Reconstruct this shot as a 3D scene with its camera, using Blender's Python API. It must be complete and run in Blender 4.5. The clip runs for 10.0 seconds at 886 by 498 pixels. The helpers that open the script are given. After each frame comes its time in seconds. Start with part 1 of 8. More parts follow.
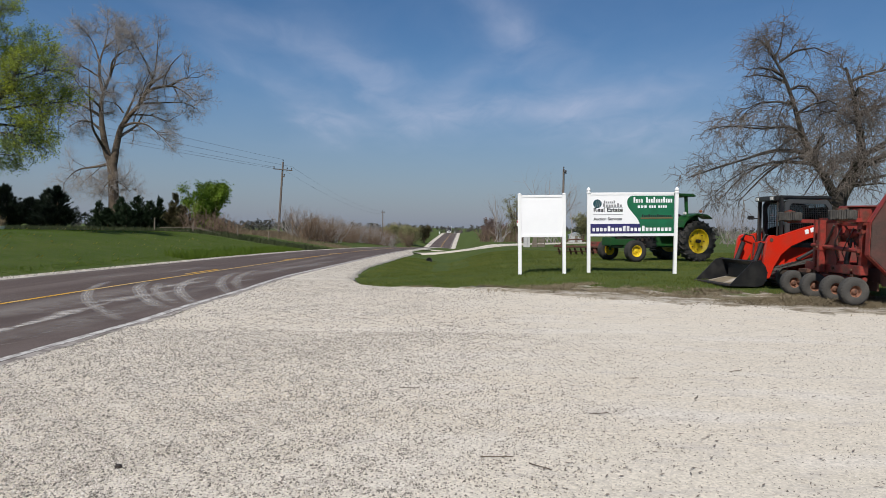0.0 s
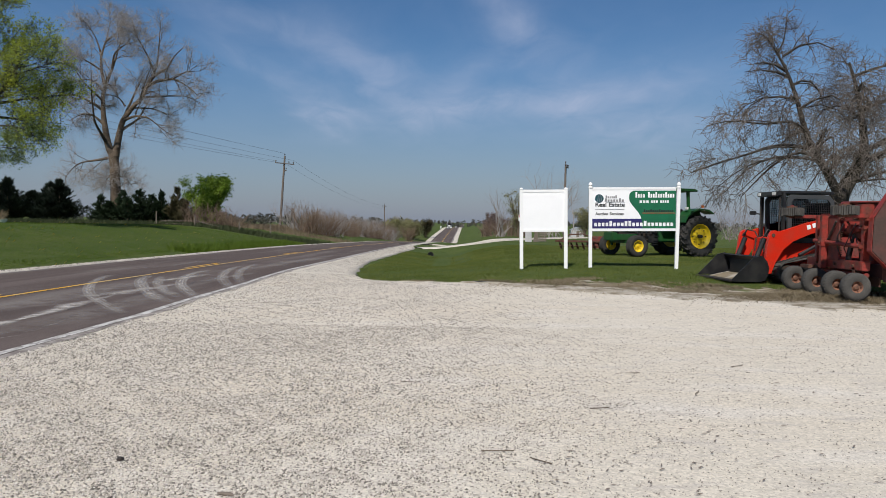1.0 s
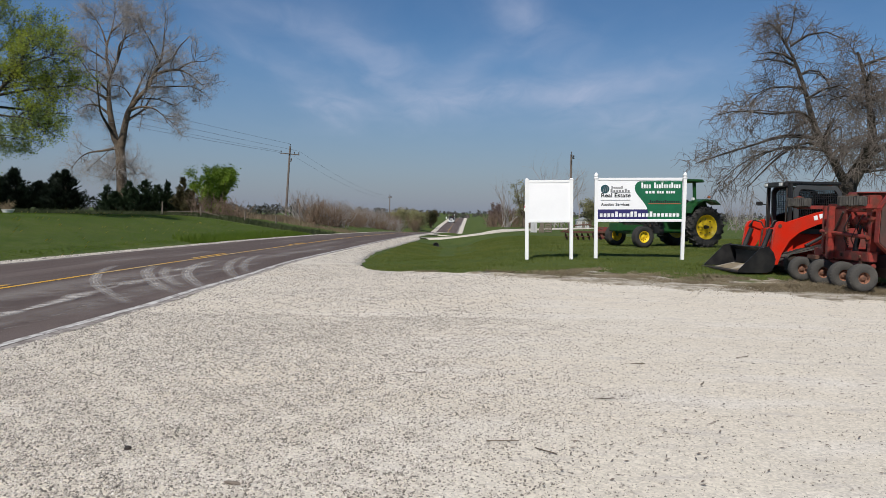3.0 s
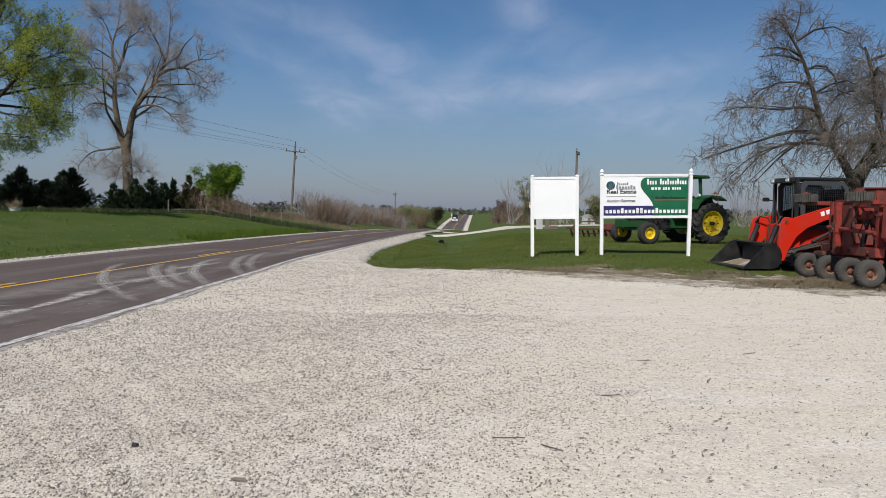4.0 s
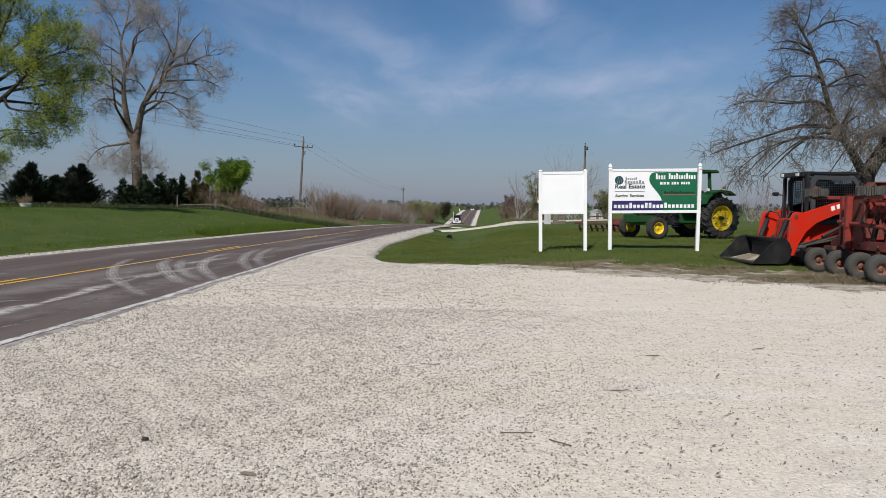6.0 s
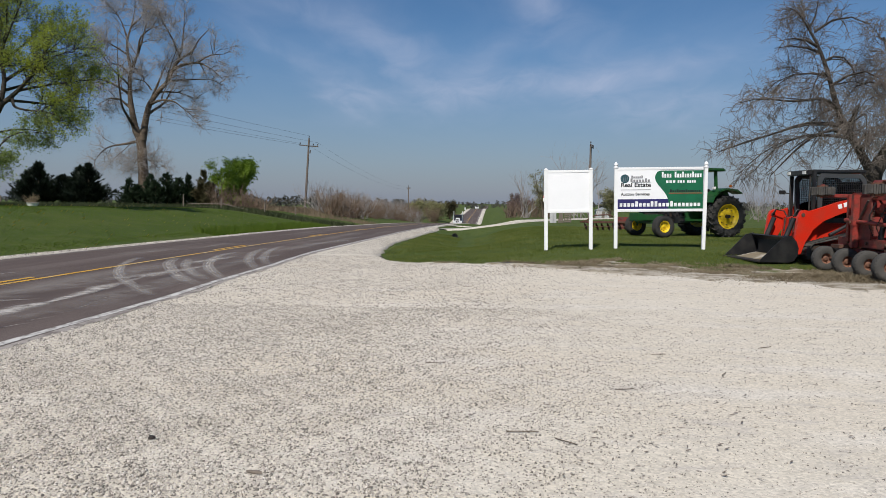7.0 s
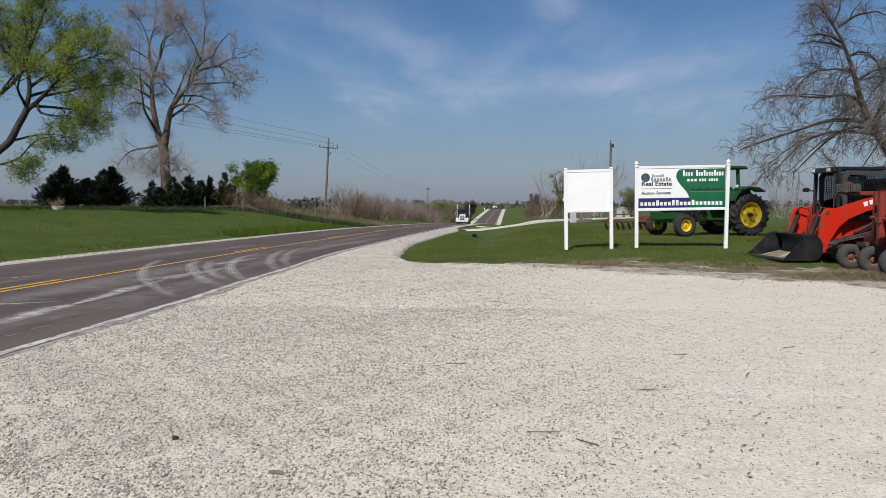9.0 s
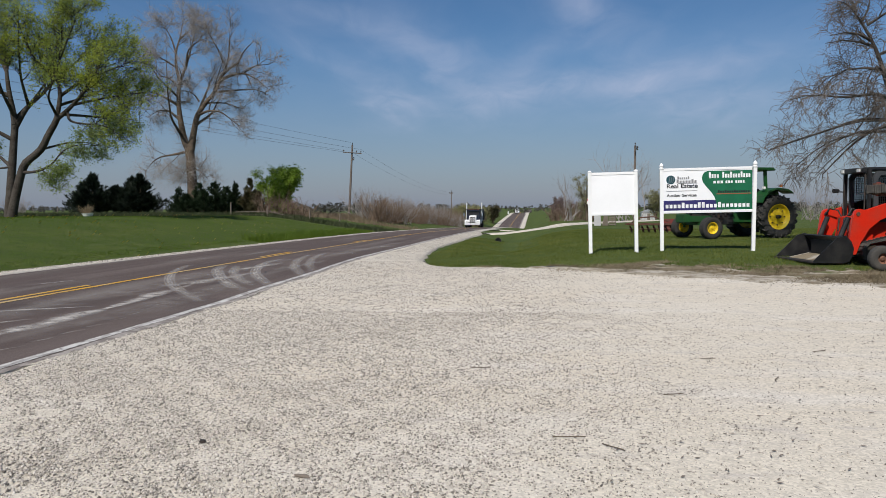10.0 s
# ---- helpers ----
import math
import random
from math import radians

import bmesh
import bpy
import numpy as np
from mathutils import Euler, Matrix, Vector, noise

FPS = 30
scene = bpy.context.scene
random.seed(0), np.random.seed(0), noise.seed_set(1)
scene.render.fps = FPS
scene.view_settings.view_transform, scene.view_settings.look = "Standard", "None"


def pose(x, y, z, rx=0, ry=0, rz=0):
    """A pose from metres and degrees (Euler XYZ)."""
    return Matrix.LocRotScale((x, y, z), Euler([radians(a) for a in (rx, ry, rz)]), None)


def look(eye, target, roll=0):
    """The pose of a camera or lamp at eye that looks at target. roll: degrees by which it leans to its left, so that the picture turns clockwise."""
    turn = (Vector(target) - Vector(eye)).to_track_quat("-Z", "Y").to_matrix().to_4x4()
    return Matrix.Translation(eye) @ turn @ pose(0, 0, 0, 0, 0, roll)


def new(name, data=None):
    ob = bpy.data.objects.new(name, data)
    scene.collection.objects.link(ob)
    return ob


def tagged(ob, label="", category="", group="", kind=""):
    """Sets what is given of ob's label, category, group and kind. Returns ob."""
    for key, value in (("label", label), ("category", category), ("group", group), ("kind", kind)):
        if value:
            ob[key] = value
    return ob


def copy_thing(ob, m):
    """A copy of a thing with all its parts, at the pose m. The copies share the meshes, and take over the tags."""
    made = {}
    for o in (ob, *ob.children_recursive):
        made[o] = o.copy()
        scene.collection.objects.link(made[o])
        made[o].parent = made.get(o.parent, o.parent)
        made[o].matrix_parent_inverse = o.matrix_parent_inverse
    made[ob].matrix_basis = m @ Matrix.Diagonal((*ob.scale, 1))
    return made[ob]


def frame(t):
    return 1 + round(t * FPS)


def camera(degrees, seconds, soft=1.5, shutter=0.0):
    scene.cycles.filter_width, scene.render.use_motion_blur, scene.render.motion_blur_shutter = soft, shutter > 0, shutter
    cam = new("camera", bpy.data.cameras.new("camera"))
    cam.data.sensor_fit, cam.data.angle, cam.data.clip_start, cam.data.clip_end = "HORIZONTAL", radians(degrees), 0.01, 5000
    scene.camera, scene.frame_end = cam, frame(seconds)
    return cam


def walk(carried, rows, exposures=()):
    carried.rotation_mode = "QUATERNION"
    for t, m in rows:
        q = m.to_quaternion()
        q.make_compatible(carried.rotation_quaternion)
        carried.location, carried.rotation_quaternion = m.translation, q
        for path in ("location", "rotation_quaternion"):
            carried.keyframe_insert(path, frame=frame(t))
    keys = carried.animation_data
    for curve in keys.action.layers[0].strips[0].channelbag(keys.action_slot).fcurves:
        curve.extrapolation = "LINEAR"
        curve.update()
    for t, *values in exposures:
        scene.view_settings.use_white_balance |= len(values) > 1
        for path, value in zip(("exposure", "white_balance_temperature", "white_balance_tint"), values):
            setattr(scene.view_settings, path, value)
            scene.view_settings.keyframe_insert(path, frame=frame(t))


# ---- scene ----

# camera: stands on the gravel lot and pans slowly
cam = camera(62.5, 10.0, soft=0.8)
EYE = (0.0, 0.0, 1.5)
PAN = [  # seconds, yaw to the left, pitch, roll
    (0, 0.659, -1.690, 0.699),
    (0.5, 0.657, -1.870, 0.752),
    (1, 0.776, -2.132, 0.875),
    (1.5, 0.862, -2.358, 0.936),
    (2, 0.940, -2.578, 0.984),
    (2.5, 1.028, -2.748, 0.976),
    (4, 1.610, -3.114, 0.710),
    (4.5, 1.809, -3.252, 0.681),
    (5, 1.966, -3.351, 0.628),
    (5.5, 2.091, -3.441, 0.641),
    (7, 2.660, -3.610, 0.559),
    (7.5, 2.962, -3.664, 0.513),
    (8, 3.263, -3.674, 0.457),
    (8.5, 3.634, -3.650, 0.312),
    (9, 4.211, -3.574, 0.102),
    (9.5, 5.028, -3.423, -0.126),
    (10, 6.069, -3.252, -0.308),
]


def aim(yaw, pitch, roll):
    a, b = radians(yaw), radians(pitch)
    way = Vector((-math.sin(a) * math.cos(b), math.cos(a) * math.cos(b), math.sin(b)))
    return look(EYE, Vector(EYE) + way * 10, roll)


walk(cam, [(t, aim(a, b, c)) for t, a, b, c in PAN])

# ---- light ----
SUN_WAY = Vector((-0.30, -1.0, 1.12)).normalized()  # towards the sun
SUN_EL = math.asin(SUN_WAY.z)
SUN_AZ = math.atan2(SUN_WAY.x, SUN_WAY.y)
sun_data = bpy.data.lights.new("sun", "SUN")
sun_data.energy, sun_data.angle, sun_data.color = 4.85, radians(0.6), (1.0, 0.955, 0.88)
sun = new("sun", sun_data)
sun.matrix_world = look(SUN_WAY * 50, (0, 0, 0))

world = bpy.data.worlds.new("sky")
scene.world = world
world.use_nodes = True
wn, wl = world.node_tree.nodes, world.node_tree.links
wn.clear()
w_out = wn.new("ShaderNodeOutputWorld")
w_bg = wn.new("ShaderNodeBackground")
w_sky = wn.new("ShaderNodeTexSky")
w_sky.sky_type, w_sky.sun_disc = "NISHITA", False
w_sky.sun_elevation, w_sky.sun_rotation = SUN_EL, SUN_AZ
w_sky.air_density, w_sky.dust_density, w_sky.ozone_density = 1.0, 0.4, 4.0
w_co = wn.new("ShaderNodeTexCoord")
w_sep = wn.new("ShaderNodeSeparateXYZ")
wl.new(w_co.outputs["Generated"], w_sep.inputs[0])


def wmath(op, a, b=None, c=None, clamp=False):
    n = wn.new("ShaderNodeMath")
    n.operation, n.use_clamp = op, clamp
    for i, v in enumerate((a, b, c)):
        if v is None:
            continue
        if isinstance(v, (int, float)):
            n.inputs[i].default_value = v
        else:
            wl.new(v, n.inputs[i])
    return n.outputs[0]


# thin cirrus on a plane high over the ground
zz = wmath("MAXIMUM", w_sep.outputs[2], 0.03)
zz = wmath("ADD", zz, 0.12)
px = wmath("DIVIDE", w_sep.outputs[0], zz)
py = wmath("DIVIDE", w_sep.outputs[1], zz)
w_xyz = wn.new("ShaderNodeCombineXYZ")
wl.new(px, w_xyz.inputs[0])
wl.new(py, w_xyz.inputs[1])
w_map = wn.new("ShaderNodeMapping")
w_map.inputs["Scale"].default_value = (0.95, 0.5, 1)
w_map.inputs["Rotation"].default_value = (0, 0, radians(24))
w_map.inputs["Location"].default_value = (0.99, 0.36, 0)
wl.new(w_xyz.outputs[0], w_map.inputs[0])
w_n1 = wn.new("ShaderNodeTexNoise")
w_n1.inputs["Scale"].default_value, w_n1.inputs["Detail"].default_value = 1.5, 9
w_n1.inputs["Roughness"].default_value, w_n1.inputs["Distortion"].default_value = 0.52, 0.9
wl.new(w_map.outputs[0], w_n1.inputs["Vector"])
cl = wmath("MULTIPLY_ADD", w_n1.outputs[0], 2.6, -1.05, clamp=True)
# wisps ahead: place on the sky (x/y, z/y), half length, half width, tilt, weight
fore = wmath("MAXIMUM", w_sep.outputs[1], 0.05)
su, sv = wmath("DIVIDE", w_sep.outputs[0], fore), wmath("DIVIDE", w_sep.outputs[2], fore)
warp = wmath("MULTIPLY_ADD", w_n1.outputs[0], 0.10, -0.05)
su, sv = wmath("ADD", su, warp), wmath("ADD", sv, wmath("MULTIPLY", warp, 0.7))
wisps = 0.10
for cu, cv, hl, hw, tilt, wt in ((0.075, 0.270, 0.095, 0.024, -50, 0.42), (0.11, 0.255, 0.10, 0.035, -30, 0.25), (0.16, 0.176, 0.17, 0.018, 8, 0.50), (0.07, 0.157, 0.13, 0.012, 4, 0.30),
                                 (-0.175, 0.144, 0.035, 0.008, -12, 0.9), (0.235, 0.124, 0.080, 0.026, -4, 1.0), (-0.235, 0.262, 0.13, 0.014, -18, 0.38), (-0.12, 0.205, 0.10, 0.030, -40, 0.45),
                                 (-0.235, 0.195, 0.09, 0.020, -35, 0.42), (-0.05, 0.135, 0.14, 0.014, 8, 0.42), (0.02, 0.20, 0.08, 0.018, 45, 0.35), (0.27, 0.19, 0.12, 0.035, 10, 0.3), (-0.05, 0.17, 0.12, 0.03, -12, 0.35)):
    ca_, sa_ = math.cos(radians(tilt)), math.sin(radians(tilt))
    du, dv = wmath("SUBTRACT", su, cu), wmath("SUBTRACT", sv, cv)
    p_ = wmath("MULTIPLY", wmath("ADD", wmath("MULTIPLY", du, ca_), wmath("MULTIPLY", dv, sa_)), 1 / hl)
    q_ = wmath("MULTIPLY", wmath("SUBTRACT", wmath("MULTIPLY", dv, ca_), wmath("MULTIPLY", du, sa_)), 1 / hw)
    g_ = wmath("POWER", 2.718, wmath("MULTIPLY", wmath("ADD", wmath("MULTIPLY", p_, p_), wmath("MULTIPLY", q_, q_)), -0.7))
    wisps = wmath("ADD", wmath("MULTIPLY", g_, wt), wisps)
w_n2 = wn.new("ShaderNodeTexNoise")
w_n2.inputs["Scale"].default_value, w_n2.inputs["Detail"].default_value = 5.0, 8
w_n2.inputs["Roughness"].default_value, w_n2.inputs["Distortion"].default_value = 0.55, 0.6
wl.new(w_map.outputs[0], w_n2.inputs["Vector"])
shred = wmath("MULTIPLY_ADD", w_n2.outputs[0], 2.0, -0.35, clamp=True)
cl = wmath("MULTIPLY", wmath("MULTIPLY_ADD", cl, 0.35, shred), wisps)
fade = wmath("MULTIPLY_ADD", w_sep.outputs[2], 9.0, -0.45, clamp=True)
cl = wmath("MULTIPLY", cl, fade)
cl = wmath("MULTIPLY", cl, 0.42, clamp=True)
w_mix = wn.new("ShaderNodeMix")
w_mix.data_type = "RGBA"
wl.new(cl, w_mix.inputs[0])
w_hsv = wn.new("ShaderNodeHueSaturation")
w_hsv.inputs["Saturation"].default_value, w_hsv.inputs["Value"].default_value = 1.22, 0.82
wl.new(w_sky.outputs[0], w_hsv.inputs["Color"])
# haze that dims the sky low over the land
low = wmath("MULTIPLY_ADD", w_sep.outputs[2], -5.0, 1.0, clamp=True)
low = wmath("MULTIPLY", low, 0.75)
w_haze = wn.new("ShaderNodeMix")
w_haze.data_type = "RGBA"
wl.new(low, w_haze.inputs[0])
wl.new(w_hsv.outputs[0], w_haze.inputs[6])
w_haze.inputs[7].default_value = (1.85, 2.5, 3.75, 1)
wl.new(w_haze.outputs[2], w_mix.inputs[6])
w_mix.inputs[7].default_value = (5.3, 6.1, 7.7, 1)
w_tint = wn.new("ShaderNodeMix")  # the air's slight warmth
w_tint.data_type, w_tint.blend_type = "RGBA", "MULTIPLY"
w_tint.inputs[0].default_value = 1.0
wl.new(w_mix.outputs[2], w_tint.inputs[6])
w_tint.inputs[7].default_value = (1.04, 1.0, 1.03, 1)
wl.new(w_tint.outputs[2], w_bg.inputs[0])
w_bg.inputs[1].default_value = 0.089
wl.new(w_bg.outputs[0], w_out.inputs[0])
scene.view_settings.exposure = -0.04

# ---- materials ----


def mat(name, base, rough=0.6, metal=0.0, vary=0.15, scale=6.0, fine=60.0, bump=0.15, depth=0.01, other=None, amount=0.5,
        edge=(0.45, 0.65), spec=0.5, trans=0.0, per_object=0.0):
    """A surface with a base colour, a second colour in patches (other), grain at two scales and fine relief."""
    m = bpy.data.materials.new(name)
    m.use_nodes = True
    n, l = m.node_tree.nodes, m.node_tree.links
    p = n["Principled BSDF"]
    p.inputs["Roughness"].default_value, p.inputs["Metallic"].default_value = rough, metal
    p.inputs["Specular IOR Level"].default_value = spec
    co = n.new("ShaderNodeTexCoord")
    big = n.new("ShaderNodeTexNoise")
    big.inputs["Scale"].default_value, big.inputs["Detail"].default_value = scale, 5
    small = n.new("ShaderNodeTexNoise")
    small.inputs["Scale"].default_value, small.inputs["Detail"].default_value = fine, 4
    for t in (big, small):
        l.new(co.outputs["Object"], t.inputs["Vector"])
    ramp = n.new("ShaderNodeMapRange")
    ramp.inputs["From Min"].default_value, ramp.inputs["From Max"].default_value = edge
    ramp.inputs["To Max"].default_value = amount
    l.new(big.outputs[0], ramp.inputs[0])
    mix = n.new("ShaderNodeMix")
    mix.data_type = "RGBA"
    mix.inputs[6].default_value = (*base, 1)
    mix.inputs[7].default_value = (*(other or [c * 0.6 for c in base]), 1)
    l.new(ramp.outputs[0], mix.inputs[0])
    hsv = n.new("ShaderNodeHueSaturation")
    val = n.new("ShaderNodeMath")
    val.operation = "MULTIPLY_ADD"
    val.inputs[1].default_value, val.inputs[2].default_value = 2 * vary, 1 - vary
    l.new(small.outputs[0], val.inputs[0])
    out = val.outputs[0]
    if per_object:
        info = n.new("ShaderNodeObjectInfo")
        v2 = n.new("ShaderNodeMath")
        v2.operation = "MULTIPLY_ADD"
        v2.inputs[1].default_value, v2.inputs[2].default_value = 2 * per_object, 1 - per_object
        l.new(info.outputs["Random"], v2.inputs[0])
        v3 = n.new("ShaderNodeMath")
        v3.operation = "MULTIPLY"
        l.new(out, v3.inputs[0])
        l.new(v2.outputs[0], v3.inputs[1])
        out = v3.outputs[0]
    l.new(out, hsv.inputs["Value"])
    l.new(mix.outputs[2], hsv.inputs["Color"])
    l.new(hsv.outputs[0], p.inputs["Base Color"])
    r2 = n.new("ShaderNodeMath")
    r2.operation, r2.use_clamp = "MULTIPLY_ADD", True
    r2.inputs[1].default_value, r2.inputs[2].default_value = 0.25, rough - 0.12
    l.new(big.outputs[0], r2.inputs[0])
    l.new(r2.outputs[0], p.inputs["Roughness"])
    if bump:
        b = n.new("ShaderNodeBump")
        b.inputs["Strength"].default_value, b.inputs["Distance"].default_value = bump, depth
        l.new(small.outputs[0], b.inputs["Height"])
        l.new(b.outputs[0], p.inputs["Normal"])
    if trans:
        tr = n.new("ShaderNodeBsdfTranslucent")
        l.new(hsv.outputs[0], tr.inputs[0])
        ms = n.new("ShaderNodeMixShader")
        ms.inputs[0].default_value = trans
        l.new(p.outputs[0], ms.inputs[1])
        l.new(tr.outputs[0], ms.inputs[2])
        l.new(ms.outputs[0], n["Material Output"].inputs[0])
    return m


def leaf_mat(name, a, b, trans=0.35):
    """Foliage: two tones by clump (random per island) with light through the leaf."""
    m = bpy.data.materials.new(name)
    m.use_nodes = True
    n, l = m.node_tree.nodes, m.node_tree.links
    p = n["Principled BSDF"]
    p.inputs["Roughness"].default_value = 0.6
    p.inputs["Specular IOR Level"].default_value = 0.25
    geo = n.new("ShaderNodeNewGeometry")
    co = n.new("ShaderNodeTexCoord")
    noi = n.new("ShaderNodeTexNoise")
    noi.inputs["Scale"].default_value = 0.45
    l.new(co.outputs["Object"], noi.inputs["Vector"])
    s = n.new("ShaderNodeMath")
    s.operation = "MULTIPLY_ADD"
    s.inputs[1].default_value = 0.5
    l.new(geo.outputs["Random Per Island"], s.inputs[0])
    k = n.new("ShaderNodeMapRange")
    k.inputs["From Min"].default_value, k.inputs["From Max"].default_value = 0.35, 0.65
    k.inputs["To Max"].default_value = 0.5
    l.new(noi.outputs[0], k.inputs[0])
    l.new(k.outputs[0], s.inputs[2])
    mix = n.new("ShaderNodeMix")
    mix.data_type = "RGBA"
    mix.inputs[6].default_value, mix.inputs[7].default_value = (*a, 1), (*b, 1)
    l.new(s.outputs[0], mix.inputs[0])
    l.new(mix.outputs[2], p.inputs["Base Color"])
    tr = n.new("ShaderNodeBsdfTranslucent")
    l.new(mix.outputs[2], tr.inputs[0])
    ms = n.new("ShaderNodeMixShader")
    ms.inputs[0].default_value = trans
    l.new(p.outputs[0], ms.inputs[1])
    l.new(tr.outputs[0], ms.inputs[2])
    l.new(ms.outputs[0], n["Material Output"].inputs[0])
    return m


def ground_mat(name, layers, bump_scale=30.0, bump=0.4, depth=0.03, rough=0.95, stones=None):
    """Ground: colours layered by noise. layers: (colour, noise scale, from, to); the first is the base.
    stones: (cell size in cells per metre, strength) for crushed stone."""
    m = bpy.data.materials.new(name)
    m.use_nodes = True
    n, l = m.node_tree.nodes, m.node_tree.links
    p = n["Principled BSDF"]
    p.inputs["Roughness"].default_value = rough
    p.inputs["Specular IOR Level"].default_value = 0.2
    co = n.new("ShaderNodeTexCoord")
    last = None
    for i, (colour, sc, lo, hi) in enumerate(layers):
        if i == 0:
            rgb = n.new("ShaderNodeRGB")
            rgb.outputs[0].default_value = (*colour, 1)
            last = rgb.outputs[0]
            continue
        mp = n.new("ShaderNodeMapping")
        mp.inputs["Location"].default_value = (i * 7.3, i * 3.1, 0)
        mp.inputs["Scale"].default_value = sc if isinstance(sc, tuple) else (sc, sc, sc)
        l.new(co.outputs["Object"], mp.inputs[0])
        t = n.new("ShaderNodeTexNoise")
        t.inputs["Scale"].default_value, t.inputs["Detail"].default_value = 1, 6
        l.new(mp.outputs[0], t.inputs["Vector"])
        r = n.new("ShaderNodeMapRange")
        r.inputs["From Min"].default_value, r.inputs["From Max"].default_value = lo, hi
        l.new(t.outputs[0], r.inputs[0])
        x = n.new("ShaderNodeMix")
        x.data_type = "RGBA"
        l.new(r.outputs[0], x.inputs[0])
        l.new(last, x.inputs[6])
        x.inputs[7].default_value = (*colour, 1)
        last = x.outputs[2]
    h = n.new("ShaderNodeTexNoise")
    h.inputs["Scale"].default_value, h.inputs["Detail"].default_value = bump_scale, 6
    l.new(co.outputs["Object"], h.inputs["Vector"])
    height = h.outputs[0]
    if stones:
        v = n.new("ShaderNodeTexVoronoi")
        v.inputs["Scale"].default_value = stones[0]
        l.new(co.outputs["Object"], v.inputs["Vector"])
        hs = n.new("ShaderNodeHueSaturation")
        sp = n.new("ShaderNodeSeparateColor")
        l.new(v.outputs["Color"], sp.inputs[0])
        mr = n.new("ShaderNodeMapRange")
        mr.inputs["To Min"].default_value, mr.inputs["To Max"].default_value = 1 - stones[1], 1 + stones[1] * 0.6
        l.new(sp.outputs[0], mr.inputs[0])
        l.new(mr.outputs[0], hs.inputs["Value"])
        l.new(last, hs.inputs["Color"])
        last = hs.outputs[0]
        sub = n.new("ShaderNodeMath")
        sub.operation = "MULTIPLY_ADD"
        sub.inputs[1].default_value = -1.2
        l.new(v.outputs["Distance"], sub.inputs[0])
        l.new(height, sub.inputs[2])
        height = sub.outputs[0]
    l.new(last, p.inputs["Base Color"])
    b = n.new("ShaderNodeBump")
    b.inputs["Strength"].default_value, b.inputs["Distance"].default_value = bump, depth
    l.new(height, b.inputs["Height"])
    l.new(b.outputs[0], p.inputs["Normal"])
    return m


M_GRASS = ground_mat("lawn", [((0.060, 0.088, 0.018), 1, 0, 1), ((0.085, 0.108, 0.026), 0.35, 0.42, 0.62), ((0.048, 0.078, 0.012), 1.7, 0.5, 0.7),
                              ((0.14, 0.15, 0.05), 5.0, 0.60, 0.78)], 40, 0.8, 0.05)
M_GRAVEL = ground_mat("crushed limestone", [((0.612, 0.557, 0.470), 1, 0, 1), ((0.605, 0.54, 0.445), (0.13, 0.55, 1), 0.44, 0.70), ((0.64, 0.593, 0.525), (0.5, 1.6, 1), 0.5, 0.72),
                                            ((0.52, 0.475, 0.42), (2.2, 6.0, 1), 0.54, 0.74), ((0.40, 0.36, 0.315), 34.0, 0.62, 0.76)], 70, 0.32, 0.010, stones=(60, 0.20))
M_SHOULDER = ground_mat("limestone shoulder", [((0.60, 0.55, 0.475), 1, 0, 1), ((0.52, 0.47, 0.40), 0.9, 0.45, 0.7), ((0.36, 0.325, 0.28), 14.0, 0.6, 0.75)], 60, 0.5, 0.02, stones=(34, 0.25))
M_ASPHALT = ground_mat("old asphalt", [((0.098, 0.075, 0.068), 1, 0, 1), ((0.130, 0.103, 0.094), (1.2, 0.03, 1), 0.45, 0.62), ((0.085, 0.066, 0.061), 0.4, 0.5, 0.7),
                                       ((0.175, 0.155, 0.142), (1.1, 0.10, 1), 0.54, 0.78)], 180, 0.35, 0.006, rough=0.95, stones=(120, 0.25))


def dust_mat(name, colour, grain, lo, hi):
    """Thin dust that lets the asphalt show: it lies where the cover attribute and a streaky noise say."""
    m = bpy.data.materials.new(name)
    m.use_nodes = True
    n, l = m.node_tree.nodes, m.node_tree.links
    p = n["Principled BSDF"]
    p.inputs["Base Color"].default_value = (*colour, 1)
    p.inputs["Roughness"].default_value, p.inputs["Specular IOR Level"].default_value = 0.95, 0.1
    at = n.new("ShaderNodeAttribute")
    at.attribute_name = "cover"
    co = n.new("ShaderNodeTexCoord")
    t = n.new("ShaderNodeTexNoise")
    t.inputs["Scale"].default_value, t.inputs["Detail"].default_value, t.inputs["Roughness"].default_value = grain, 6, 0.65
    l.new(co.outputs["Object"], t.inputs["Vector"])
    r = n.new("ShaderNodeMapRange")
    r.inputs["From Min"].default_value, r.inputs["From Max"].default_value = lo, hi
    l.new(t.outputs[0], r.inputs[0])
    k = n.new("ShaderNodeMath")
    k.operation, k.use_clamp = "MULTIPLY", True
    l.new(at.outputs["Fac"], k.inputs[0])
    l.new(r.outputs[0], k.inputs[1])
    tr = n.new("ShaderNodeBsdfTransparent")
    ms = n.new("ShaderNodeMixShader")
    l.new(k.outputs[0], ms.inputs[0])
    l.new(tr.outputs[0], ms.inputs[1])
    l.new(p.outputs[0], ms.inputs[2])
    l.new(ms.outputs[0], n["Material Output"].inputs[0])
    return m


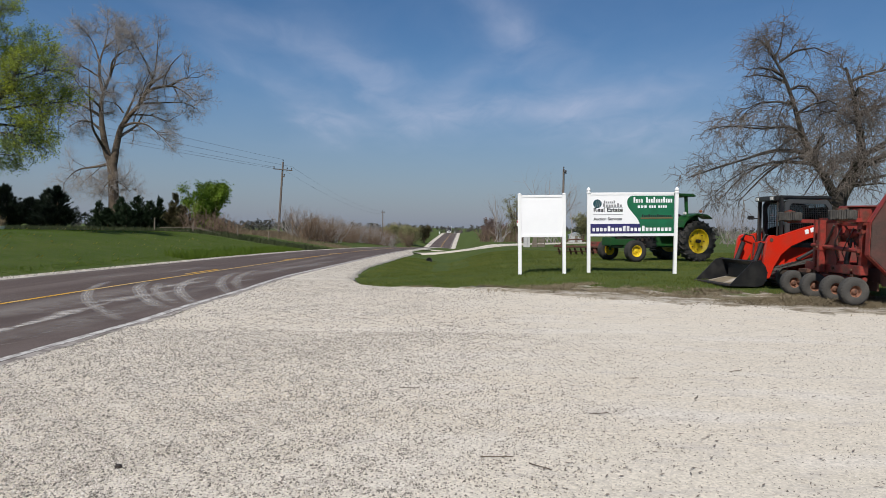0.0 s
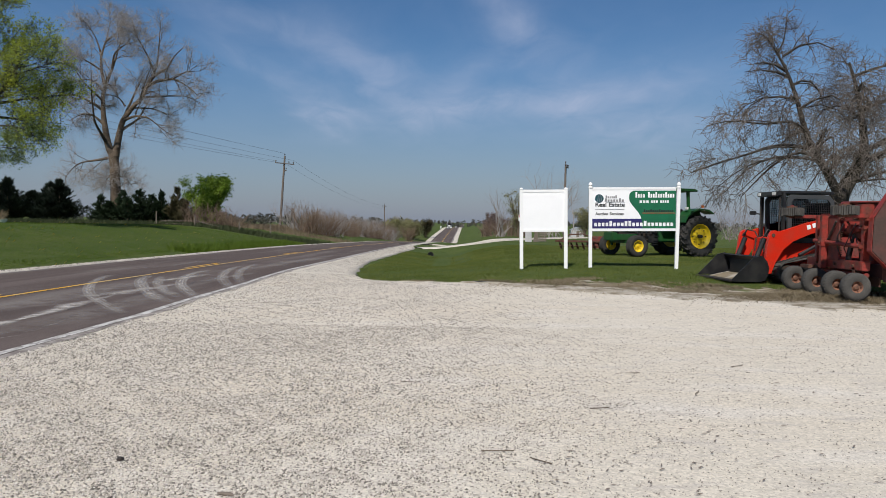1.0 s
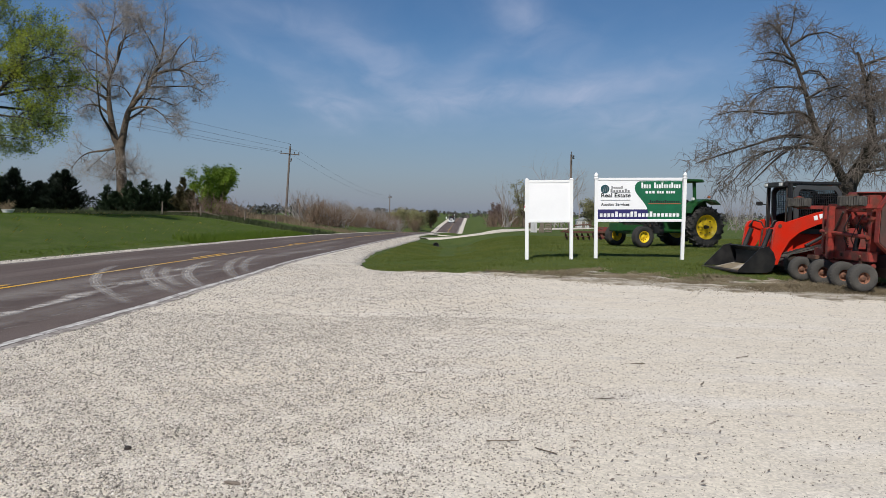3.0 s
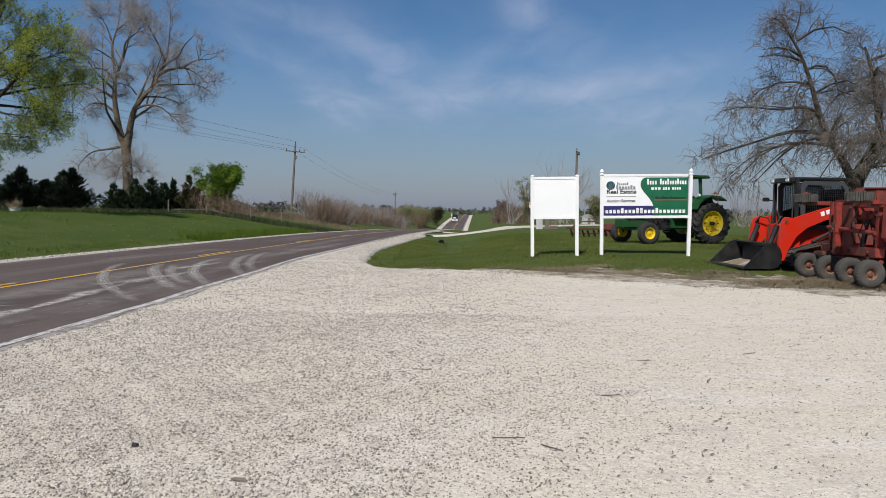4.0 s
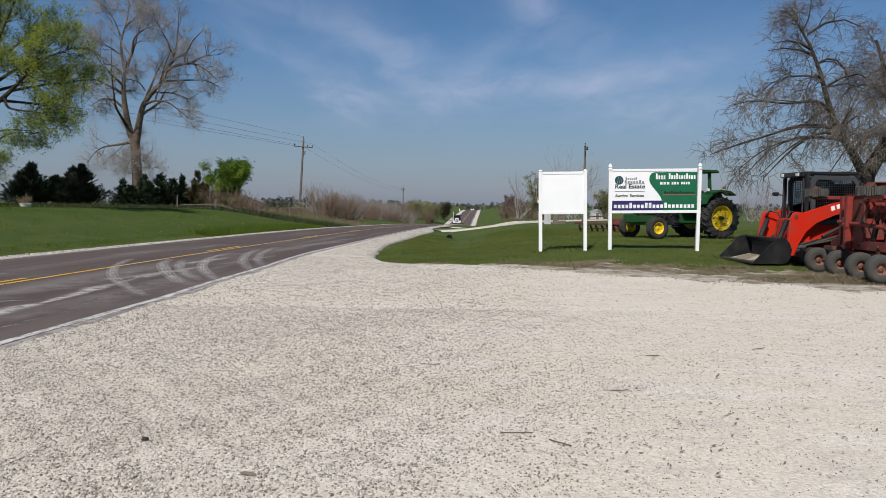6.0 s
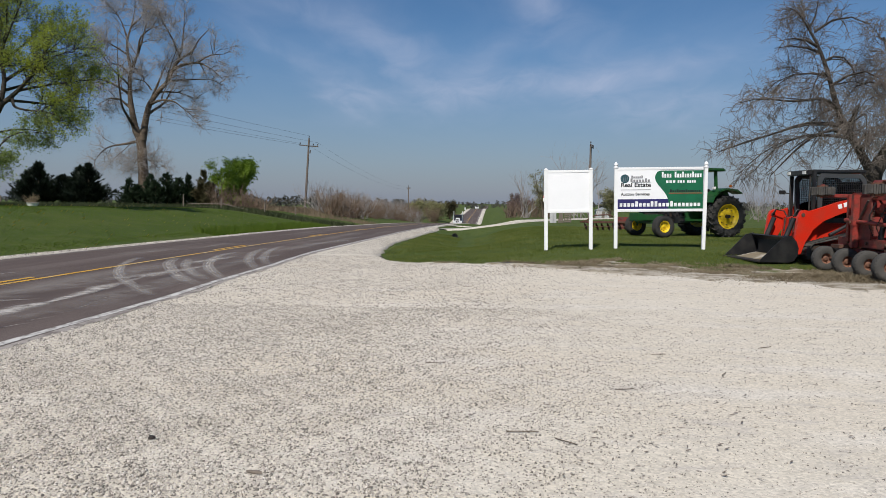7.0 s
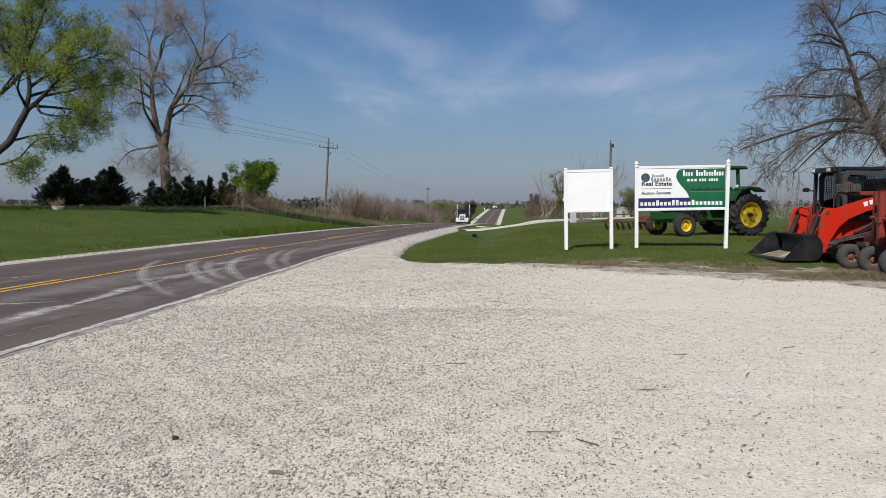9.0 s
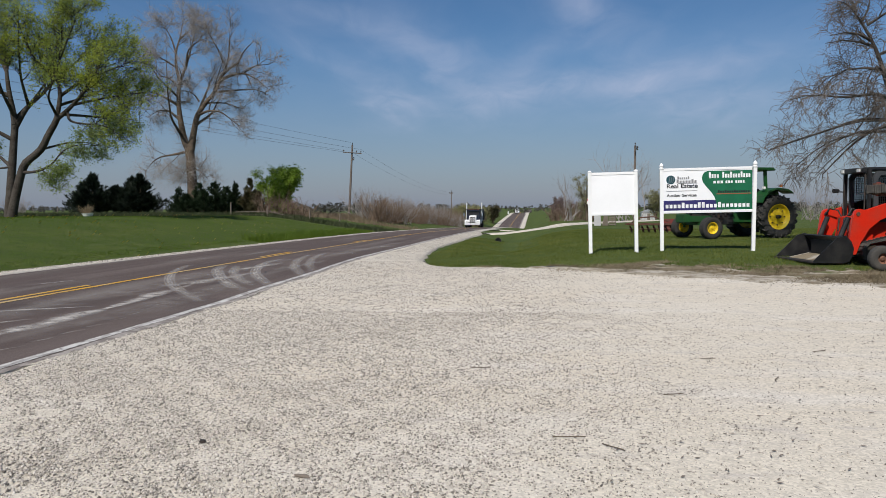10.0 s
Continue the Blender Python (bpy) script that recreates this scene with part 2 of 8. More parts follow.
M_DUST = dust_mat("limestone dust", (0.50, 0.47, 0.44), 5.0, 0.30, 0.62)
M_HAZE = dust_mat("thin dust film", (0.42, 0.39, 0.365), 3.0, 0.36, 0.70)
M_MARGIN = ground_mat("dusty margin", [((0.33, 0.30, 0.275), 1, 0, 1), ((0.19, 0.165, 0.15), 6.0, 0.45, 0.6)], 120, 0.3, 0.005)
M_LINE = ground_mat("road paint white", [((0.56, 0.545, 0.52), 1, 0, 1), ((0.27, 0.25, 0.235), (9.0, 3.0, 1), 0.46, 0.62), ((0.16, 0.14, 0.13), 14.0, 0.58, 0.66)], 150, 0.2, 0.003, rough=0.7)
M_YELLOW = ground_mat("road paint yellow", [((0.60, 0.33, 0.04), 1, 0, 1), ((0.45, 0.33, 0.16), (3.0, 0.5, 1), 0.45, 0.6), ((0.20, 0.13, 0.06), 12.0, 0.55, 0.68)], 150, 0.2, 0.003, rough=0.7)
M_STRAW = ground_mat("dead grass", [((0.25, 0.205, 0.14), 1, 0, 1), ((0.11, 0.09, 0.06), 2.4, 0.46, 0.60), ((0.48, 0.435, 0.365), (0.7, 2.0, 1), 0.50, 0.62), ((0.10, 0.125, 0.035), 1.1, 0.54, 0.7)], 50, 0.9, 0.04)
M_SOIL = ground_mat("dusty soil", [((0.43, 0.38, 0.305), 1, 0, 1), ((0.24, 0.20, 0.145), 3.0, 0.46, 0.62), ((0.54, 0.495, 0.425), (1.0, 3.0, 1), 0.48, 0.64), ((0.17, 0.14, 0.10), 7.0, 0.58, 0.72)], 60, 0.9, 0.04)
M_VINYL = mat("white vinyl", (0.82, 0.82, 0.82), 0.4, vary=0.03, scale=2, fine=30, bump=0.03, other=(0.74, 0.74, 0.73), amount=0.4)
M_PANEL = mat("white sheet", (0.84, 0.84, 0.85), 0.45, vary=0.02, scale=1.5, fine=20, bump=0.02, other=(0.79, 0.79, 0.80), amount=0.5)
M_SGREEN = mat("sign green", (0.008, 0.125, 0.055), 0.4, vary=0.06, scale=2, fine=30, bump=0.02)
M_SNAVY = mat("sign navy", (0.026, 0.022, 0.12), 0.4, vary=0.06, scale=2, fine=30, bump=0.02)
M_SINK = mat("sign ink", (0.012, 0.012, 0.014), 0.45, vary=0.1, bump=0.02)
M_SGREY = mat("sign grey", (0.25, 0.25, 0.26), 0.45, vary=0.1, bump=0.02)
M_SWHITE = mat("sign white", (0.83, 0.83, 0.83), 0.4, vary=0.03, bump=0.02)
M_SRED = mat("sign brown red", (0.33, 0.09, 0.045), 0.45, vary=0.1, bump=0.02)
M_STEAL = mat("sign teal", (0.008, 0.06, 0.075), 0.4, vary=0.1, bump=0.02)
M_BARK = mat("bark", (0.135, 0.105, 0.078), 0.95, vary=0.45, scale=1.6, fine=9, bump=1.0, depth=0.08, other=(0.06, 0.048, 0.038), amount=0.8, spec=0.1)
# dark bark; on the maple it also carries the crown's shade
M_BARKD = mat("dark bark", (0.072, 0.063, 0.055), 0.95, vary=0.45, scale=1.6, fine=9, bump=1.0, depth=0.08, other=(0.045, 0.037, 0.03), amount=0.8, spec=0.1)
M_TWIG = mat("bare twigs", (0.30, 0.275, 0.26), 0.9, vary=0.25, scale=0.6, fine=6, bump=0, other=(0.20, 0.175, 0.16), amount=0.7, spec=0.1)
M_TWIGR = mat("tangled twigs", (0.17, 0.145, 0.125), 0.9, vary=0.3, scale=0.6, fine=6, bump=0, other=(0.075, 0.06, 0.05), amount=0.7, spec=0.1)
M_BRUSH = mat("dry brush", (0.20, 0.145, 0.105), 0.9, vary=0.3, scale=0.4, fine=3, bump=0, other=(0.13, 0.085, 0.065), amount=0.8, spec=0.1)
M_STALK = mat("dry stalks", (0.27, 0.215, 0.14), 0.9, vary=0.3, scale=0.4, fine=3, bump=0, other=(0.16, 0.12, 0.08), amount=0.8, spec=0.1)
M_LEAF = leaf_mat("spring leaves", (0.17, 0.25, 0.07), (0.46, 0.50, 0.045), 0.6)
M_LEAFLOW = leaf_mat("sage leaves", (0.17, 0.24, 0.08), (0.27, 0.33, 0.10), 0.55)
M_LEAF2 = leaf_mat("bright leaves", (0.15, 0.25, 0.03), (0.25, 0.35, 0.05), 0.5)
M_BUD = leaf_mat("far budding leaves", (0.19, 0.185, 0.09), (0.28, 0.27, 0.13), 0.3)
M_CEDAR = leaf_mat("cedar needles", (0.006, 0.012, 0.007), (0.013, 0.022, 0.011), 0.05)
M_CEDARY = leaf_mat("young cedar needles", (0.010, 0.021, 0.009), (0.022, 0.040, 0.015), 0.08)
M_CEDAR2 = leaf_mat("brown cedar", (0.035, 0.040, 0.016), (0.085, 0.065, 0.03), 0.1)
M_REDBUD = leaf_mat("redbud bloom", (0.20, 0.13, 0.13), (0.17, 0.13, 0.115), 0.3)
M_BLADE = leaf_mat("grass blades", (0.074, 0.130, 0.011), (0.104, 0.150, 0.016), 0.35)
M_BLADER = leaf_mat("thin grass blades", (0.078, 0.116, 0.017), (0.175, 0.19, 0.046), 0.35)
M_WEED = leaf_mat("rank weeds", (0.028, 0.042, 0.014), (0.06, 0.07, 0.03), 0.2)
M_BLADE2 = leaf_mat("dead blades", (0.32, 0.26, 0.17), (0.15, 0.12, 0.075), 0.22)
M_BRUSHB = leaf_mat("faded weeds", (0.25, 0.19, 0.125), (0.14, 0.105, 0.07), 0.2)
# greyed tone: some of the distance haze is put into this colour
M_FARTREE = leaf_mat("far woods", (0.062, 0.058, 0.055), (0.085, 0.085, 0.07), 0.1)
M_POLE = mat("weathered pole", (0.14, 0.115, 0.098), 0.9, vary=0.3, scale=1.5, fine=20, bump=0.4)
M_WIRE = mat("wire", (0.10, 0.10, 0.11), 0.6, vary=0.1, bump=0)
M_GALV = mat("galvanized metal", (0.45, 0.46, 0.47), 0.5, 0.6, vary=0.1)
M_TGREEN = mat("tractor green", (0.012, 0.075, 0.018), 0.42, vary=0.15, scale=3, fine=25, bump=0.05, other=(0.03, 0.06, 0.025), amount=0.6)
M_TYELLOW = mat("tractor yellow", (0.75, 0.52, 0.012), 0.45, vary=0.1, scale=5, fine=30, bump=0.05, other=(0.55, 0.36, 0.02), amount=0.5)
M_TYRE = mat("black tyre", (0.022, 0.021, 0.020), 0.85, vary=0.25, scale=3, fine=30, bump=0.2, other=(0.055, 0.05, 0.044), amount=0.5)
M_TYREOLD = mat("faded tyre", (0.050, 0.047, 0.043), 0.95, vary=0.3, scale=4, fine=40, bump=0.4, other=(0.095, 0.087, 0.076), amount=0.7)
M_BLACK = mat("black paint", (0.010, 0.010, 0.011), 0.45, vary=0.2, scale=4, fine=30, bump=0.05, other=(0.035, 0.033, 0.03), amount=0.5)
M_IRON = mat("dark iron", (0.045, 0.042, 0.04), 0.6, 0.5, vary=0.2, scale=5, fine=30, other=(0.10, 0.065, 0.045), amount=0.6)
M_KORANGE = mat("loader orange red", (0.56, 0.022, 0.008), 0.32, vary=0.12, scale=3, fine=25, bump=0.05, other=(0.38, 0.04, 0.022), amount=0.5)
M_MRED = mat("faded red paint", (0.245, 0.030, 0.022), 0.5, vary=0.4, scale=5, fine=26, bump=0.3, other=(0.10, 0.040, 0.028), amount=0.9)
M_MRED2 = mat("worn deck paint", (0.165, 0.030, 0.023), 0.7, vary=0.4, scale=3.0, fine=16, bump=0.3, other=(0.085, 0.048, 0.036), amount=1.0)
# darker grimy copy of the mower red, with the deck's shade in the colour
M_SHADERED = mat("grimy shaded red paint", (0.085, 0.032, 0.026), 0.85, vary=0.3, scale=2.2, fine=18, bump=0.35, other=(0.05, 0.032, 0.026), amount=0.9)
M_RUST = mat("rust", (0.10, 0.045, 0.028), 0.9, vary=0.35, scale=6, fine=40, bump=0.4, other=(0.07, 0.035, 0.025), amount=0.8)
M_HUB = mat("rusty hub", (0.20, 0.085, 0.048), 0.8, vary=0.35, scale=9, fine=40, bump=0.4, other=(0.08, 0.045, 0.032), amount=0.9)
M_LOADGREY = mat("charcoal plastic", (0.045, 0.048, 0.05), 0.5, vary=0.1, scale=3, fine=30, bump=0.05)
M_CHROME = mat("chrome", (0.75, 0.76, 0.78), 0.15, 1.0, vary=0.04, bump=0)
M_ALU = mat("polished aluminium", (0.80, 0.80, 0.80), 0.35, 0.3, vary=0.04, bump=0)
M_TRUCK = mat("truck blue", (0.012, 0.018, 0.035), 0.3, vary=0.06, bump=0)
M_SUV = mat("white car paint", (0.78, 0.78, 0.78), 0.25, vary=0.03, bump=0)
M_WOOD = mat("grey wood", (0.17, 0.14, 0.115), 0.9, vary=0.3, scale=2, fine=30, bump=0.5, other=(0.14, 0.11, 0.085), amount=0.7)
M_LAMPW = mat("lamp lens", (0.7, 0.7, 0.68), 0.2, vary=0.03, bump=0)
M_LAMPO = mat("amber lens", (0.55, 0.14, 0.02), 0.3, vary=0.05, bump=0)
M_REDSIGN = mat("red sign", (0.5, 0.03, 0.03), 0.5, vary=0.05, bump=0)
M_SIDING = mat("pale siding", (0.45, 0.45, 0.45), 0.7, vary=0.1, scale=2, fine=20)


def glass_mat(name, tint, rough=0.03):
    m = bpy.data.materials.new(name)
    m.use_nodes = True
    p = m.node_tree.nodes["Principled BSDF"]
    p.inputs["Base Color"].default_value = (*tint, 1)
    p.inputs["Roughness"].default_value = rough
    p.inputs["Transmission Weight"].default_value = 1.0
    p.inputs["IOR"].default_value = 1.2
    return m


M_GLASS = glass_mat("tinted glass", (0.25, 0.30, 0.32))

# ---- mesh helpers ----


def finish(name, me, material, parent=None, label="", smooth=False):
    me.materials.append(material)
    if smooth:
        me.shade_smooth()
    ob = new(name, me)
    if parent is not None:
        ob.parent = parent
    if label:
        ob["label"] = label
    return ob


def raw(name, verts, faces, material, parent=None, label="", smooth=False):
    """A mesh from arrays: faces is an array of triangles or quads."""
    verts, faces = np.asarray(verts, np.float32), np.asarray(faces, np.int32)
    me = bpy.data.meshes.new(name)
    k = faces.shape[1]
    me.vertices.add(len(verts))
    me.vertices.foreach_set("co", verts.ravel())
    me.loops.add(faces.size)
    me.loops.foreach_set("vertex_index", faces.ravel())
    me.polygons.add(len(faces))
    me.polygons.foreach_set("loop_start", np.arange(0, faces.size, k, dtype=np.int32))
    me.update(calc_edges=True)
    me.validate()
    return finish(name, me, material, parent, label, smooth)


def part(name, bm, material, parent=None, label="", smooth=False, m=None):
    me = bpy.data.meshes.new(name)
    bmesh.ops.recalc_face_normals(bm, faces=bm.faces)
    bm.to_mesh(me)
    bm.free()
    ob = finish(name, me, material, parent, label)
    if smooth:
        me.shade_auto_smooth(angle=radians(40)) if hasattr(me, "shade_auto_smooth") else me.shade_smooth()
    if m is not None:
        ob.matrix_basis = m
    return ob


def thing(name, m, label, category, group="", kind=""):
    ob = new(name)
    ob.empty_display_size = 0.2
    ob.matrix_world = m
    return tagged(ob, label, category, group, kind)


def box(bm, x0, x1, y0, y1, z0, z1, bevel=0.0, m=None, seg=2):
    vs = bmesh.ops.create_cube(bm, size=1)["verts"]
    t = Matrix.Translation(((x0 + x1) / 2, (y0 + y1) / 2, (z0 + z1) / 2)) @ Matrix.Diagonal((abs(x1 - x0), abs(y1 - y0), abs(z1 - z0), 1))
    bmesh.ops.transform(bm, matrix=(m or Matrix()) @ t, verts=vs)
    if bevel:
        es = list({e for v in vs for e in v.link_edges})
        bmesh.ops.bevel(bm, geom=es, offset=bevel, segments=seg, affect="EDGES", clamp_overlap=True)
    return bm


def cyl(bm, p0, p1, r0, r1=None, seg=16, cap=True):
    p0, p1 = Vector(p0), Vector(p1)
    d = p1 - p0
    m = Matrix.Translation((p0 + p1) / 2) @ d.to_track_quat("Z", "Y").to_matrix().to_4x4()
    bmesh.ops.create_cone(bm, cap_ends=cap, segments=seg, radius1=r0, radius2=r0 if r1 is None else r1, depth=d.length, matrix=m)
    return bm


def prism(bm, pts, y0, y1, m=None, bevel=0.0):
    """A polygon given as (x, z), drawn out along y."""
    a = [bm.verts.new((x, y0, z)) for x, z in pts]
    b = [bm.verts.new((x, y1, z)) for x, z in pts]
    n = len(pts)
    fs = [bm.faces.new(a), bm.faces.new(b[::-1])]
    fs += [bm.faces.new((a[i], b[i], b[(i + 1) % n], a[(i + 1) % n])) for i in range(n)]
    if bevel:
        es = list({e for f in fs for e in f.edges})
        bmesh.ops.bevel(bm, geom=es, offset=bevel, segments=2, affect="EDGES", clamp_overlap=True)
    if m is not None:
        bmesh.ops.transform(bm, matrix=m, verts=list({v for v in bm.verts}))
    return bm


def lathe(bm, prof, seg=32, m=None):
    """A profile of (radius, height) turned about z; closes at the axis where radius is 0."""
    m = m or Matrix()
    rings = []
    for r, z in prof:
        if r <= 1e-6:
            rings.append([bm.verts.new(m @ Vector((0, 0, z)))])
        else:
            rings.append([bm.verts.new(m @ Vector((r * math.cos(2 * math.pi * i / seg), r * math.sin(2 * math.pi * i / seg), z))) for i in range(seg)])
    for a, b in zip(rings, rings[1:]):
        for i in range(seg):
            j = (i + 1) % seg
            if len(a) == 1 and len(b) == 1:
                continue
            if len(a) == 1:
                bm.faces.new((a[0], b[i], b[j]))
            elif len(b) == 1:
                bm.faces.new((a[i], a[j], b[0]))
            else:
                bm.faces.new((a[i], a[j], b[j], b[i]))
    return bm


def tubes(paths):
    """Verts and quads of tapered tubes. paths: (points n x 3, radii n, sides)."""
    vs, fs, base = [], [], 0
    for pts, rad, k in paths:
        pts, rad = np.asarray(pts, float), np.asarray(rad, float)
        n = len(pts)
        tan = np.gradient(pts, axis=0)
        tan /= np.linalg.norm(tan, axis=1)[:, None] + 1e-9
        ref = np.array([0.83, 0.31, 0.05]) if abs(tan[0][2]) > 0.6 else np.array([0.1, 0.15, 1.0])
        u = np.cross(tan, ref)
        u /= np.linalg.norm(u, axis=1)[:, None] + 1e-9
        v = np.cross(tan, u)
        a = np.arange(k) * 2 * math.pi / k
        ring = pts[:, None] + rad[:, None, None] * (np.cos(a)[None, :, None] * u[:, None] + np.sin(a)[None, :, None] * v[:, None])
        vs.append(ring.reshape(-1, 3))
        i = np.arange(n - 1)[:, None] * k
        j = np.arange(k)[None]
        jn = (j + 1) % k
        fs.append((base + np.stack([i + j, i + jn, i + k + jn, i + k + j], -1)).reshape(-1, 4))
        base += n * k
    return np.concatenate(vs), np.concatenate(fs)


def smooth(a, b, x):
    t = np.clip((np.asarray(x, float) - a) / (b - a), 0, 1)
    return t * t * (3 - 2 * t)


def wave(x, y, s, seed=0):
    """Cheap smooth noise in about -1 to 1."""
    x, y = np.asarray(x, float) * s, np.asarray(y, float) * s
    return (np.sin(x * 1.3 + seed) * np.cos(y * 1.7 - seed * 2) + 0.6 * np.sin(x * 2.9 - y * 2.3 + seed * 3) + 0.4 * np.sin(x * 5.3 + y * 4.7 + seed)) / 2


# ---- ground ----
PY = np.arange(-400, 6001, 2.0)
PZ = np.interp(PY, [-400, 14, 28, 38, 50, 70, 98, 128, 160, 195, 220, 235, 248, 260, 289, 330, 400, 425, 460, 540, 800, 1500, 6000],
               [0, 0, -0.14, -0.23, -0.37, -0.72, -1.28, -2.05, -3.15, -4.5, -4.95, -4.8, -4.45, -4.1, -3.6, -2.95, -1.8, -1.65, -2.2, -4.5, -5.0, -3.0, -4.0])
PZ = np.convolve(np.pad(PZ, 6, mode="edge"), np.ones(13) / 13, mode="valid")


def road_z(y):
    return np.interp(y, PY, PZ)


def road_edge(y):
    """x of the road's right edge line."""
    y = np.asarray(y, float)
    return -5.32 + 0.0178 * y + np.interp(y, [50, 110, 155, 235, 400, 900], [0, 0.3, 0.5, 0.9, 1.0, 1.0])


def near_edge(y):
    """x of the white edge line beside the lot, which bows a little towards it."""
    y = np.asarray(y, float)
    return road_edge(y) + np.interp(y, [-40, 6, 9, 11, 13.2, 16.8, 19.5, 22.3, 27, 33], [0.45, 0.42, 0.43, 0.42, 0.29, 0.21, 0.02, -0.09, -0.04, 0])


def H(x, y):
    """Height of the land."""
    x, y = np.asarray(x, float), np.asarray(y, float)
    e = road_edge(y)
    p = road_z(y)
    d = x - e
    # field on the right
    f = np.interp(y, [-60, 10, 14, 19, 23, 28, 40, 66, 100, 150, 250, 430, 700, 6000], [0, 0, 0.03, 0.2, 0.25, 0.28, 0.2, 0.0, -0.35, -1.2, -3.6, -1.6, -3.5, -3.0])
    right = smooth(2.0, 9.0, d)
    z = p * (1 - right) + f * right
    ditch = -0.42 * np.exp(-((d - 4.4) / 1.5) ** 2) * smooth(22, 34, y) * (1 - smooth(46, 52, y)) 
    ditch = ditch - 0.6 * np.exp(-((d - 5) / 2) ** 2) * smooth(60, 80, y) * (1 - smooth(300, 380, y))
    # lawn and bank on the left
    l = -d - 7.0
    rise = np.interp(y, [0, 40, 60, 95, 130, 200, 300, 430, 600], [1.25, 1.3, 1.45, 1.75, 1.7, 1.6, 2.0, 1.2, 0.5])
    left = rise * smooth(0.6, 15, l) - 0.16 * np.exp(-((l - 1.6) / 0.8) ** 2)
    z = z + np.where(l > 0, left, 0) + np.where(d > 0, ditch, 0)
    far = smooth(150, 700, np.hypot(x, y * 0))
    return z * (1 - far) + far * -1.0


def spread(lo, hi, near, step, grow):
    out, s, v = [0.0], step, 0.0
    while v < hi:
        v += s
        if v > near:
            s *= grow
        out.append(v)
    neg, s, v = [], step, 0.0
    while v > lo:
        v -= s
        if v < -near:
            s *= grow
        neg.append(v)
    return np.array(neg[::-1] + out)


gx = spread(-4500, 4500, 42, 1.0, 1.12)
gy = np.concatenate([np.arange(-40, 120, 1.0), np.arange(120, 520, 4.0), 520 * 1.12 ** np.arange(0, 21)])
gy = np.concatenate([[-4000, -1500, -500, -200, -90], gy])


def grid_mesh(name, X, Y, Z, material, parent=None):
    ny, nx = X.shape
    i = np.arange(ny * nx).reshape(ny, nx)
    f = np.stack([i[:-1, :-1], i[:-1, 1:], i[1:, 1:], i[1:, :-1]], -1).reshape(-1, 4)
    return raw(name, np.stack([X, Y, Z], -1).reshape(-1, 3), f, material, parent, smooth=True)


GX, GY = np.meshgrid(gx, gy)
ground = grid_mesh("ground", GX, GY, H(GX, GY), M_GRASS)
tagged(ground, "mown green lawn and rolling spring grassland", "ground", kind="structure")


def strip(name, ys, left, right, lift, material, parent=None, cols=2):
    """A draped band along the road between two x functions of y."""
    ys = np.asarray(ys, float)
    a, b = left(ys), right(ys)
    s = np.linspace(0, 1, cols)
    hem = name == "shoulder"
    s = np.r_[0, 0.015, s[1:-1], 0.985, 1][None] if hem else s[None]
    X = a[:, None] * (1 - s) + b[:, None] * s
    Y = np.repeat(ys[:, None], s.shape[1], 1)
    Z = H(X, Y) + lift
    if hem:
        Z[:, 0] -= 0.1
        Z[:, -1] -= 0.1
    return grid_mesh(name, X, Y, Z, material, parent)


RY = np.concatenate([np.arange(-38, 120, 1.0), np.arange(120, 1500, 4.0)])
road = strip("road", RY, lambda y: road_edge(y) - 6.75, lambda y: near_edge(y) + 0.52 + 0.05 * wave(y, 0, 1.1), 0.05, M_ASPHALT, cols=9)
tagged(road, "worn dark asphalt country road with dusty tyre marks", "road", kind="structure")
strip("dusty_margin", RY[RY < 40], lambda y: near_edge(y) + 0.085 + 0.03 * wave(y, 3, 1.9), lambda y: near_edge(y) + 0.50, 0.0527, M_MARGIN, road)
strip("edge_line", RY, lambda y: near_edge(y) - 0.055 + 0.012 * wave(y, 3, 0.9), lambda y: near_edge(y) + 0.070 + 0.018 * wave(y, 1, 2.0), 0.055, M_LINE, road)
strip("center_line", RY, lambda y: road_edge(y) - 3.10, lambda y: road_edge(y) - 2.98, 0.055, M_YELLOW, road)
for k in range(-3, 40):
    y0 = 10.4 + 12 * k
    strip("center_dash", np.linspace(y0, y0 + 3.0, 5), lambda y: road_edge(y) - 3.36, lambda y: road_edge(y) - 3.24, 0.055, M_YELLOW, road)
# pale shoulders of crushed stone
FY = np.arange(-38, 520, 1.0)
sh = strip("shoulder", FY, lambda y: road_edge(y) + np.interp(y, [8, 14, 20, 28, 150, 230], [-8.7, -8.5, -7.9, -7.5, -7.6, -8.6]) + 0.12 * wave(y, 0, 1.6, 2), lambda y: road_edge(y) - 6.70 + 0.05 * wave(y, 0, 2.3, 1), 0.062, M_SHOULDER, cols=4)
tagged(sh, "narrow white crushed-stone road shoulder", "shoulder", kind="structure")


def shoulder_right(y):
    r = np.interp(y, [14, 18.0, 20.6, 23, 26, 29.5, 36.7, 44, 50, 60, 80, 1000], [-2.4, -2.4, -2.7, -3.0, -3.2, -3.3, -3.05, -2.85, -2.6, -3.3, -2.95, -2.95 + 0.0178 * 920])
    r = np.where(y > 80, road_edge(y) + np.interp(y, [80, 150, 230, 420], [0.78, 1.0, 1.7, 1.9]), r)
    return r + 0.10 * wave(y, 0, 1.9, 5) + 0.06 * wave(y, 0, 6.0, 1)


FY2 = np.concatenate([np.arange(20.3, 80, 0.35), np.arange(80, 520, 2.0)])
sh2 = strip("shoulder", FY2, lambda y: near_edge(y) + 0.24 + 0.08 * wave(y, 0, 2.3, 4), shoulder_right, 0.062, M_SHOULDER, cols=6)
tagged(sh2, "white crushed-stone shoulder widening towards the lot", "shoulder", kind="structure")


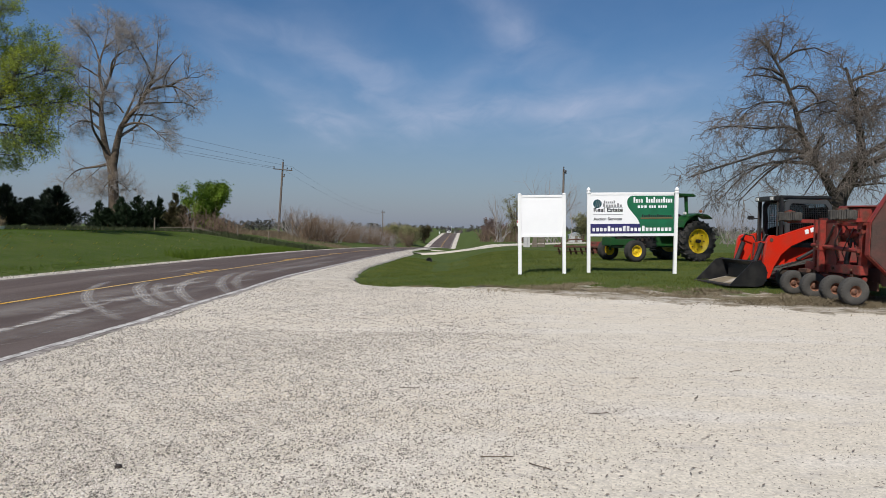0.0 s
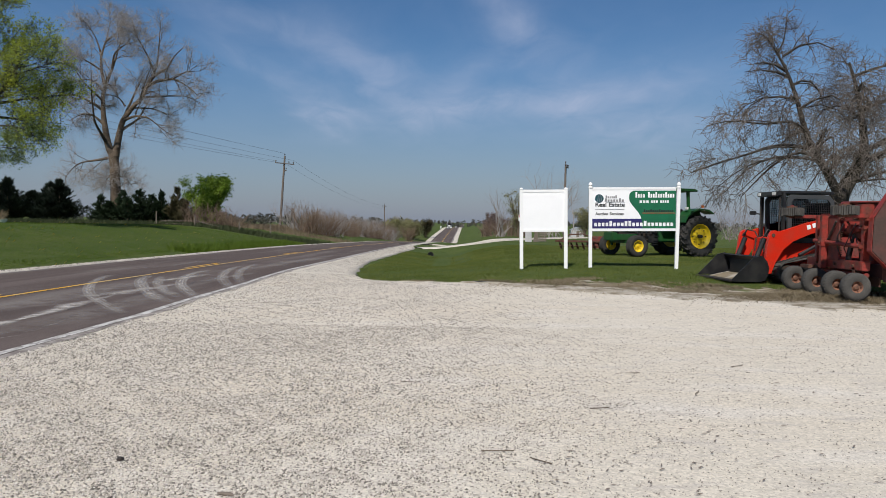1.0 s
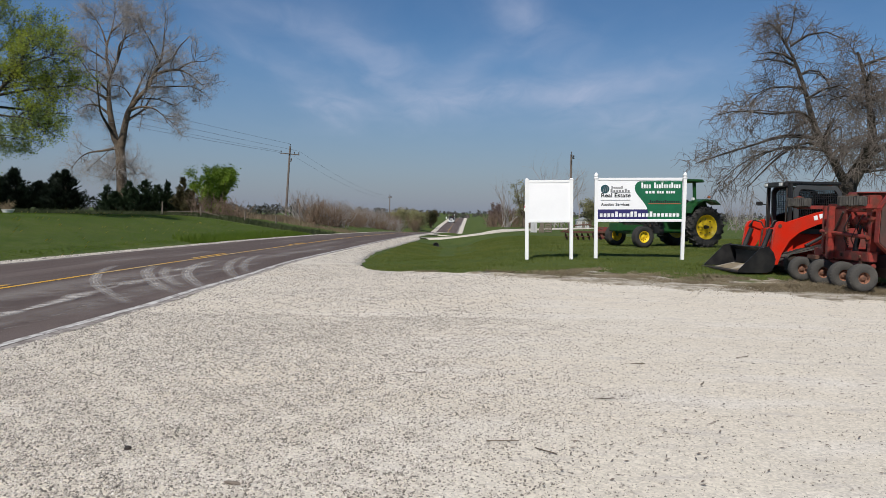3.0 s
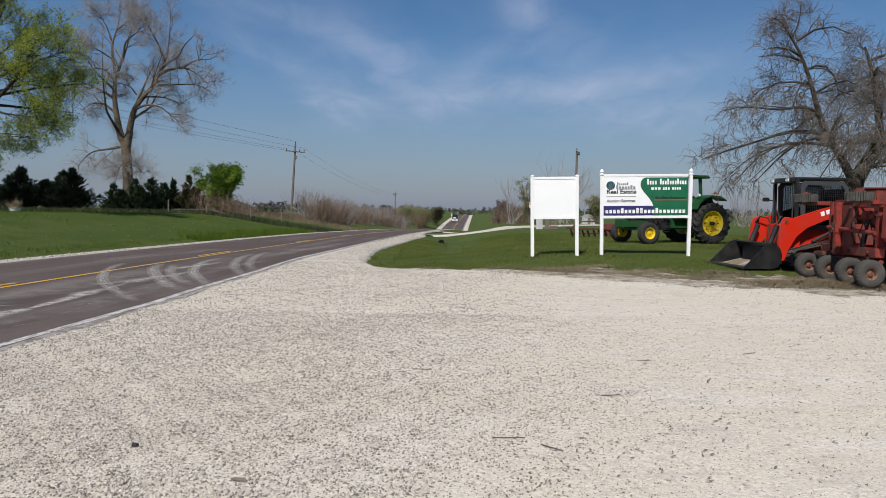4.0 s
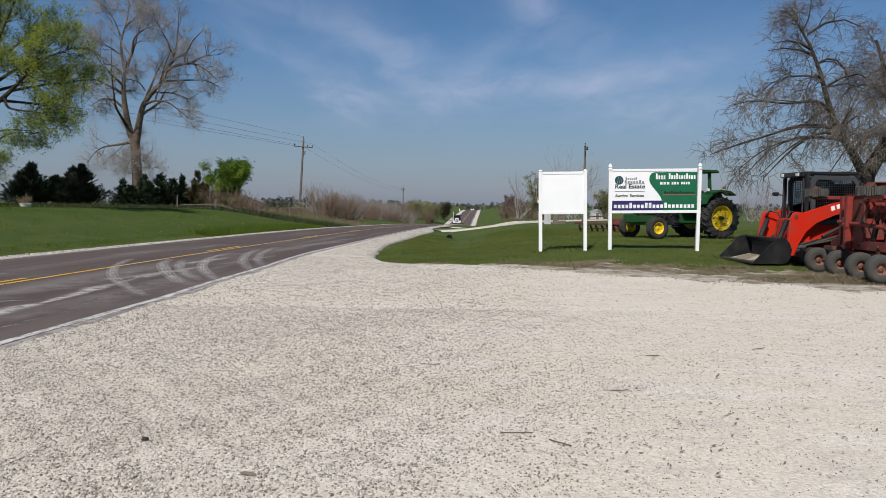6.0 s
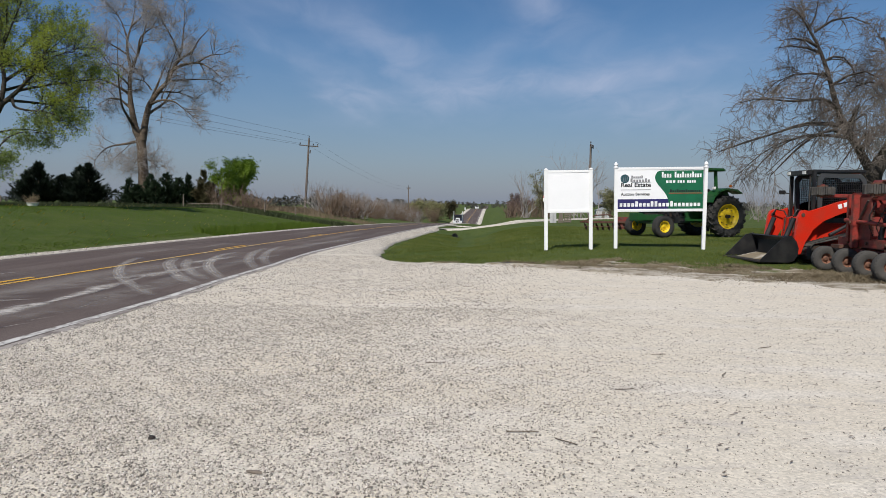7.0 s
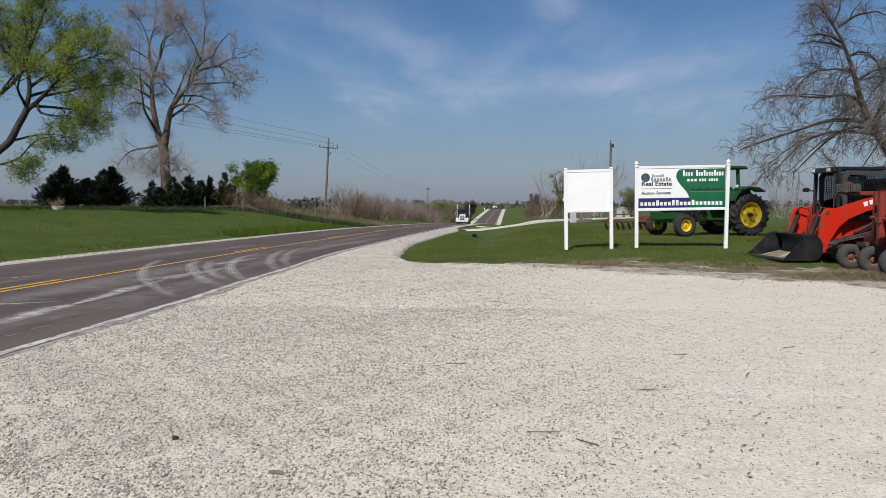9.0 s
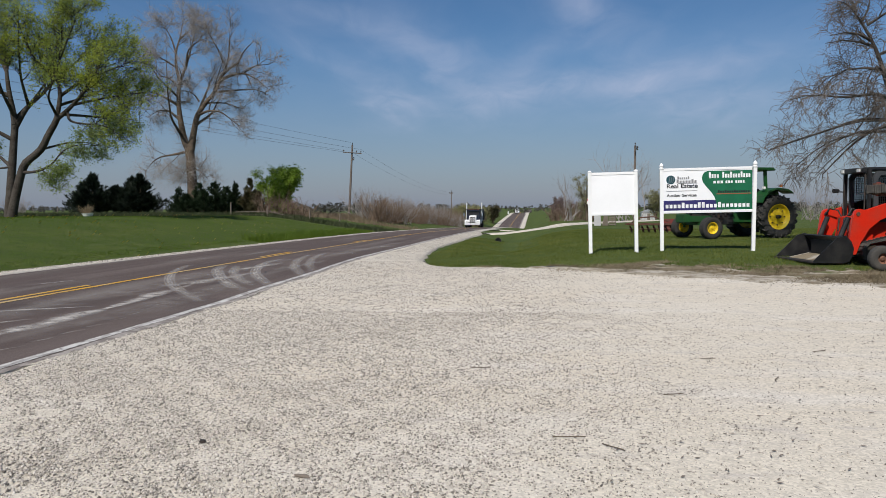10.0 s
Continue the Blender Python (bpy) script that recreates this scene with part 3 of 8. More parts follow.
def band(name, pts, widths, lift, material, parent=None, n=80, cols=5, rough=0.12):
    """A draped band along a plan polyline."""
    pts = np.asarray(pts, float)
    s = np.r_[0, np.cumsum(np.hypot(*np.diff(pts, axis=0).T))]
    q = np.linspace(0, s[-1], n)
    cx, cy, w = np.interp(q, s, pts[:, 0]), np.interp(q, s, pts[:, 1]), np.interp(q, s, widths)
    k = np.ones(7) / 7
    for _ in range(2):
        cx, cy = np.convolve(np.pad(cx, 3, mode="edge"), k, "valid"), np.convolve(np.pad(cy, 3, mode="edge"), k, "valid")
    tx, ty = np.gradient(cx), np.gradient(cy)
    L = np.hypot(tx, ty)
    nx, ny = -ty / L, tx / L
    u = np.linspace(-0.5, 0.5, cols)
    hem = name == "driveway"
    u = np.r_[-0.5, -0.48, u[1:-1], 0.48, 0.5][None] if hem else u[None]
    ww = (w * (1 + rough * wave(q, 0, 2.1, 3)))[:, None]
    off = (rough * 0.5 * wave(q, 5, 1.3, 2))[:, None]
    X, Y = cx[:, None] + nx[:, None] * (u * ww + off), cy[:, None] + ny[:, None] * (u * ww + off)
    Z = H(X, Y) + lift
    if hem:
        Z[:, 0] -= 0.12
        Z[:, -1] -= 0.12
    return grid_mesh(name, X, Y, Z, material, parent)


drive = band("driveway", [(-3.6, 52), (-1.5, 51.2), (0, 52.0), (3.6, 60), (8.5, 74), (16, 92), (30, 110)], [3.4, 2.8, 2.3, 2.4, 2.6, 2.8, 2.8], 0.075, M_SHOULDER)
tagged(drive, "pale gravel driveway turning off the road", "driveway", kind="structure")
drive2 = band("driveway", [(-4.0, 71), (-2.4, 73), (1.0, 70), (5, 66.5)], [4.5, 2.6, 2.0, 1.6], 0.079, M_SHOULDER, n=40)
tagged(drive2, "pale gravel spur of the driveway", "driveway", kind="structure")

# gravel lot


def lot_edge(x):
    e = np.interp(x, [-5.6, -2.75, -2.3, -1.3, -0.35, 1.0, 2.15, 3.4, 5.0, 6.4, 8.2, 14, 30], [20.7, 20.3, 18.6, 17.7, 17.3, 16.6, 15.6, 15.1, 14.4, 13.7, 13.1, 12.6, 12.0])
    return e + 0.16 * smooth(-1, 2, x) * wave(x, 0, 0.9, 4) + 0.12 * wave(x, 0, 2.1, 1) + 0.08 * wave(x, 0, 6.5, 2)


LX = np.arange(-5.5, 30, 0.12)
LS = np.concatenate([np.linspace(0, 0.6, 12)[:-1], np.linspace(0.6, 1, 50)])
lx, ls = np.meshgrid(LX, LS)
left_clip = np.maximum(lx, near_edge(-20 + (lot_edge(lx) + 20) * ls) + 0.26 + 0.08 * wave(-20 + (lot_edge(lx) + 20) * ls, 0, 2.3, 4))
ly = -20 + (lot_edge(lx) + 20) * ls
lz = H(left_clip, ly) + 0.065 + 0.012 * wave(lx, ly, 0.9, 1) + 0.006 * wave(lx, ly, 3.1, 2)
lot = grid_mesh("gravel_lot", left_clip, ly, lz, M_GRAVEL)
tagged(lot, "off-white crushed limestone gravel parking lot", "gravel lot", kind="structure")


def lot_z(x, y):
    return H(x, y) + 0.065 + 0.012 * wave(x, y, 0.9, 1) + 0.006 * wave(x, y, 3.1, 2)


# dead grass along the lot
VX = np.arange(-2.4, 30, 0.12)
vx, vs_ = np.meshgrid(VX, np.linspace(0, 1, 8))
wid = np.interp(VX, [-2.4, -1, 1, 3, 6, 9, 14, 30], [0.1, 0.2, 0.45, 1.8, 2.3, 2.5, 2.8, 2.8]) * (1 + 0.35 * wave(VX, 0, 1.7, 6) + 0.25 * wave(VX, 0, 5.1, 2))
vy = lot_edge(vx) - 0.10 + wid[None] * vs_
verge = grid_mesh("verge", vx, vy, H(vx, vy) + 0.035 + 0.03 * np.abs(wave(vx, vy, 3.3, 1)) * (vs_ > 0) * (vs_ < 1), M_STRAW)
tagged(verge, "strip of dead brown grass along the gravel", "dead grass", kind="structure")


sx, ss_ = np.meshgrid(np.arange(0.2, 30, 0.1), np.linspace(0, 1, 7))
sw = np.interp(sx[0], [0.2, 2, 4, 9, 30], [0.15, 0.8, 1.2, 1.5, 1.5]) * (1 + 0.5 * wave(sx[0], 0, 1.3, 9) + 0.35 * wave(sx[0], 0, 4.3, 3)).clip(0.15, 2)
sy = lot_edge(sx) - sw[None] * 0.55 + sw[None] * ss_ + 0.05 * wave(sx, ss_ * 3, 3.0, 2)
soil = grid_mesh("soil", sx, sy, H(sx, sy) + 0.085 + 0.02 * wave(sx, sy, 2.7, 3) - 0.03 * (np.abs(ss_ - 0.5) > 0.45), M_SOIL)
tagged(soil, "dusty tan soil between the gravel and the dead grass", "soil", kind="structure")


# loose stones, mostly on the coarse side of the lot near the road
def stones(name, xs, ys, size, zfun, material, seed):
    rng = np.random.default_rng(seed)
    n = len(xs)
    oct_v = np.array([(1, 0, 0), (0, 1, 0), (-1, 0, 0), (0, -1, 0), (0, 0, 1), (0, 0, -1), (0.7, 0.7, 0.5), (-0.7, 0.6, 0.55)], float)[:6]
    oct_f = np.array([(0, 1, 4), (1, 2, 4), (2, 3, 4), (3, 0, 4), (1, 0, 5), (2, 1, 5), (3, 2, 5), (0, 3, 5)])
    v = oct_v[None] * rng.uniform(0.65, 1.35, (n, 6, 1)) + rng.normal(0, 0.18, (n, 6, 3))
    v *= size[:, None, None] * np.stack([rng.uniform(0.8, 1.3, n), rng.uniform(0.7, 1.1, n), rng.uniform(0.6, 1.0, n)], -1)[:, None]
    a = rng.uniform(0, 6.28, n)
    c, s = np.cos(a)[:, None], np.sin(a)[:, None]
    x, y = v[..., 0] * c - v[..., 1] * s, v[..., 0] * s + v[..., 1] * c
    v = np.stack([x + xs[:, None], y + ys[:, None], v[..., 2] + (zfun(xs, ys) + size * 0.15)[:, None]], -1)
    f = oct_f[None] + (np.arange(n) * 6)[:, None, None]
    return raw(name, v.reshape(-1, 3), f.reshape(-1, 3), material)


def stone_mat():
    m = bpy.data.materials.new("loose limestone")
    m.use_nodes = True
    n, l = m.node_tree.nodes, m.node_tree.links
    p = n["Principled BSDF"]
    p.inputs["Roughness"].default_value = 0.9
    p.inputs["Specular IOR Level"].default_value = 0.2
    g = n.new("ShaderNodeNewGeometry")
    r = n.new("ShaderNodeValToRGB")
    e = r.color_ramp.elements
    e[0].position, e[0].color = 0.0, (0.12, 0.107, 0.095, 1)
    e[1].position, e[1].color = 1.0, (0.72, 0.68, 0.63, 1)
    for pos, c in ((0.20, (0.21, 0.189, 0.166)), (0.44, (0.38, 0.347, 0.308)), (0.8, (0.52, 0.478, 0.425)), (0.93, (0.60, 0.555, 0.50))):
        k = e.new(pos)
        k.color = (*c, 1)
    l.new(g.outputs["Random Per Island"], r.inputs[0])
    l.new(r.outputs[0], p.inputs["Base Color"])
    return m


M_LOOSE = stone_mat()
rng = np.random.default_rng(5)


def coarse(x, y):
    """1 where the gravel is loose, lower where wheels have packed it."""
    c = 1 - 0.86 * smooth(-1.9, 2.6, x - 0.10 * (y - 6) + 0.5 * wave(x, y, 0.45, 3))
    return c * (0.88 + 0.18 * wave(x, y, 0.8, 7))


def stone_field(n, y0, y1, smin, smax):
    y = np.sqrt(rng.uniform(y0**2, y1**2, n * 3))
    x = y * rng.uniform(-0.80, 0.72, n * 3) + rng.normal(0, 0.4, n * 3)
    ok = (x > near_edge(y) + 0.22 + rng.exponential(0.05, n * 3)) & (y < lot_edge(x) - 0.05) & (rng.uniform(0, 1, n * 3) < np.clip(coarse(x, y), 0.03, 1) * (0.15 + 0.85 * smooth(2.2, 3.6, y)))
    x, y = x[ok][:n], y[ok][:n]
    return x, y, np.exp(rng.uniform(math.log(smin), math.log(smax), len(x))) * (0.62 + 0.38 * np.clip(coarse(x, y) * 1.3, 0, 1))


for n, y0, y1, a, b, sd in ((64000, 2.0, 6.0, 0.0042, 0.0108, 1), (58000, 6.0, 10.0, 0.0052, 0.0132, 2), (50000, 10.0, 21.0, 0.0075, 0.016, 3)):
    x, y, s = stone_field(n, y0, y1, a, b)
    tagged(stones("loose_gravel", x, y, s, lot_z, M_LOOSE, sd), "loose angular limestone chips scattered over the lot", "gravel", kind="stuff")
yy = rng.uniform(21, 60, 9000)
xx = road_edge(yy) + 0.42 + rng.uniform(0, 1, 9000) ** 1.2 * (shoulder_right(yy) - road_edge(yy) - 0.45)
tagged(stones("shoulder_gravel", xx, yy, rng.uniform(0.008, 0.019, 9000), lambda x, y: H(x, y) + 0.062, M_LOOSE, 4), "coarse white stones along the road shoulder", "gravel", kind="stuff")
yy = rng.uniform(14, 60, 7000)
xx = road_edge(yy) + np.interp(yy, [8, 14, 20, 28], [-8.6, -8.4, -7.8, -7.5]) * (1 - rng.uniform(0, 1, 7000) * 0.11)
tagged(stones("shoulder_gravel", xx, yy, rng.uniform(0.010, 0.022, 7000), lambda x, y: H(x, y) + 0.062, M_LOOSE, 6), "white stones along the far road edge", "gravel", kind="stuff")


def blades(name, x, y, h, w, material, seed, lean=0.5, z=None):
    """Single grass blades as slim triangles."""
    r = np.random.default_rng(seed)
    n = len(x)
    a = r.uniform(0, 6.28, n)
    dx, dy = np.cos(a) * w, np.sin(a) * w
    lx_, ly_ = r.normal(0, lean, n) * h, r.normal(0, lean, n) * h
    z = H(x, y) if z is None else z
    v = np.stack([np.stack([x - dx, y - dy, z - 0.01], -1), np.stack([x + dx, y + dy, z - 0.01], -1), np.stack([x + lx_, y + ly_, z + h], -1)], 1)
    return raw(name, v.reshape(-1, 3), np.arange(n * 3).reshape(-1, 3), material)


def in_field(x, y):
    return (y > lot_edge(x) + np.interp(x, [-2, 1, 3, 9], [0.15, 0.4, 1.2, 1.5]) * (0.75 + 0.9 * wave(x, y, 0.8, 4) + 0.5 * wave(x, y, 2.9, 2))) & (x > shoulder_right(y) + 0.1)


x, y = rng.uniform(-3, 19, 420000), 14 + 30 * rng.uniform(0, 1, 420000) ** 1.5
ok = in_field(x, y) & (x < 0.75 * y)
x, y = x[ok][:190000], y[ok][:190000]
hh = (0.036 + 0.024 * wave(x, y, 0.7, 2) + 0.014 * wave(x, y, 2.9, 4)).clip(0.018, 0.09) * rng.uniform(0.6, 1.3, len(x))
tagged(blades("grass", x, y, hh, 0.006 + 0.0002 * y, M_BLADER, 3), "short mown green grass round the signs", "grass", kind="stuff")
y = 12 + 53 * rng.uniform(0, 1, 200000) ** 1.2
x = road_edge(y) - 7.5 - 32 * rng.uniform(0, 1, 200000) ** 1.3
hh = (0.022 + 0.006 * wave(x, y, 0.5, 2)).clip(0.014, 0.04) * rng.uniform(0.6, 1.3, len(x))
tagged(blades("grass", x, y, hh, 0.012 + 0.0003 * y, M_BLADE, 4), "mown green lawn across the road", "grass", kind="stuff")
x = rng.uniform(-2.3, 20, 110000)
y = lot_edge(x) - 0.25 + rng.uniform(0, 1, 110000) ** 1.1 * np.interp(x, [-2.3, 0.5, 3.5], [0.35, 0.8, 3.0])
ok = wave(x, y, 1.1, 8) + 0.6 * wave(x, y, 3.7, 5) + rng.normal(0, 0.25, len(x)) > np.interp(x, [-2, 1, 4], [0.5, 0.4, 0.12])
x, y = x[ok][:48000], y[ok][:48000]
tagged(blades("dead_grass", x, y, rng.uniform(0.02, 0.08, len(x)), 0.008, M_BLADE2, 5, lean=1.2, z=H(x, y) + 0.03), "matted dead brown grass along the gravel", "dead grass", kind="stuff")

# trampled straw in front of the mower
n = 9000
a_, r_ = rng.uniform(0, 6.28, n), rng.uniform(0, 1, n) ** 0.6
x, y = 7.6 + 2.4 * r_ * np.cos(a_), 14.25 + 0.75 * r_ * np.sin(a_)
tagged(blades("straw", x, y, rng.uniform(0.02, 0.10, n), 0.01, M_BLADE2, 15, lean=1.6, z=H(x, y) + 0.06 + 0.06 * (1 - r_)), "flattened tan straw beside the mower wheels", "straw", kind="stuff")

# ---- dusty tyre marks on the asphalt ----


def dust_band(name, pts, widths, cover, lift, material, n=60, cols=7, wobble=0.0, seed=0):
    """Dust along a plan polyline, thick in the middle and thinning out to all its edges."""
    pts = np.asarray(pts, float)
    s = np.r_[0, np.cumsum(np.hypot(*np.diff(pts, axis=0).T))]
    q = np.linspace(0, s[-1], n)
    cx, cy, w = np.interp(q, s, pts[:, 0]), np.interp(q, s, pts[:, 1]), np.interp(q, s, widths)
    for _ in range(45):
        cx[1:-1], cy[1:-1] = (cx[:-2] + 2 * cx[1:-1] + cx[2:]) / 4, (cy[:-2] + 2 * cy[1:-1] + cy[2:]) / 4
    tx, ty = np.gradient(cx), np.gradient(cy)
    L = np.hypot(tx, ty)
    u = np.linspace(-0.5, 0.5, cols)[None]
    off = (u * w[:, None] * (1 + wobble * wave(q, seed, 1.7, seed))[:, None] + wobble * 0.4 * (w * wave(q, 3 + seed, 0.9, 1))[:, None])
    X, Y = cx[:, None] - ty[:, None] / L[:, None] * off, cy[:, None] + tx[:, None] / L[:, None] * off
    ob = grid_mesh(name, X, Y, H(X, Y) + lift, material, road)
    ends = np.sin(np.linspace(0, math.pi, n)).clip(0, 1)[:, None] ** 0.5
    c = cover * ends * (1 - np.abs(2 * u) ** 1.6) * (1 + 0.35 * wave(X, Y, 1.9, 2 + seed))
    ob.data.attributes.new("cover", "FLOAT", "POINT").data.foreach_set("value", c.clip(0, 1).astype(np.float32).ravel())
    return ob


ARCS = [  # way of the wheel, spread of its lines, cover
    ([(-8.88, 18.9), (-8.6, 17.6), (-8.1, 16.2), (-7.43, 14.7), (-6.79, 13.55), (-5.99, 12.35), (-5.0, 11.0)], 0.10, 0.85),
    ([(-7.9, 18.8), (-7.45, 17.2), (-6.62, 15.45), (-5.69, 13.7), (-4.91, 12.6)], 0.13, 1.0),
    ([(-7.5, 18.6), (-6.65, 16.3), (-5.85, 14.7), (-5.1, 13.5)], 0.11, 0.8),
    ([(-7.2, 21.6), (-7.15, 19.7), (-6.4, 17.0), (-5.75, 15.4), (-5.11, 14.15), (-4.65, 13.35)], 0.12, 1.0),
    ([(-6.95, 23.8), (-6.7, 21.5), (-6.04, 18.95), (-5.3, 16.85), (-4.75, 15.6)], 0.13, 0.8),
    ([(-6.81, 25.2), (-6.45, 22.2), (-5.66, 19.05), (-4.95, 17.0)], 0.12, 0.65),
]
for i, (pts, half, cover) in enumerate(ARCS):
    dust_band("dust_patch", pts, [half * 2.2] * len(pts), cover * 1.0, 0.0512 + 0.0002 * i, M_HAZE, wobble=0.3, seed=i)
    for k in range(4):
        off = (k - 1.5) * half * 0.62
        q = [(x + off * 0.75, y + off * 0.65) for x, y in pts]
        dust_band("tyre_mark", q, [0.05 + 0.02 * (k % 2)] * len(q), cover * (0.8 if k in (1, 2) else 0.5), 0.0526 + 0.0003 * k, M_DUST, cols=5, wobble=0.2, seed=i + k)
for i, (pts, ws, cover) in enumerate((
    ([(-6.1, 5.4), (-6.08, 7.9), (-6.06, 9.2), (-6.07, 9.9), (-6.17, 10.7), (-6.26, 11.4), (-6.33, 12.8), (-6.4, 13.8)], [0.3, 0.34, 0.36, 0.36, 0.30, 0.34, 0.30, 0.1], 1.0),
    ([(-7.7, 9.6), (-7.0, 10.06), (-6.4, 10.4)], [0.10, 0.20, 0.10], 0.8),
    ([(-6.95, 8.4), (-6.45, 9.1)], [0.2, 0.1], 0.7),
    ([(-6.75, 13.3), (-6.5, 14.1), (-6.25, 15.0)], [0.35, 0.5, 0.3], 0.8),
    ([(-6.55, 14.2), (-6.3, 15.6), (-6.15, 16.6)], [0.3, 0.5, 0.3], 0.7),
    ([(-6.95, 16.6), (-6.75, 18.2), (-6.6, 19.6)], [0.25, 0.5, 0.25], 0.8),
    ([(-6.0, 17.0), (-5.8, 19.0), (-5.7, 21.0)], [0.4, 0.6, 0.3], 0.5),
    ([(-10.0, 19.8), (-9.6, 21.4), (-9.2, 22.9)], [0.2, 0.3, 0.15], 0.6),
    ([(-9.0, 23.0), (-9.15, 25.0), (-9.25, 28.0)], [0.15, 0.4, 0.2], 0.5),
    ([(-9.6, 13.4), (-9.3, 14.3)], [0.12, 0.1], 0.8),
    ([(-6.4, 21.0), (-6.1, 25.0), (-5.8, 30.0), (-5.5, 36.0)], [0.5, 0.9, 0.9, 0.3], 0.6),
    ([(-5.6, 7.5), (-5.55, 9.5), (-5.5, 12.0), (-5.4, 16.0)], [0.5, 0.7, 0.7, 0.4], 0.35),
    ([(-7.2, 7.0), (-7.1, 11.0), (-7.0, 16.0), (-6.7, 22.0)], [0.8, 1.1, 1.1, 0.7], 0.35),
)):
    dust_band("dust_patch", pts, ws, cover, 0.0535 + 0.0002 * i, M_HAZE if cover < 0.65 else M_DUST, n=80, wobble=0.6, seed=i)

# tar crack along the right lane
for k in range(5):
    y0 = 5.5 + 2.6 * k
    q = [(float(road_edge(y0 + 0.4 * i)) - 0.95 + 0.05 * math.sin(3.1 * i + k), y0 + 0.4 * i) for i in range(6)]
    band("crack", q, [0.01, 0.022, 0.026, 0.02, 0.024, 0.01], 0.0512, M_BLACK, road, n=40, cols=2, rough=0.35)
for k in range(14):
    y0 = 5.8 + 0.52 * k
    q = [(float(np.interp(y0 + 0.14 * i, [5.5, 7.2, 9.0, 10.9, 13.5], [-5.45, -5.36, -5.33, -5.57, -5.8])) + 0.04 * math.sin(2.3 * i + 1.7 * k), y0 + 0.14 * i) for i in range(4)]
    band("crack", q, [0.004, 0.02, 0.014, 0.004], 0.0514, M_BLACK, road, n=16, cols=2, rough=0.3)
    band("crack", [(x + 0.022, y + 0.05) for x, y in q], [0.004, 0.024, 0.02, 0.004], 0.0517, M_MARGIN, road, n=16, cols=2, rough=0.3)

# ---- signs ----


def text_mesh(body, size, width):
    cu = bpy.data.curves.new("lettering", "FONT")
    cu.body, cu.size, cu.align_x, cu.align_y = body, size, "LEFT", "BOTTOM"
    cu.extrude, cu.offset = 0.001, size * 0.022
    ob = bpy.data.objects.new("lettering", cu)
    scene.collection.objects.link(ob)
    dg = bpy.context.evaluated_depsgraph_get()
    me = bpy.data.meshes.new_from_object(ob.evaluated_get(dg))
    bpy.data.objects.remove(ob)
    w = max(v.co.x for v in me.vertices) - min(v.co.x for v in me.vertices)
    for v in me.vertices:
        v.co.x *= width / w
    return me


def sign_frame(name, m, width, h_post, z0, z1, label, finial):
    """Two square posts with caps, two rails and a panel; front faces -y, origin at ground midway."""
    s = thing(name, m, label, "sign")
    for sx in (-1, 1):
        x = sx * width / 2
        lean = Matrix.Translation((x, 0, 0.9)) @ Matrix.Rotation(radians(1.4 if finial and sx > 0 else 0), 4, "Y") @ Matrix.Translation((-x, 0, -0.9))
        part("post", box(bmesh.new(), x - 0.048, x + 0.048, -0.048, 0.048, -0.05, h_post, 0.008, lean), M_VINYL, s)
        bm = bmesh.new()
        if finial:
            lathe(bm, [(0, h_post - 0.005), (0.068, h_post - 0.005), (0.072, h_post + 0.025), (0.06, h_post + 0.035), (0.04, h_post + 0.05), (0.062, h_post + 0.085), (0.055, h_post + 0.12), (0.02, h_post + 0.17), (0, h_post + 0.185)], 12)
        else:
            box(bm, x - 0.055, x + 0.055, -0.055, 0.055, h_post, h_post + 0.02, 0.004)
            bmesh.ops.create_cone(bm, cap_ends=True, segments=4, radius1=0.072, radius2=0.02, depth=0.03, matrix=Matrix.Translation((x, 0, h_post + 0.034)) @ Matrix.Rotation(radians(45), 4, "Z"))
        if finial:
            bmesh.ops.translate(bm, vec=(x, 0, 0), verts=bm.verts)
            bmesh.ops.transform(bm, matrix=lean, verts=bm.verts)
        part("post_cap", bm, M_VINYL, s)
    a = width / 2 - 0.046
    part("rail", box(bmesh.new(), -a, a, -0.03, 0.03, z1 - 0.045, z1 + 0.03, 0.006), M_VINYL, s)
    part("rail", box(bmesh.new(), -a, a, -0.03, 0.03, z0 - 0.03, z0 + 0.04, 0.006), M_VINYL, s)
    panel = part("panel", box(bmesh.new(), -a, a, -0.018, 0.012, z0 + 0.035, z1 - 0.04, 0.003), M_PANEL, s)
    return s, panel, a


def at_ground(x, y, rz=0.0, dz=0.0):
    return pose(x, y, float(H(x, y)) + dz, 0, 0, rz)


s_blank, _, _ = sign_frame("sign", pose(2.615, 21.0, 0.235, 0, -1.2, 0), 1.27, 2.24, 1.05, 2.20, "blank white panel sign on two white vinyl posts", False)
AD_Z0, AD_Z1 = 1.09, 2.31
s_ad, panel, a = sign_frame("sign", pose(5.29, 21.4, 0.25, 0, -1.0, 0), 2.53, 2.32, AD_Z0, AD_Z1, "white, green and navy real-estate sign between white posts", True)
pz0, pz1 = AD_Z0 + 0.04, AD_Z1 - 0.045
pw, ph = 2 * a, pz1 - pz0


def plate(name, pts, y, material, parent, label=""):
    """A thin flat sheet on the panel; pts in fractions of the panel."""
    bm = bmesh.new()
    prism(bm, [(-a + u * pw, pz0 + v * ph) for u, v in pts], y, y - 0.003)
    return part(name, bm, material, parent, label)


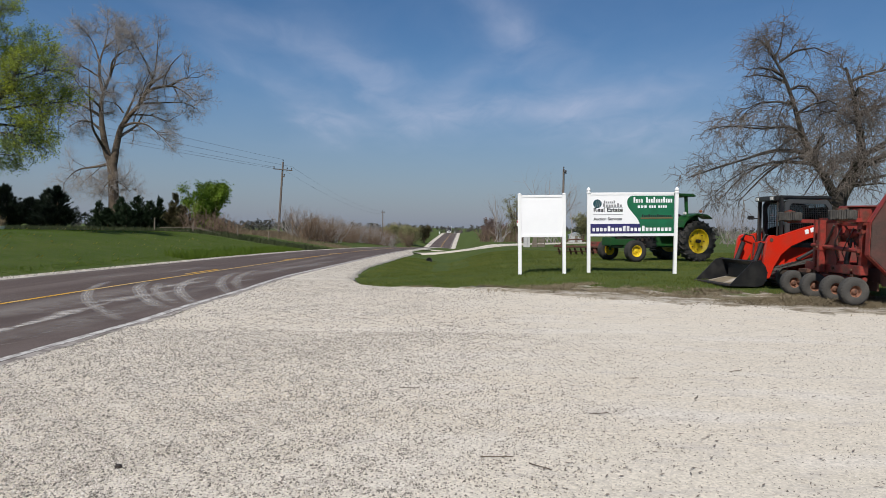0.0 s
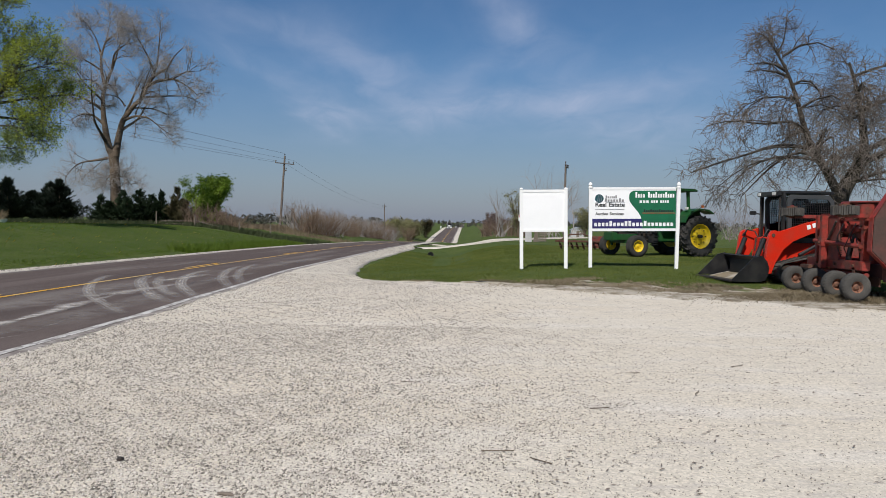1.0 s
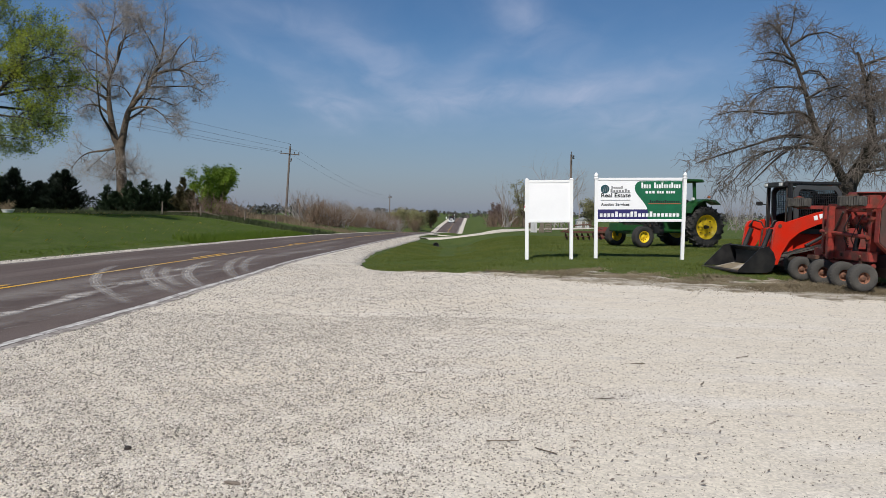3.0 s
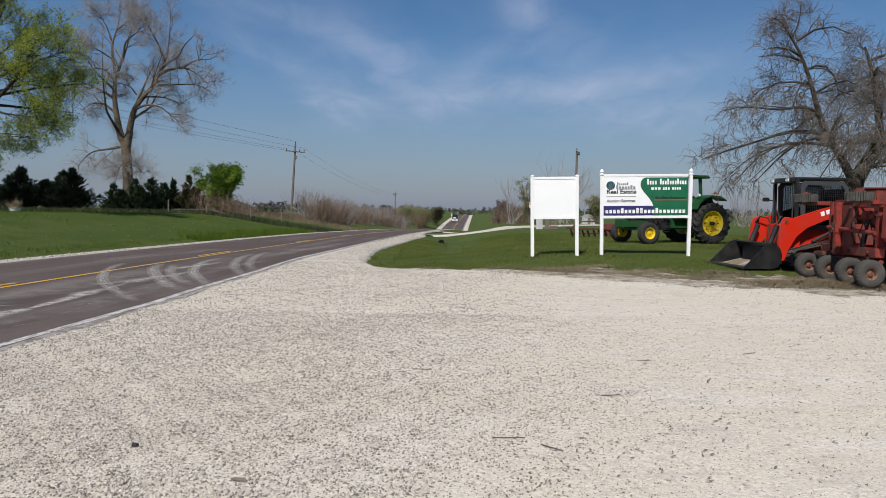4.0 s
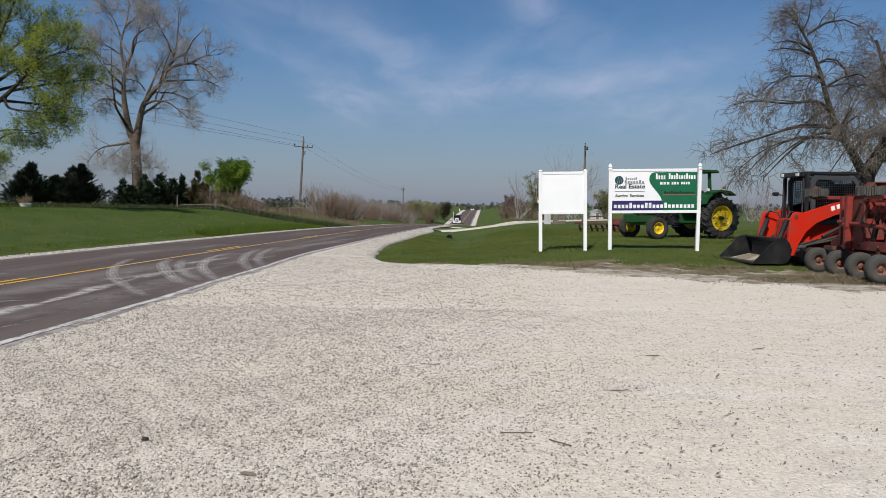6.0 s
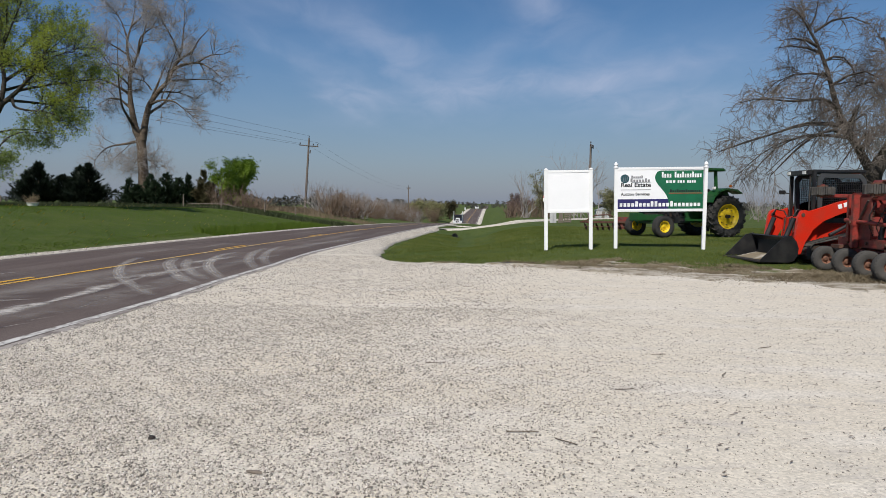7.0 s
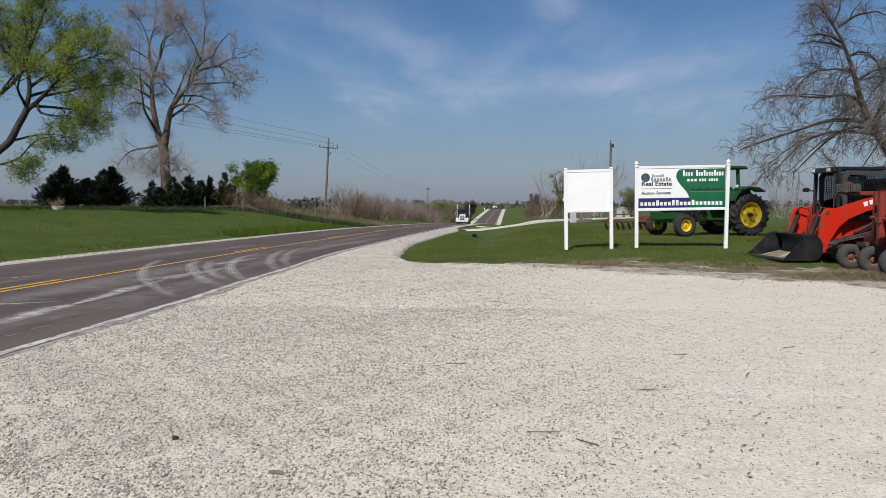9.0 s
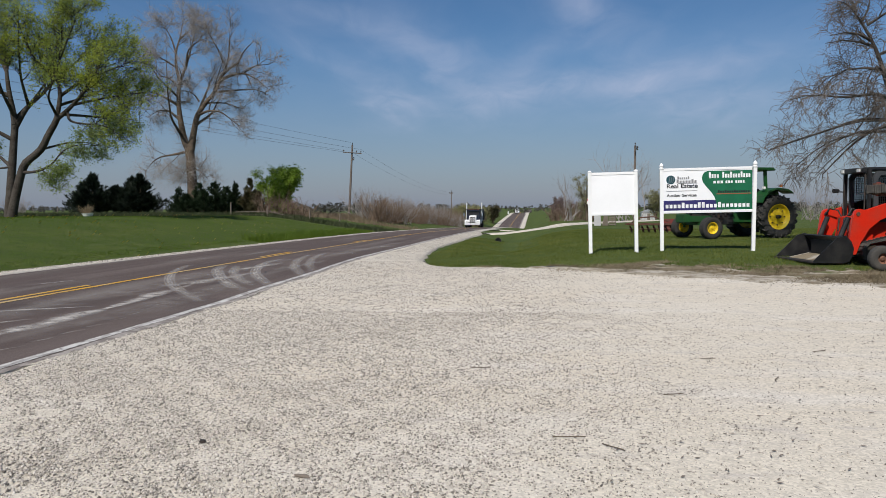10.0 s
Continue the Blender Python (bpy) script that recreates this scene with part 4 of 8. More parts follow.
plate("navy_band", [(0.002, 0.012), (0.60, 0.012), (0.60, 0.26), (0.002, 0.26)], -0.0185, M_SNAVY, panel, "navy blue band")
curve = [(0.50, 0.98), (0.465, 0.95), (0.443, 0.88), (0.437, 0.80), (0.447, 0.71), (0.475, 0.62), (0.51, 0.53), (0.545, 0.44), (0.575, 0.34), (0.592, 0.24), (0.597, 0.14), (0.595, 0.012)]
plate("green_field", curve + [(0.998, 0.012), (0.998, 0.98)], -0.0205, M_SGREEN, panel, "dark green swoosh field")


def bar(u0, u1, v0, v1, material, y=-0.0255, name="bar"):
    return plate(name, [(u0, v0), (u1, v0), (u1, v1), (u0, v1)], y, material, panel)


def words(body, u0, u1, v0, size, material, y=-0.0235):
    me = text_mesh(body, size, (u1 - u0) * pw)
    me.materials.append(material)
    ob = new("lettering", me)
    ob.parent = panel
    ob.matrix_basis = pose(-a + u0 * pw, y, pz0 + v0 * ph, 90)


words("Real", 0.035, 0.165, 0.545, 0.165, M_SINK)
words("Estate", 0.195, 0.385, 0.545, 0.165, M_SINK)
words("Auction", 0.04, 0.19, 0.335, 0.115, M_SINK)
words("Services", 0.21, 0.375, 0.335, 0.115, M_SINK)
bar(0.035, 0.385, 0.495, 0.505, M_SGREY, name="rule")
bar(0.165, 0.385, 0.685, 0.695, M_SGREY, name="rule")
bm = bmesh.new()
cyl(bm, (-a + 0.085 * pw, -0.018, pz0 + 0.78 * ph), (-a + 0.085 * pw, -0.022, pz0 + 0.78 * ph), 0.125, seg=28)
part("logo_disc", bm, M_STEAL, panel, "dark teal disc")
bm = bmesh.new()
for k in range(3):
    prism(bm, [(-a + (0.060 + 0.022 * k) * pw, pz0 + 0.70 * ph), (-a + (0.066 + 0.022 * k) * pw, pz0 + 0.70 * ph), (-a + (0.078 + 0.022 * k) * pw, pz0 + 0.86 * ph), (-a + (0.074 + 0.022 * k) * pw, pz0 + 0.86 * ph)], -0.0225, -0.024)
part("logo_stroke", bm, M_SGREY, panel)
# names that are not spelled out: bars of their size
SMALL, TALL = 0.66, 1.0
for u0, u1, v0, v1, word, mt in ((0.16, 0.30, 0.79, 0.86, "TSSSST", M_SGREY), (0.15, 0.385, 0.70, 0.785, "TSSSSTS", M_SGREY), (0.515, 0.635, 0.80, 0.945, "TSSS", M_SWHITE), (0.665, 0.985, 0.80, 0.945, "TSSTSSSTSSS", M_SWHITE),
                                 (0.565, 0.685, 0.665, 0.73, "TTT", M_SWHITE), (0.70, 0.79, 0.665, 0.73, "TTT", M_SWHITE), (0.81, 0.92, 0.665, 0.73, "TTTT", M_SWHITE),
                                 (0.615, 0.975, 0.435, 0.50, "TSSTSSSTSSSSSS", M_SINK), (0.025, 0.98, 0.07, 0.205, "SSSSTSSSTTSSSTSSSSSSS", M_SWHITE)):
    w = (u1 - u0) / len(word)
    for k, c in enumerate(word):
        bar(u0 + k * w, u0 + (k + 0.70) * w, v0, v0 + (v1 - v0) * (TALL if c == "T" else SMALL), mt)
bar(0.60, 0.985, 0.395, 0.415, M_SRED, name="rule")

# ---- trees ----


class Tree:
    """Limbs that sprout finer limbs; gathers tapered tubes by level and the tips where leaves sit."""

    def __init__(self, seed, droop=0.0, spread=0.8, wiggle=0.12):
        self.r = np.random.default_rng(seed)
        self.droop, self.spread, self.wiggle = droop, spread, wiggle
        self.paths = {0: [], 1: [], 2: [], 3: [], 4: []}
        self.tips = []

    def limb(self, pts, r0, r1, level=0, sides=8):
        pts = np.asarray(pts, float)
        s = np.r_[0, np.cumsum(np.linalg.norm(np.diff(pts, axis=0), axis=1))]
        n = max(4, int(s[-1] / 0.45) if level == 0 else 5)
        q = np.linspace(0, s[-1], n)
        p = np.stack([np.interp(q, s, pts[:, k]) for k in range(3)], 1)
        p[1:-1] = (p[:-2] + 2 * p[1:-1] + p[2:]) / 4
        p[1:] += np.cumsum(self.r.normal(0, r0 * 0.05, (n - 1, 3)), axis=0) * np.linspace(0, 1, n - 1)[:, None]
        rad = r0 + (r1 - r0) * (q / s[-1]) ** 0.8
        self.paths[level].append((p, rad, sides))
        return p, rad

    def shoot(self, p0, d, length, r0, level, droop=None, segs=5):
        droop = self.droop if droop is None else droop
        d = np.asarray(d, float) / np.linalg.norm(d)
        pts = [np.asarray(p0, float)]
        for k in range(segs):
            d = d + self.r.normal(0, self.wiggle, 3) + np.array([0, 0, -droop * (k + 1) / segs])
            d /= np.linalg.norm(d)
            pts.append(pts[-1] + d * length / segs)
        pts = np.array(pts)
        rad = np.linspace(r0, max(r0 * 0.25, 0.003), segs + 1)
        self.paths[level].append((pts, rad, {1: 6, 2: 5, 3: 3, 4: 3}[level]))
        return pts, rad

    def sprout(self, paths, level, count, length, start=0.3, ratio=0.5, droop=None, segs=5, up=0.25, rmin=0.004, out=0.0):
        made = []
        for pts, rad, *_ in paths:
            total = np.linalg.norm(np.diff(pts, axis=0), axis=1).sum()
            c = max(1, int(round(count * (0.7 + 0.6 * self.r.random()))))
            for _ in range(c):
                u = start + (1 - start) * self.r.random() ** 0.8
                i = min(int(u * (len(pts) - 1)), len(pts) - 2)
                f = u * (len(pts) - 1) - i
                p0 = pts[i] * (1 - f) + pts[i + 1] * f
                tan = pts[i + 1] - pts[i]
                tan /= np.linalg.norm(tan) + 1e-9
                side = np.cross(tan, self.r.normal(0, 1, 3))
                side /= np.linalg.norm(side) + 1e-9
                d = tan * self.r.uniform(0.35, 0.9) + side * self.spread * self.r.uniform(0.7, 1.3) + np.array([0, 0, up])
                if out:
                    d[:2] += out * p0[:2] / (np.hypot(p0[0], p0[1]) + 0.3)
                L = length * self.r.uniform(0.55, 1.25) * (1.15 - 0.5 * u)
                made.append(self.shoot(p0, d, L, max(rad[i] * ratio, rmin), level, droop, segs))
        return made

    def wood(self, name, levels, material, parent, label=""):
        paths = [p for k in levels for p in self.paths[k]]
        v, f = tubes(paths)
        return raw(name, v, f, material, parent, label, smooth=True)


def leaves(name, centres, size, per, scatter, material, parent, seed, flat=0.5):
    """Leaves as bent rhombs round the given places."""
    r = np.random.default_rng(seed)
    c = np.repeat(np.asarray(centres, float), per, 0) + r.normal(0, scatter, (len(centres) * per, 3))
    n = len(c)
    d = r.normal(0, 1, (n, 3)) * (1, 1, flat)
    d /= np.linalg.norm(d, axis=1)[:, None]
    e = np.cross(d, r.normal(0, 1, (n, 3)))
    e /= np.linalg.norm(e, axis=1)[:, None]
    s = size * r.uniform(0.6, 1.4, (n, 1))
    v = np.stack([c, c + d * s * 0.5 + e * s * 0.34, c + d * s, c + d * s * 0.5 - e * s * 0.34], 1)
    return raw(name, v.reshape(-1, 3), np.arange(n * 4).reshape(-1, 4), material, parent)


def tall_bare_tree(m):
    """Old tree with a forked trunk, not yet in leaf."""
    tr = thing("tree", m, "tall bare tree with a forked grey-brown trunk", "tree")
    t = Tree(11, droop=0.10, spread=0.75, wiggle=0.20)
    stem = [t.limb([(-0.3, 0, -0.4), (-0.4, 0, 0.8), (-0.42, 0, 2.6), (-0.38, 0, 4.4), (-0.48, 0, 6.1), (-0.58, 0, 7.3)], 0.56, 0.47, 0, 14)]
    ls = [t.limb(q, a, b, 0, 9) for q, a, b in (
        ([(-0.56, 0, 6.7), (-1.17, 0, 7.9), (-1.54, 0.1, 9.7), (-1.77, 0.1, 11.4), (-1.72, 0, 13.2), (-1.27, -0.1, 14.5), (-0.62, -0.3, 15.6), (-0.1, -0.5, 16.8), (0.3, -0.6, 18.4)], 0.42, 0.04),
        ([(-0.45, 0, 6.9), (-0.11, 0, 8.8), (0.28, 0, 10.5), (1.23, 0.1, 11.8), (2.29, 0.2, 12.9), (2.9, 0.2, 14.4), (3.6, 0.2, 15.2), (4.75, 0.4, 15.9), (5.2, 0.5, 16.9), (6.4, 0.6, 18.1)], 0.40, 0.03),
        ([(-1.5, 0, 14.1), (-2.0, 0.3, 15.6), (-2.08, 0.4, 17.1), (-1.45, 0.5, 19.0), (-1.2, 0.6, 20.9)], 0.20, 0.02),
        ([(-2.05, 0.4, 17.2), (-2.72, 0.8, 18.9), (-3.9, 1.0, 20.6)], 0.11, 0.02),
        ([(-1.56, 0.4, 18.5), (-0.2, -0.2, 19.2), (0.6, -0.6, 20.2)], 0.09, 0.02),
        ([(-0.62, -0.3, 15.5), (0.0, -1.2, 17.0), (1.3, -1.8, 17.7), (2.8, -2.2, 18.0)], 0.14, 0.02),
        ([(-1.7, 0.1, 11.5), (-2.67, -0.5, 12.3), (-4.05, -1.0, 12.9), (-5.2, -1.2, 12.9), (-6.1, -1.3, 12.5)], 0.17, 0.02),
        ([(-1.65, 0.1, 10.1), (-3.17, 0.8, 11.2), (-4.56, 1.2, 11.3), (-5.9, 1.4, 10.6)], 0.16, 0.02),
        ([(-1.7, 0, 13.5), (-2.84, 1.0, 14.5), (-4.22, 1.5, 15.0), (-5.5, 1.7, 14.6)], 0.15, 0.02),
        ([(-2.0, 0.3, 15.6), (-3.25, -0.8, 16.5), (-4.6, -1.4, 17.0)], 0.11, 0.02),
        ([(-0.7, 0, 6.8), (-2.37, 0.4, 6.5), (-4.24, 0.7, 6.3), (-5.19, 0.8, 5.75), (-6.1, 0.9, 4.7)], 0.17, 0.02),
        ([(0.03, 0, 9.5), (0.3, 0.8, 11.4), (0.81, 1.4, 13.1), (1.3, 1.8, 14.6), (2.2, 2.2, 16.2)], 0.22, 0.02),
        ([(2.8, 0.2, 14.1), (4.26, -0.6, 14.45), (5.85, -1.0, 14.6), (7.3, -1.2, 13.9), (8.5, -1.3, 12.8)], 0.20, 0.02),
        ([(5.9, -1.0, 14.6), (7.3, -1.6, 15.2), (8.8, -1.9, 15.2)], 0.09, 0.02),
        ([(0.4, 0, 10.5), (1.9, -0.8, 10.9), (3.49, -1.2, 10.7), (4.61, -1.4, 9.8), (5.7, -1.5, 9.0)], 0.16, 0.02),
        ([(3.0, 0.2, 14.5), (3.39, 1.0, 16.1), (3.45, 1.4, 18.4), (3.5, 1.5, 20.2)], 0.16, 0.02),
        ([(3.6, 0.2, 15.2), (3.18, -0.9, 17.0), (2.31, -1.4, 18.7), (1.9, -1.6, 20.4)], 0.13, 0.02),
        ([(0.5, 0.1, 12.0), (-0.34, 0.6, 13.0), (-1.3, 0.9, 13.2)], 0.10, 0.02),
        ([(-0.6, 0, 5.3), (-1.5, 0.5, 4.7), (-2.3, 0.8, 3.6)], 0.10, 0.02),
        ([(-0.2, 0, 5.0), (0.8, -0.4, 4.6), (1.6, -0.6, 3.8)], 0.07, 0.015),
        ([(-1.2, 0, 8.0), (-1.4, -2.4, 10.0), (-0.8, -4.2, 12.8), (-0.5, -4.8, 15.4)], 0.17, 0.02),
        ([(0.0, 0, 9.4), (0.8, 2.6, 11.0), (1.4, 4.4, 13.6), (1.2, 5.0, 16.0)], 0.17, 0.02),
        ([(2.3, 0.2, 12.9), (4.0, 2.2, 13.4), (5.6, 3.4, 13.6), (6.8, 3.8, 13.0)], 0.14, 0.02),
        ([(2.0, 0.2, 12.6), (3.4, -2.2, 13.6), (4.6, -3.2, 15.4)], 0.13, 0.02),
        ([(-1.7, 0.1, 12.4), (-2.6, -2.4, 14.0), (-3.6, -3.4, 16.2)], 0.13, 0.02),
        ([(1.2, 0.1, 11.8), (2.8, 1.6, 12.0), (4.4, 2.2, 11.4)], 0.12, 0.02))]
    t.spread, t.wiggle = 0.9, 0.22
    t.wiggle = 0.16
    a = t.sprout(ls, 1, 9, 2.7, 0.15, 0.36, segs=6, rmin=0.03, up=0.35) + t.sprout(stem, 1, 14, 2.0, 0.45, 0.06, droop=0.3, segs=6, rmin=0.02, up=0.1)
    b = t.sprout(a, 2, 9, 1.6, 0.12, 0.5, segs=4, rmin=0.017)
    c = t.sprout(b, 3, 7, 0.9, 0.12, 0.55, segs=3, rmin=0.0105)
    t.wood("trunk", (0, 1), M_BARK, tr)
    t.wood("crown", (2, 3), M_TWIG, tr, "fine bare grey twigs")
    return tr


def weeping_bare_tree(m):
    """Old tree with arching limbs and curtains of hanging twigs."""
    tr = thing("tree", m, "bare weeping tree with tangled hanging brown twigs", "tree")
    t = Tree(23, droop=0.55, spread=0.9, wiggle=0.16)
    t.limb([(0.0, 0, -0.3), (0.0, 0, 0.6), (0.08, 0, 1.6), (0.25, 0, 2.5)], 0.40, 0.33, 0, 12)
    t.limb([(0.2, 0, 2.3), (0.5, 0.05, 2.85), (0.93, 0.1, 3.4), (1.1, 0.1, 3.9)], 0.28, 0.20, 0, 10)
    main = [t.limb(q, a, b, 0, 8) for q, a, b in (
        ([(0.22, 0, 2.3), (-0.3, 0, 3.3), (-0.74, 0.1, 3.94), (-1.06, 0.1, 4.7), (-1.29, 0, 5.46), (-1.61, 0, 6.3), (-1.88, 0, 6.9), (-2.15, 0.05, 7.4), (-2.37, 0.1, 7.74)], 0.17, 0.03),
        ([(1.08, 0.1, 3.8), (1.12, 0.2, 4.4), (0.95, 0.2, 5.4), (0.76, 0.2, 6.2), (0.61, 0.2, 6.9), (0.46, 0.2, 7.1)], 0.17, 0.04))]
    top = [t.limb(q, a, b, 0, 6) for q, a, b in (
        ([(-2.3, 0.1, 7.65), (-2.6, 0, 8.0), (-2.95, -0.1, 8.0)], 0.035, 0.01),
        ([(-2.1, 0, 7.35), (-1.8, 0.1, 7.8), (-1.85, 0.1, 8.25), (-1.76, 0.2, 8.5)], 0.04, 0.01),
        ([(-1.95, 0, 7.2), (-1.4, -0.3, 7.7), (-0.8, -0.4, 7.75), (-0.4, -0.5, 7.35)], 0.05, 0.012),
        ([(-2.37, 0.1, 7.7), (-2.2, 0.4, 8.1), (-2.3, 0.6, 8.3)], 0.03, 0.01),
        ([(-1.8, 0, 6.7), (-2.6, -0.5, 7.0), (-3.4, -0.7, 6.75)], 0.06, 0.012),
        ([(-1.7, 0, 6.5), (-2.2, 0.8, 7.0), (-2.8, 1.2, 6.9)], 0.06, 0.012),
        ([(0.7, 0.2, 6.6), (1.2, 0.0, 6.85), (1.8, -0.2, 7.0), (2.5, -0.3, 7.0)], 0.06, 0.015),
        ([(0.55, 0.2, 6.9), (0.3, 0.4, 7.25), (0.35, 0.5, 7.5)], 0.035, 0.01))]
    arms = [t.limb(q, a * 0.7, b, 0, 6) for q, a, b in (
        ([(-1.0, 0.1, 4.6), (-1.8, -0.5, 4.95), (-2.65, -0.8, 4.7), (-3.5, -1.0, 4.75), (-4.2, -1.1, 4.85), (-4.75, -1.1, 4.65)], 0.10, 0.015),
        ([(-0.8, 0.1, 4.0), (-1.77, 0.5, 4.25), (-2.7, 0.8, 3.85), (-3.7, 1.0, 3.55), (-4.6, 1.1, 3.2)], 0.11, 0.015),
        ([(-0.35, 0, 3.4), (-1.42, -0.8, 3.9), (-2.52, -1.3, 3.5), (-3.35, -1.6, 2.8), (-3.9, -1.7, 2.2)], 0.12, 0.015),
        ([(-1.39, 0, 5.7), (-2.05, 0.7, 6.05), (-2.65, 1.0, 5.85), (-2.95, 1.1, 5.1)], 0.07, 0.012),
        ([(-1.3, 0, 5.5), (-2.0, -0.9, 5.8), (-2.5, -1.4, 5.4), (-2.7, -1.6, 4.6)], 0.07, 0.012),
        ([(-1.29, 0, 5.4), (-0.7, -0.6, 5.9), (-0.2, -0.9, 5.8), (0.0, -1.0, 5.0)], 0.07, 0.012),
        ([(-1.6, 0, 6.2), (-0.9, 0.5, 6.65), (-0.2, 0.8, 6.4), (0.0, 0.9, 5.6)], 0.07, 0.012),
        ([(-0.7, 0.1, 3.9), (-1.0, -1.4, 4.6), (-1.5, -2.2, 4.4), (-1.9, -2.6, 3.4)], 0.10, 0.015),
        ([(-0.9, 0.1, 4.3), (-0.4, 1.5, 4.9), (-0.8, 2.4, 4.6), (-1.2, 2.9, 3.6)], 0.10, 0.015),
        ([(-0.2, 0, 3.2), (-0.6, -1.4, 3.7), (-1.4, -2.2, 3.4), (-2.2, -2.6, 2.4)], 0.10, 0.015),
        ([(0.1, 0, 2.6), (0.1, -1.4, 3.6), (-0.3, -2.4, 3.6), (-0.6, -2.9, 2.6)], 0.10, 0.015),
        ([(-0.5, 0, 3.6), (-1.5, 1.3, 3.9), (-2.4, 1.9, 3.4), (-3.0, 2.2, 2.5)], 0.10, 0.015),
        ([(1.1, 0.1, 4.2), (0.5, -1.0, 4.9), (0.1, -1.6, 4.6), (-0.2, -1.9, 3.7)], 0.09, 0.015),
        ([(1.0, 0.2, 5.1), (0.5, 0.9, 5.8), (0.0, 1.3, 5.6), (-0.3, 1.5, 4.7)], 0.08, 0.012),
        ([(0.95, 0.2, 5.3), (1.6, -0.8, 5.9), (2.3, -1.2, 5.6), (2.6, -1.3, 4.8)], 0.08, 0.012),
        ([(1.1, 0.1, 3.9), (1.8, -0.6, 4.6), (2.7, -0.9, 4.8), (3.5, -1.0, 4.3), (4.0, -1.0, 3.4)], 0.12, 0.015),
        ([(1.0, 0.1, 3.6), (2.0, 0.4, 4.0), (3.0, 0.6, 4.4), (4.0, 0.7, 4.0), (4.5, 0.7, 3.0)], 0.12, 0.015),
        ([(0.9, 0.1, 3.4), (1.4, -1.4, 4.0), (1.7, -2.3, 3.8), (1.8, -2.8, 2.8)], 0.10, 0.015),
        ([(0.9, 0.1, 3.4), (1.6, 1.6, 4.2), (2.0, 2.5, 4.0), (2.1, 3.0, 3.0)], 0.10, 0.015),
        ([(0.8, 0.2, 6.0), (1.3, 0.9, 6.5), (2.0, 1.3, 6.3), (2.3, 1.4, 5.4)], 0.07, 0.012),
        ([(0.5, 0.05, 2.8), (1.5, -0.8, 3.3), (2.5, -1.2, 3.2), (3.2, -1.4, 2.3)], 0.10, 0.015),
        ([(0.8, 0.2, 5.9), (0.4, -0.8, 6.4), (0.2, -1.3, 6.0), (0.1, -1.5, 5.2)], 0.06, 0.012))]
    for pts, rad, _ in list(t.paths[0][-len(arms):]):
        k = np.linspace(0, 1, len(pts))[:, None]
        arms.append(t.limb(pts + k * t.r.normal(0, 1, 3) * (0.5, 0.6, 0.25) - k * (0, 0, 0.15), rad[0] * 0.6, 0.012, 0, 5))
    t.spread, t.wiggle = 0.8, 0.15
    a = t.sprout(arms, 1, 8, 1.2, 0.08, 0.30, droop=0.34, segs=7, up=0.6, rmin=0.013, out=0.25)
    a += t.sprout(main, 1, 20, 1.2, 0.15, 0.14, droop=0.32, segs=7, up=0.45, rmin=0.013, out=0.2)
    hi = t.sprout(top, 1, 8, 0.6, 0.15, 0.5, droop=0.10, segs=6, up=0.15, rmin=0.010)
    t.spread, t.wiggle = 0.75, 0.2
    b = t.sprout(a, 2, 8, 0.75, 0.12, 0.62, droop=0.30, segs=5, up=0.1, rmin=0.009) + t.sprout(hi, 2, 7, 0.5, 0.15, 0.6, droop=0.15, segs=4, up=0.1, rmin=0.008)
    c = t.sprout(b, 3, 2, 0.45, 0.15, 0.7, droop=0.15, segs=3, up=-0.05, rmin=0.0065)
    t.wood("trunk", (0,), M_BARKD, tr)
    t.wood("crown", (1, 2, 3), M_TWIGR, tr, "dense hanging bare twigs")
    return tr


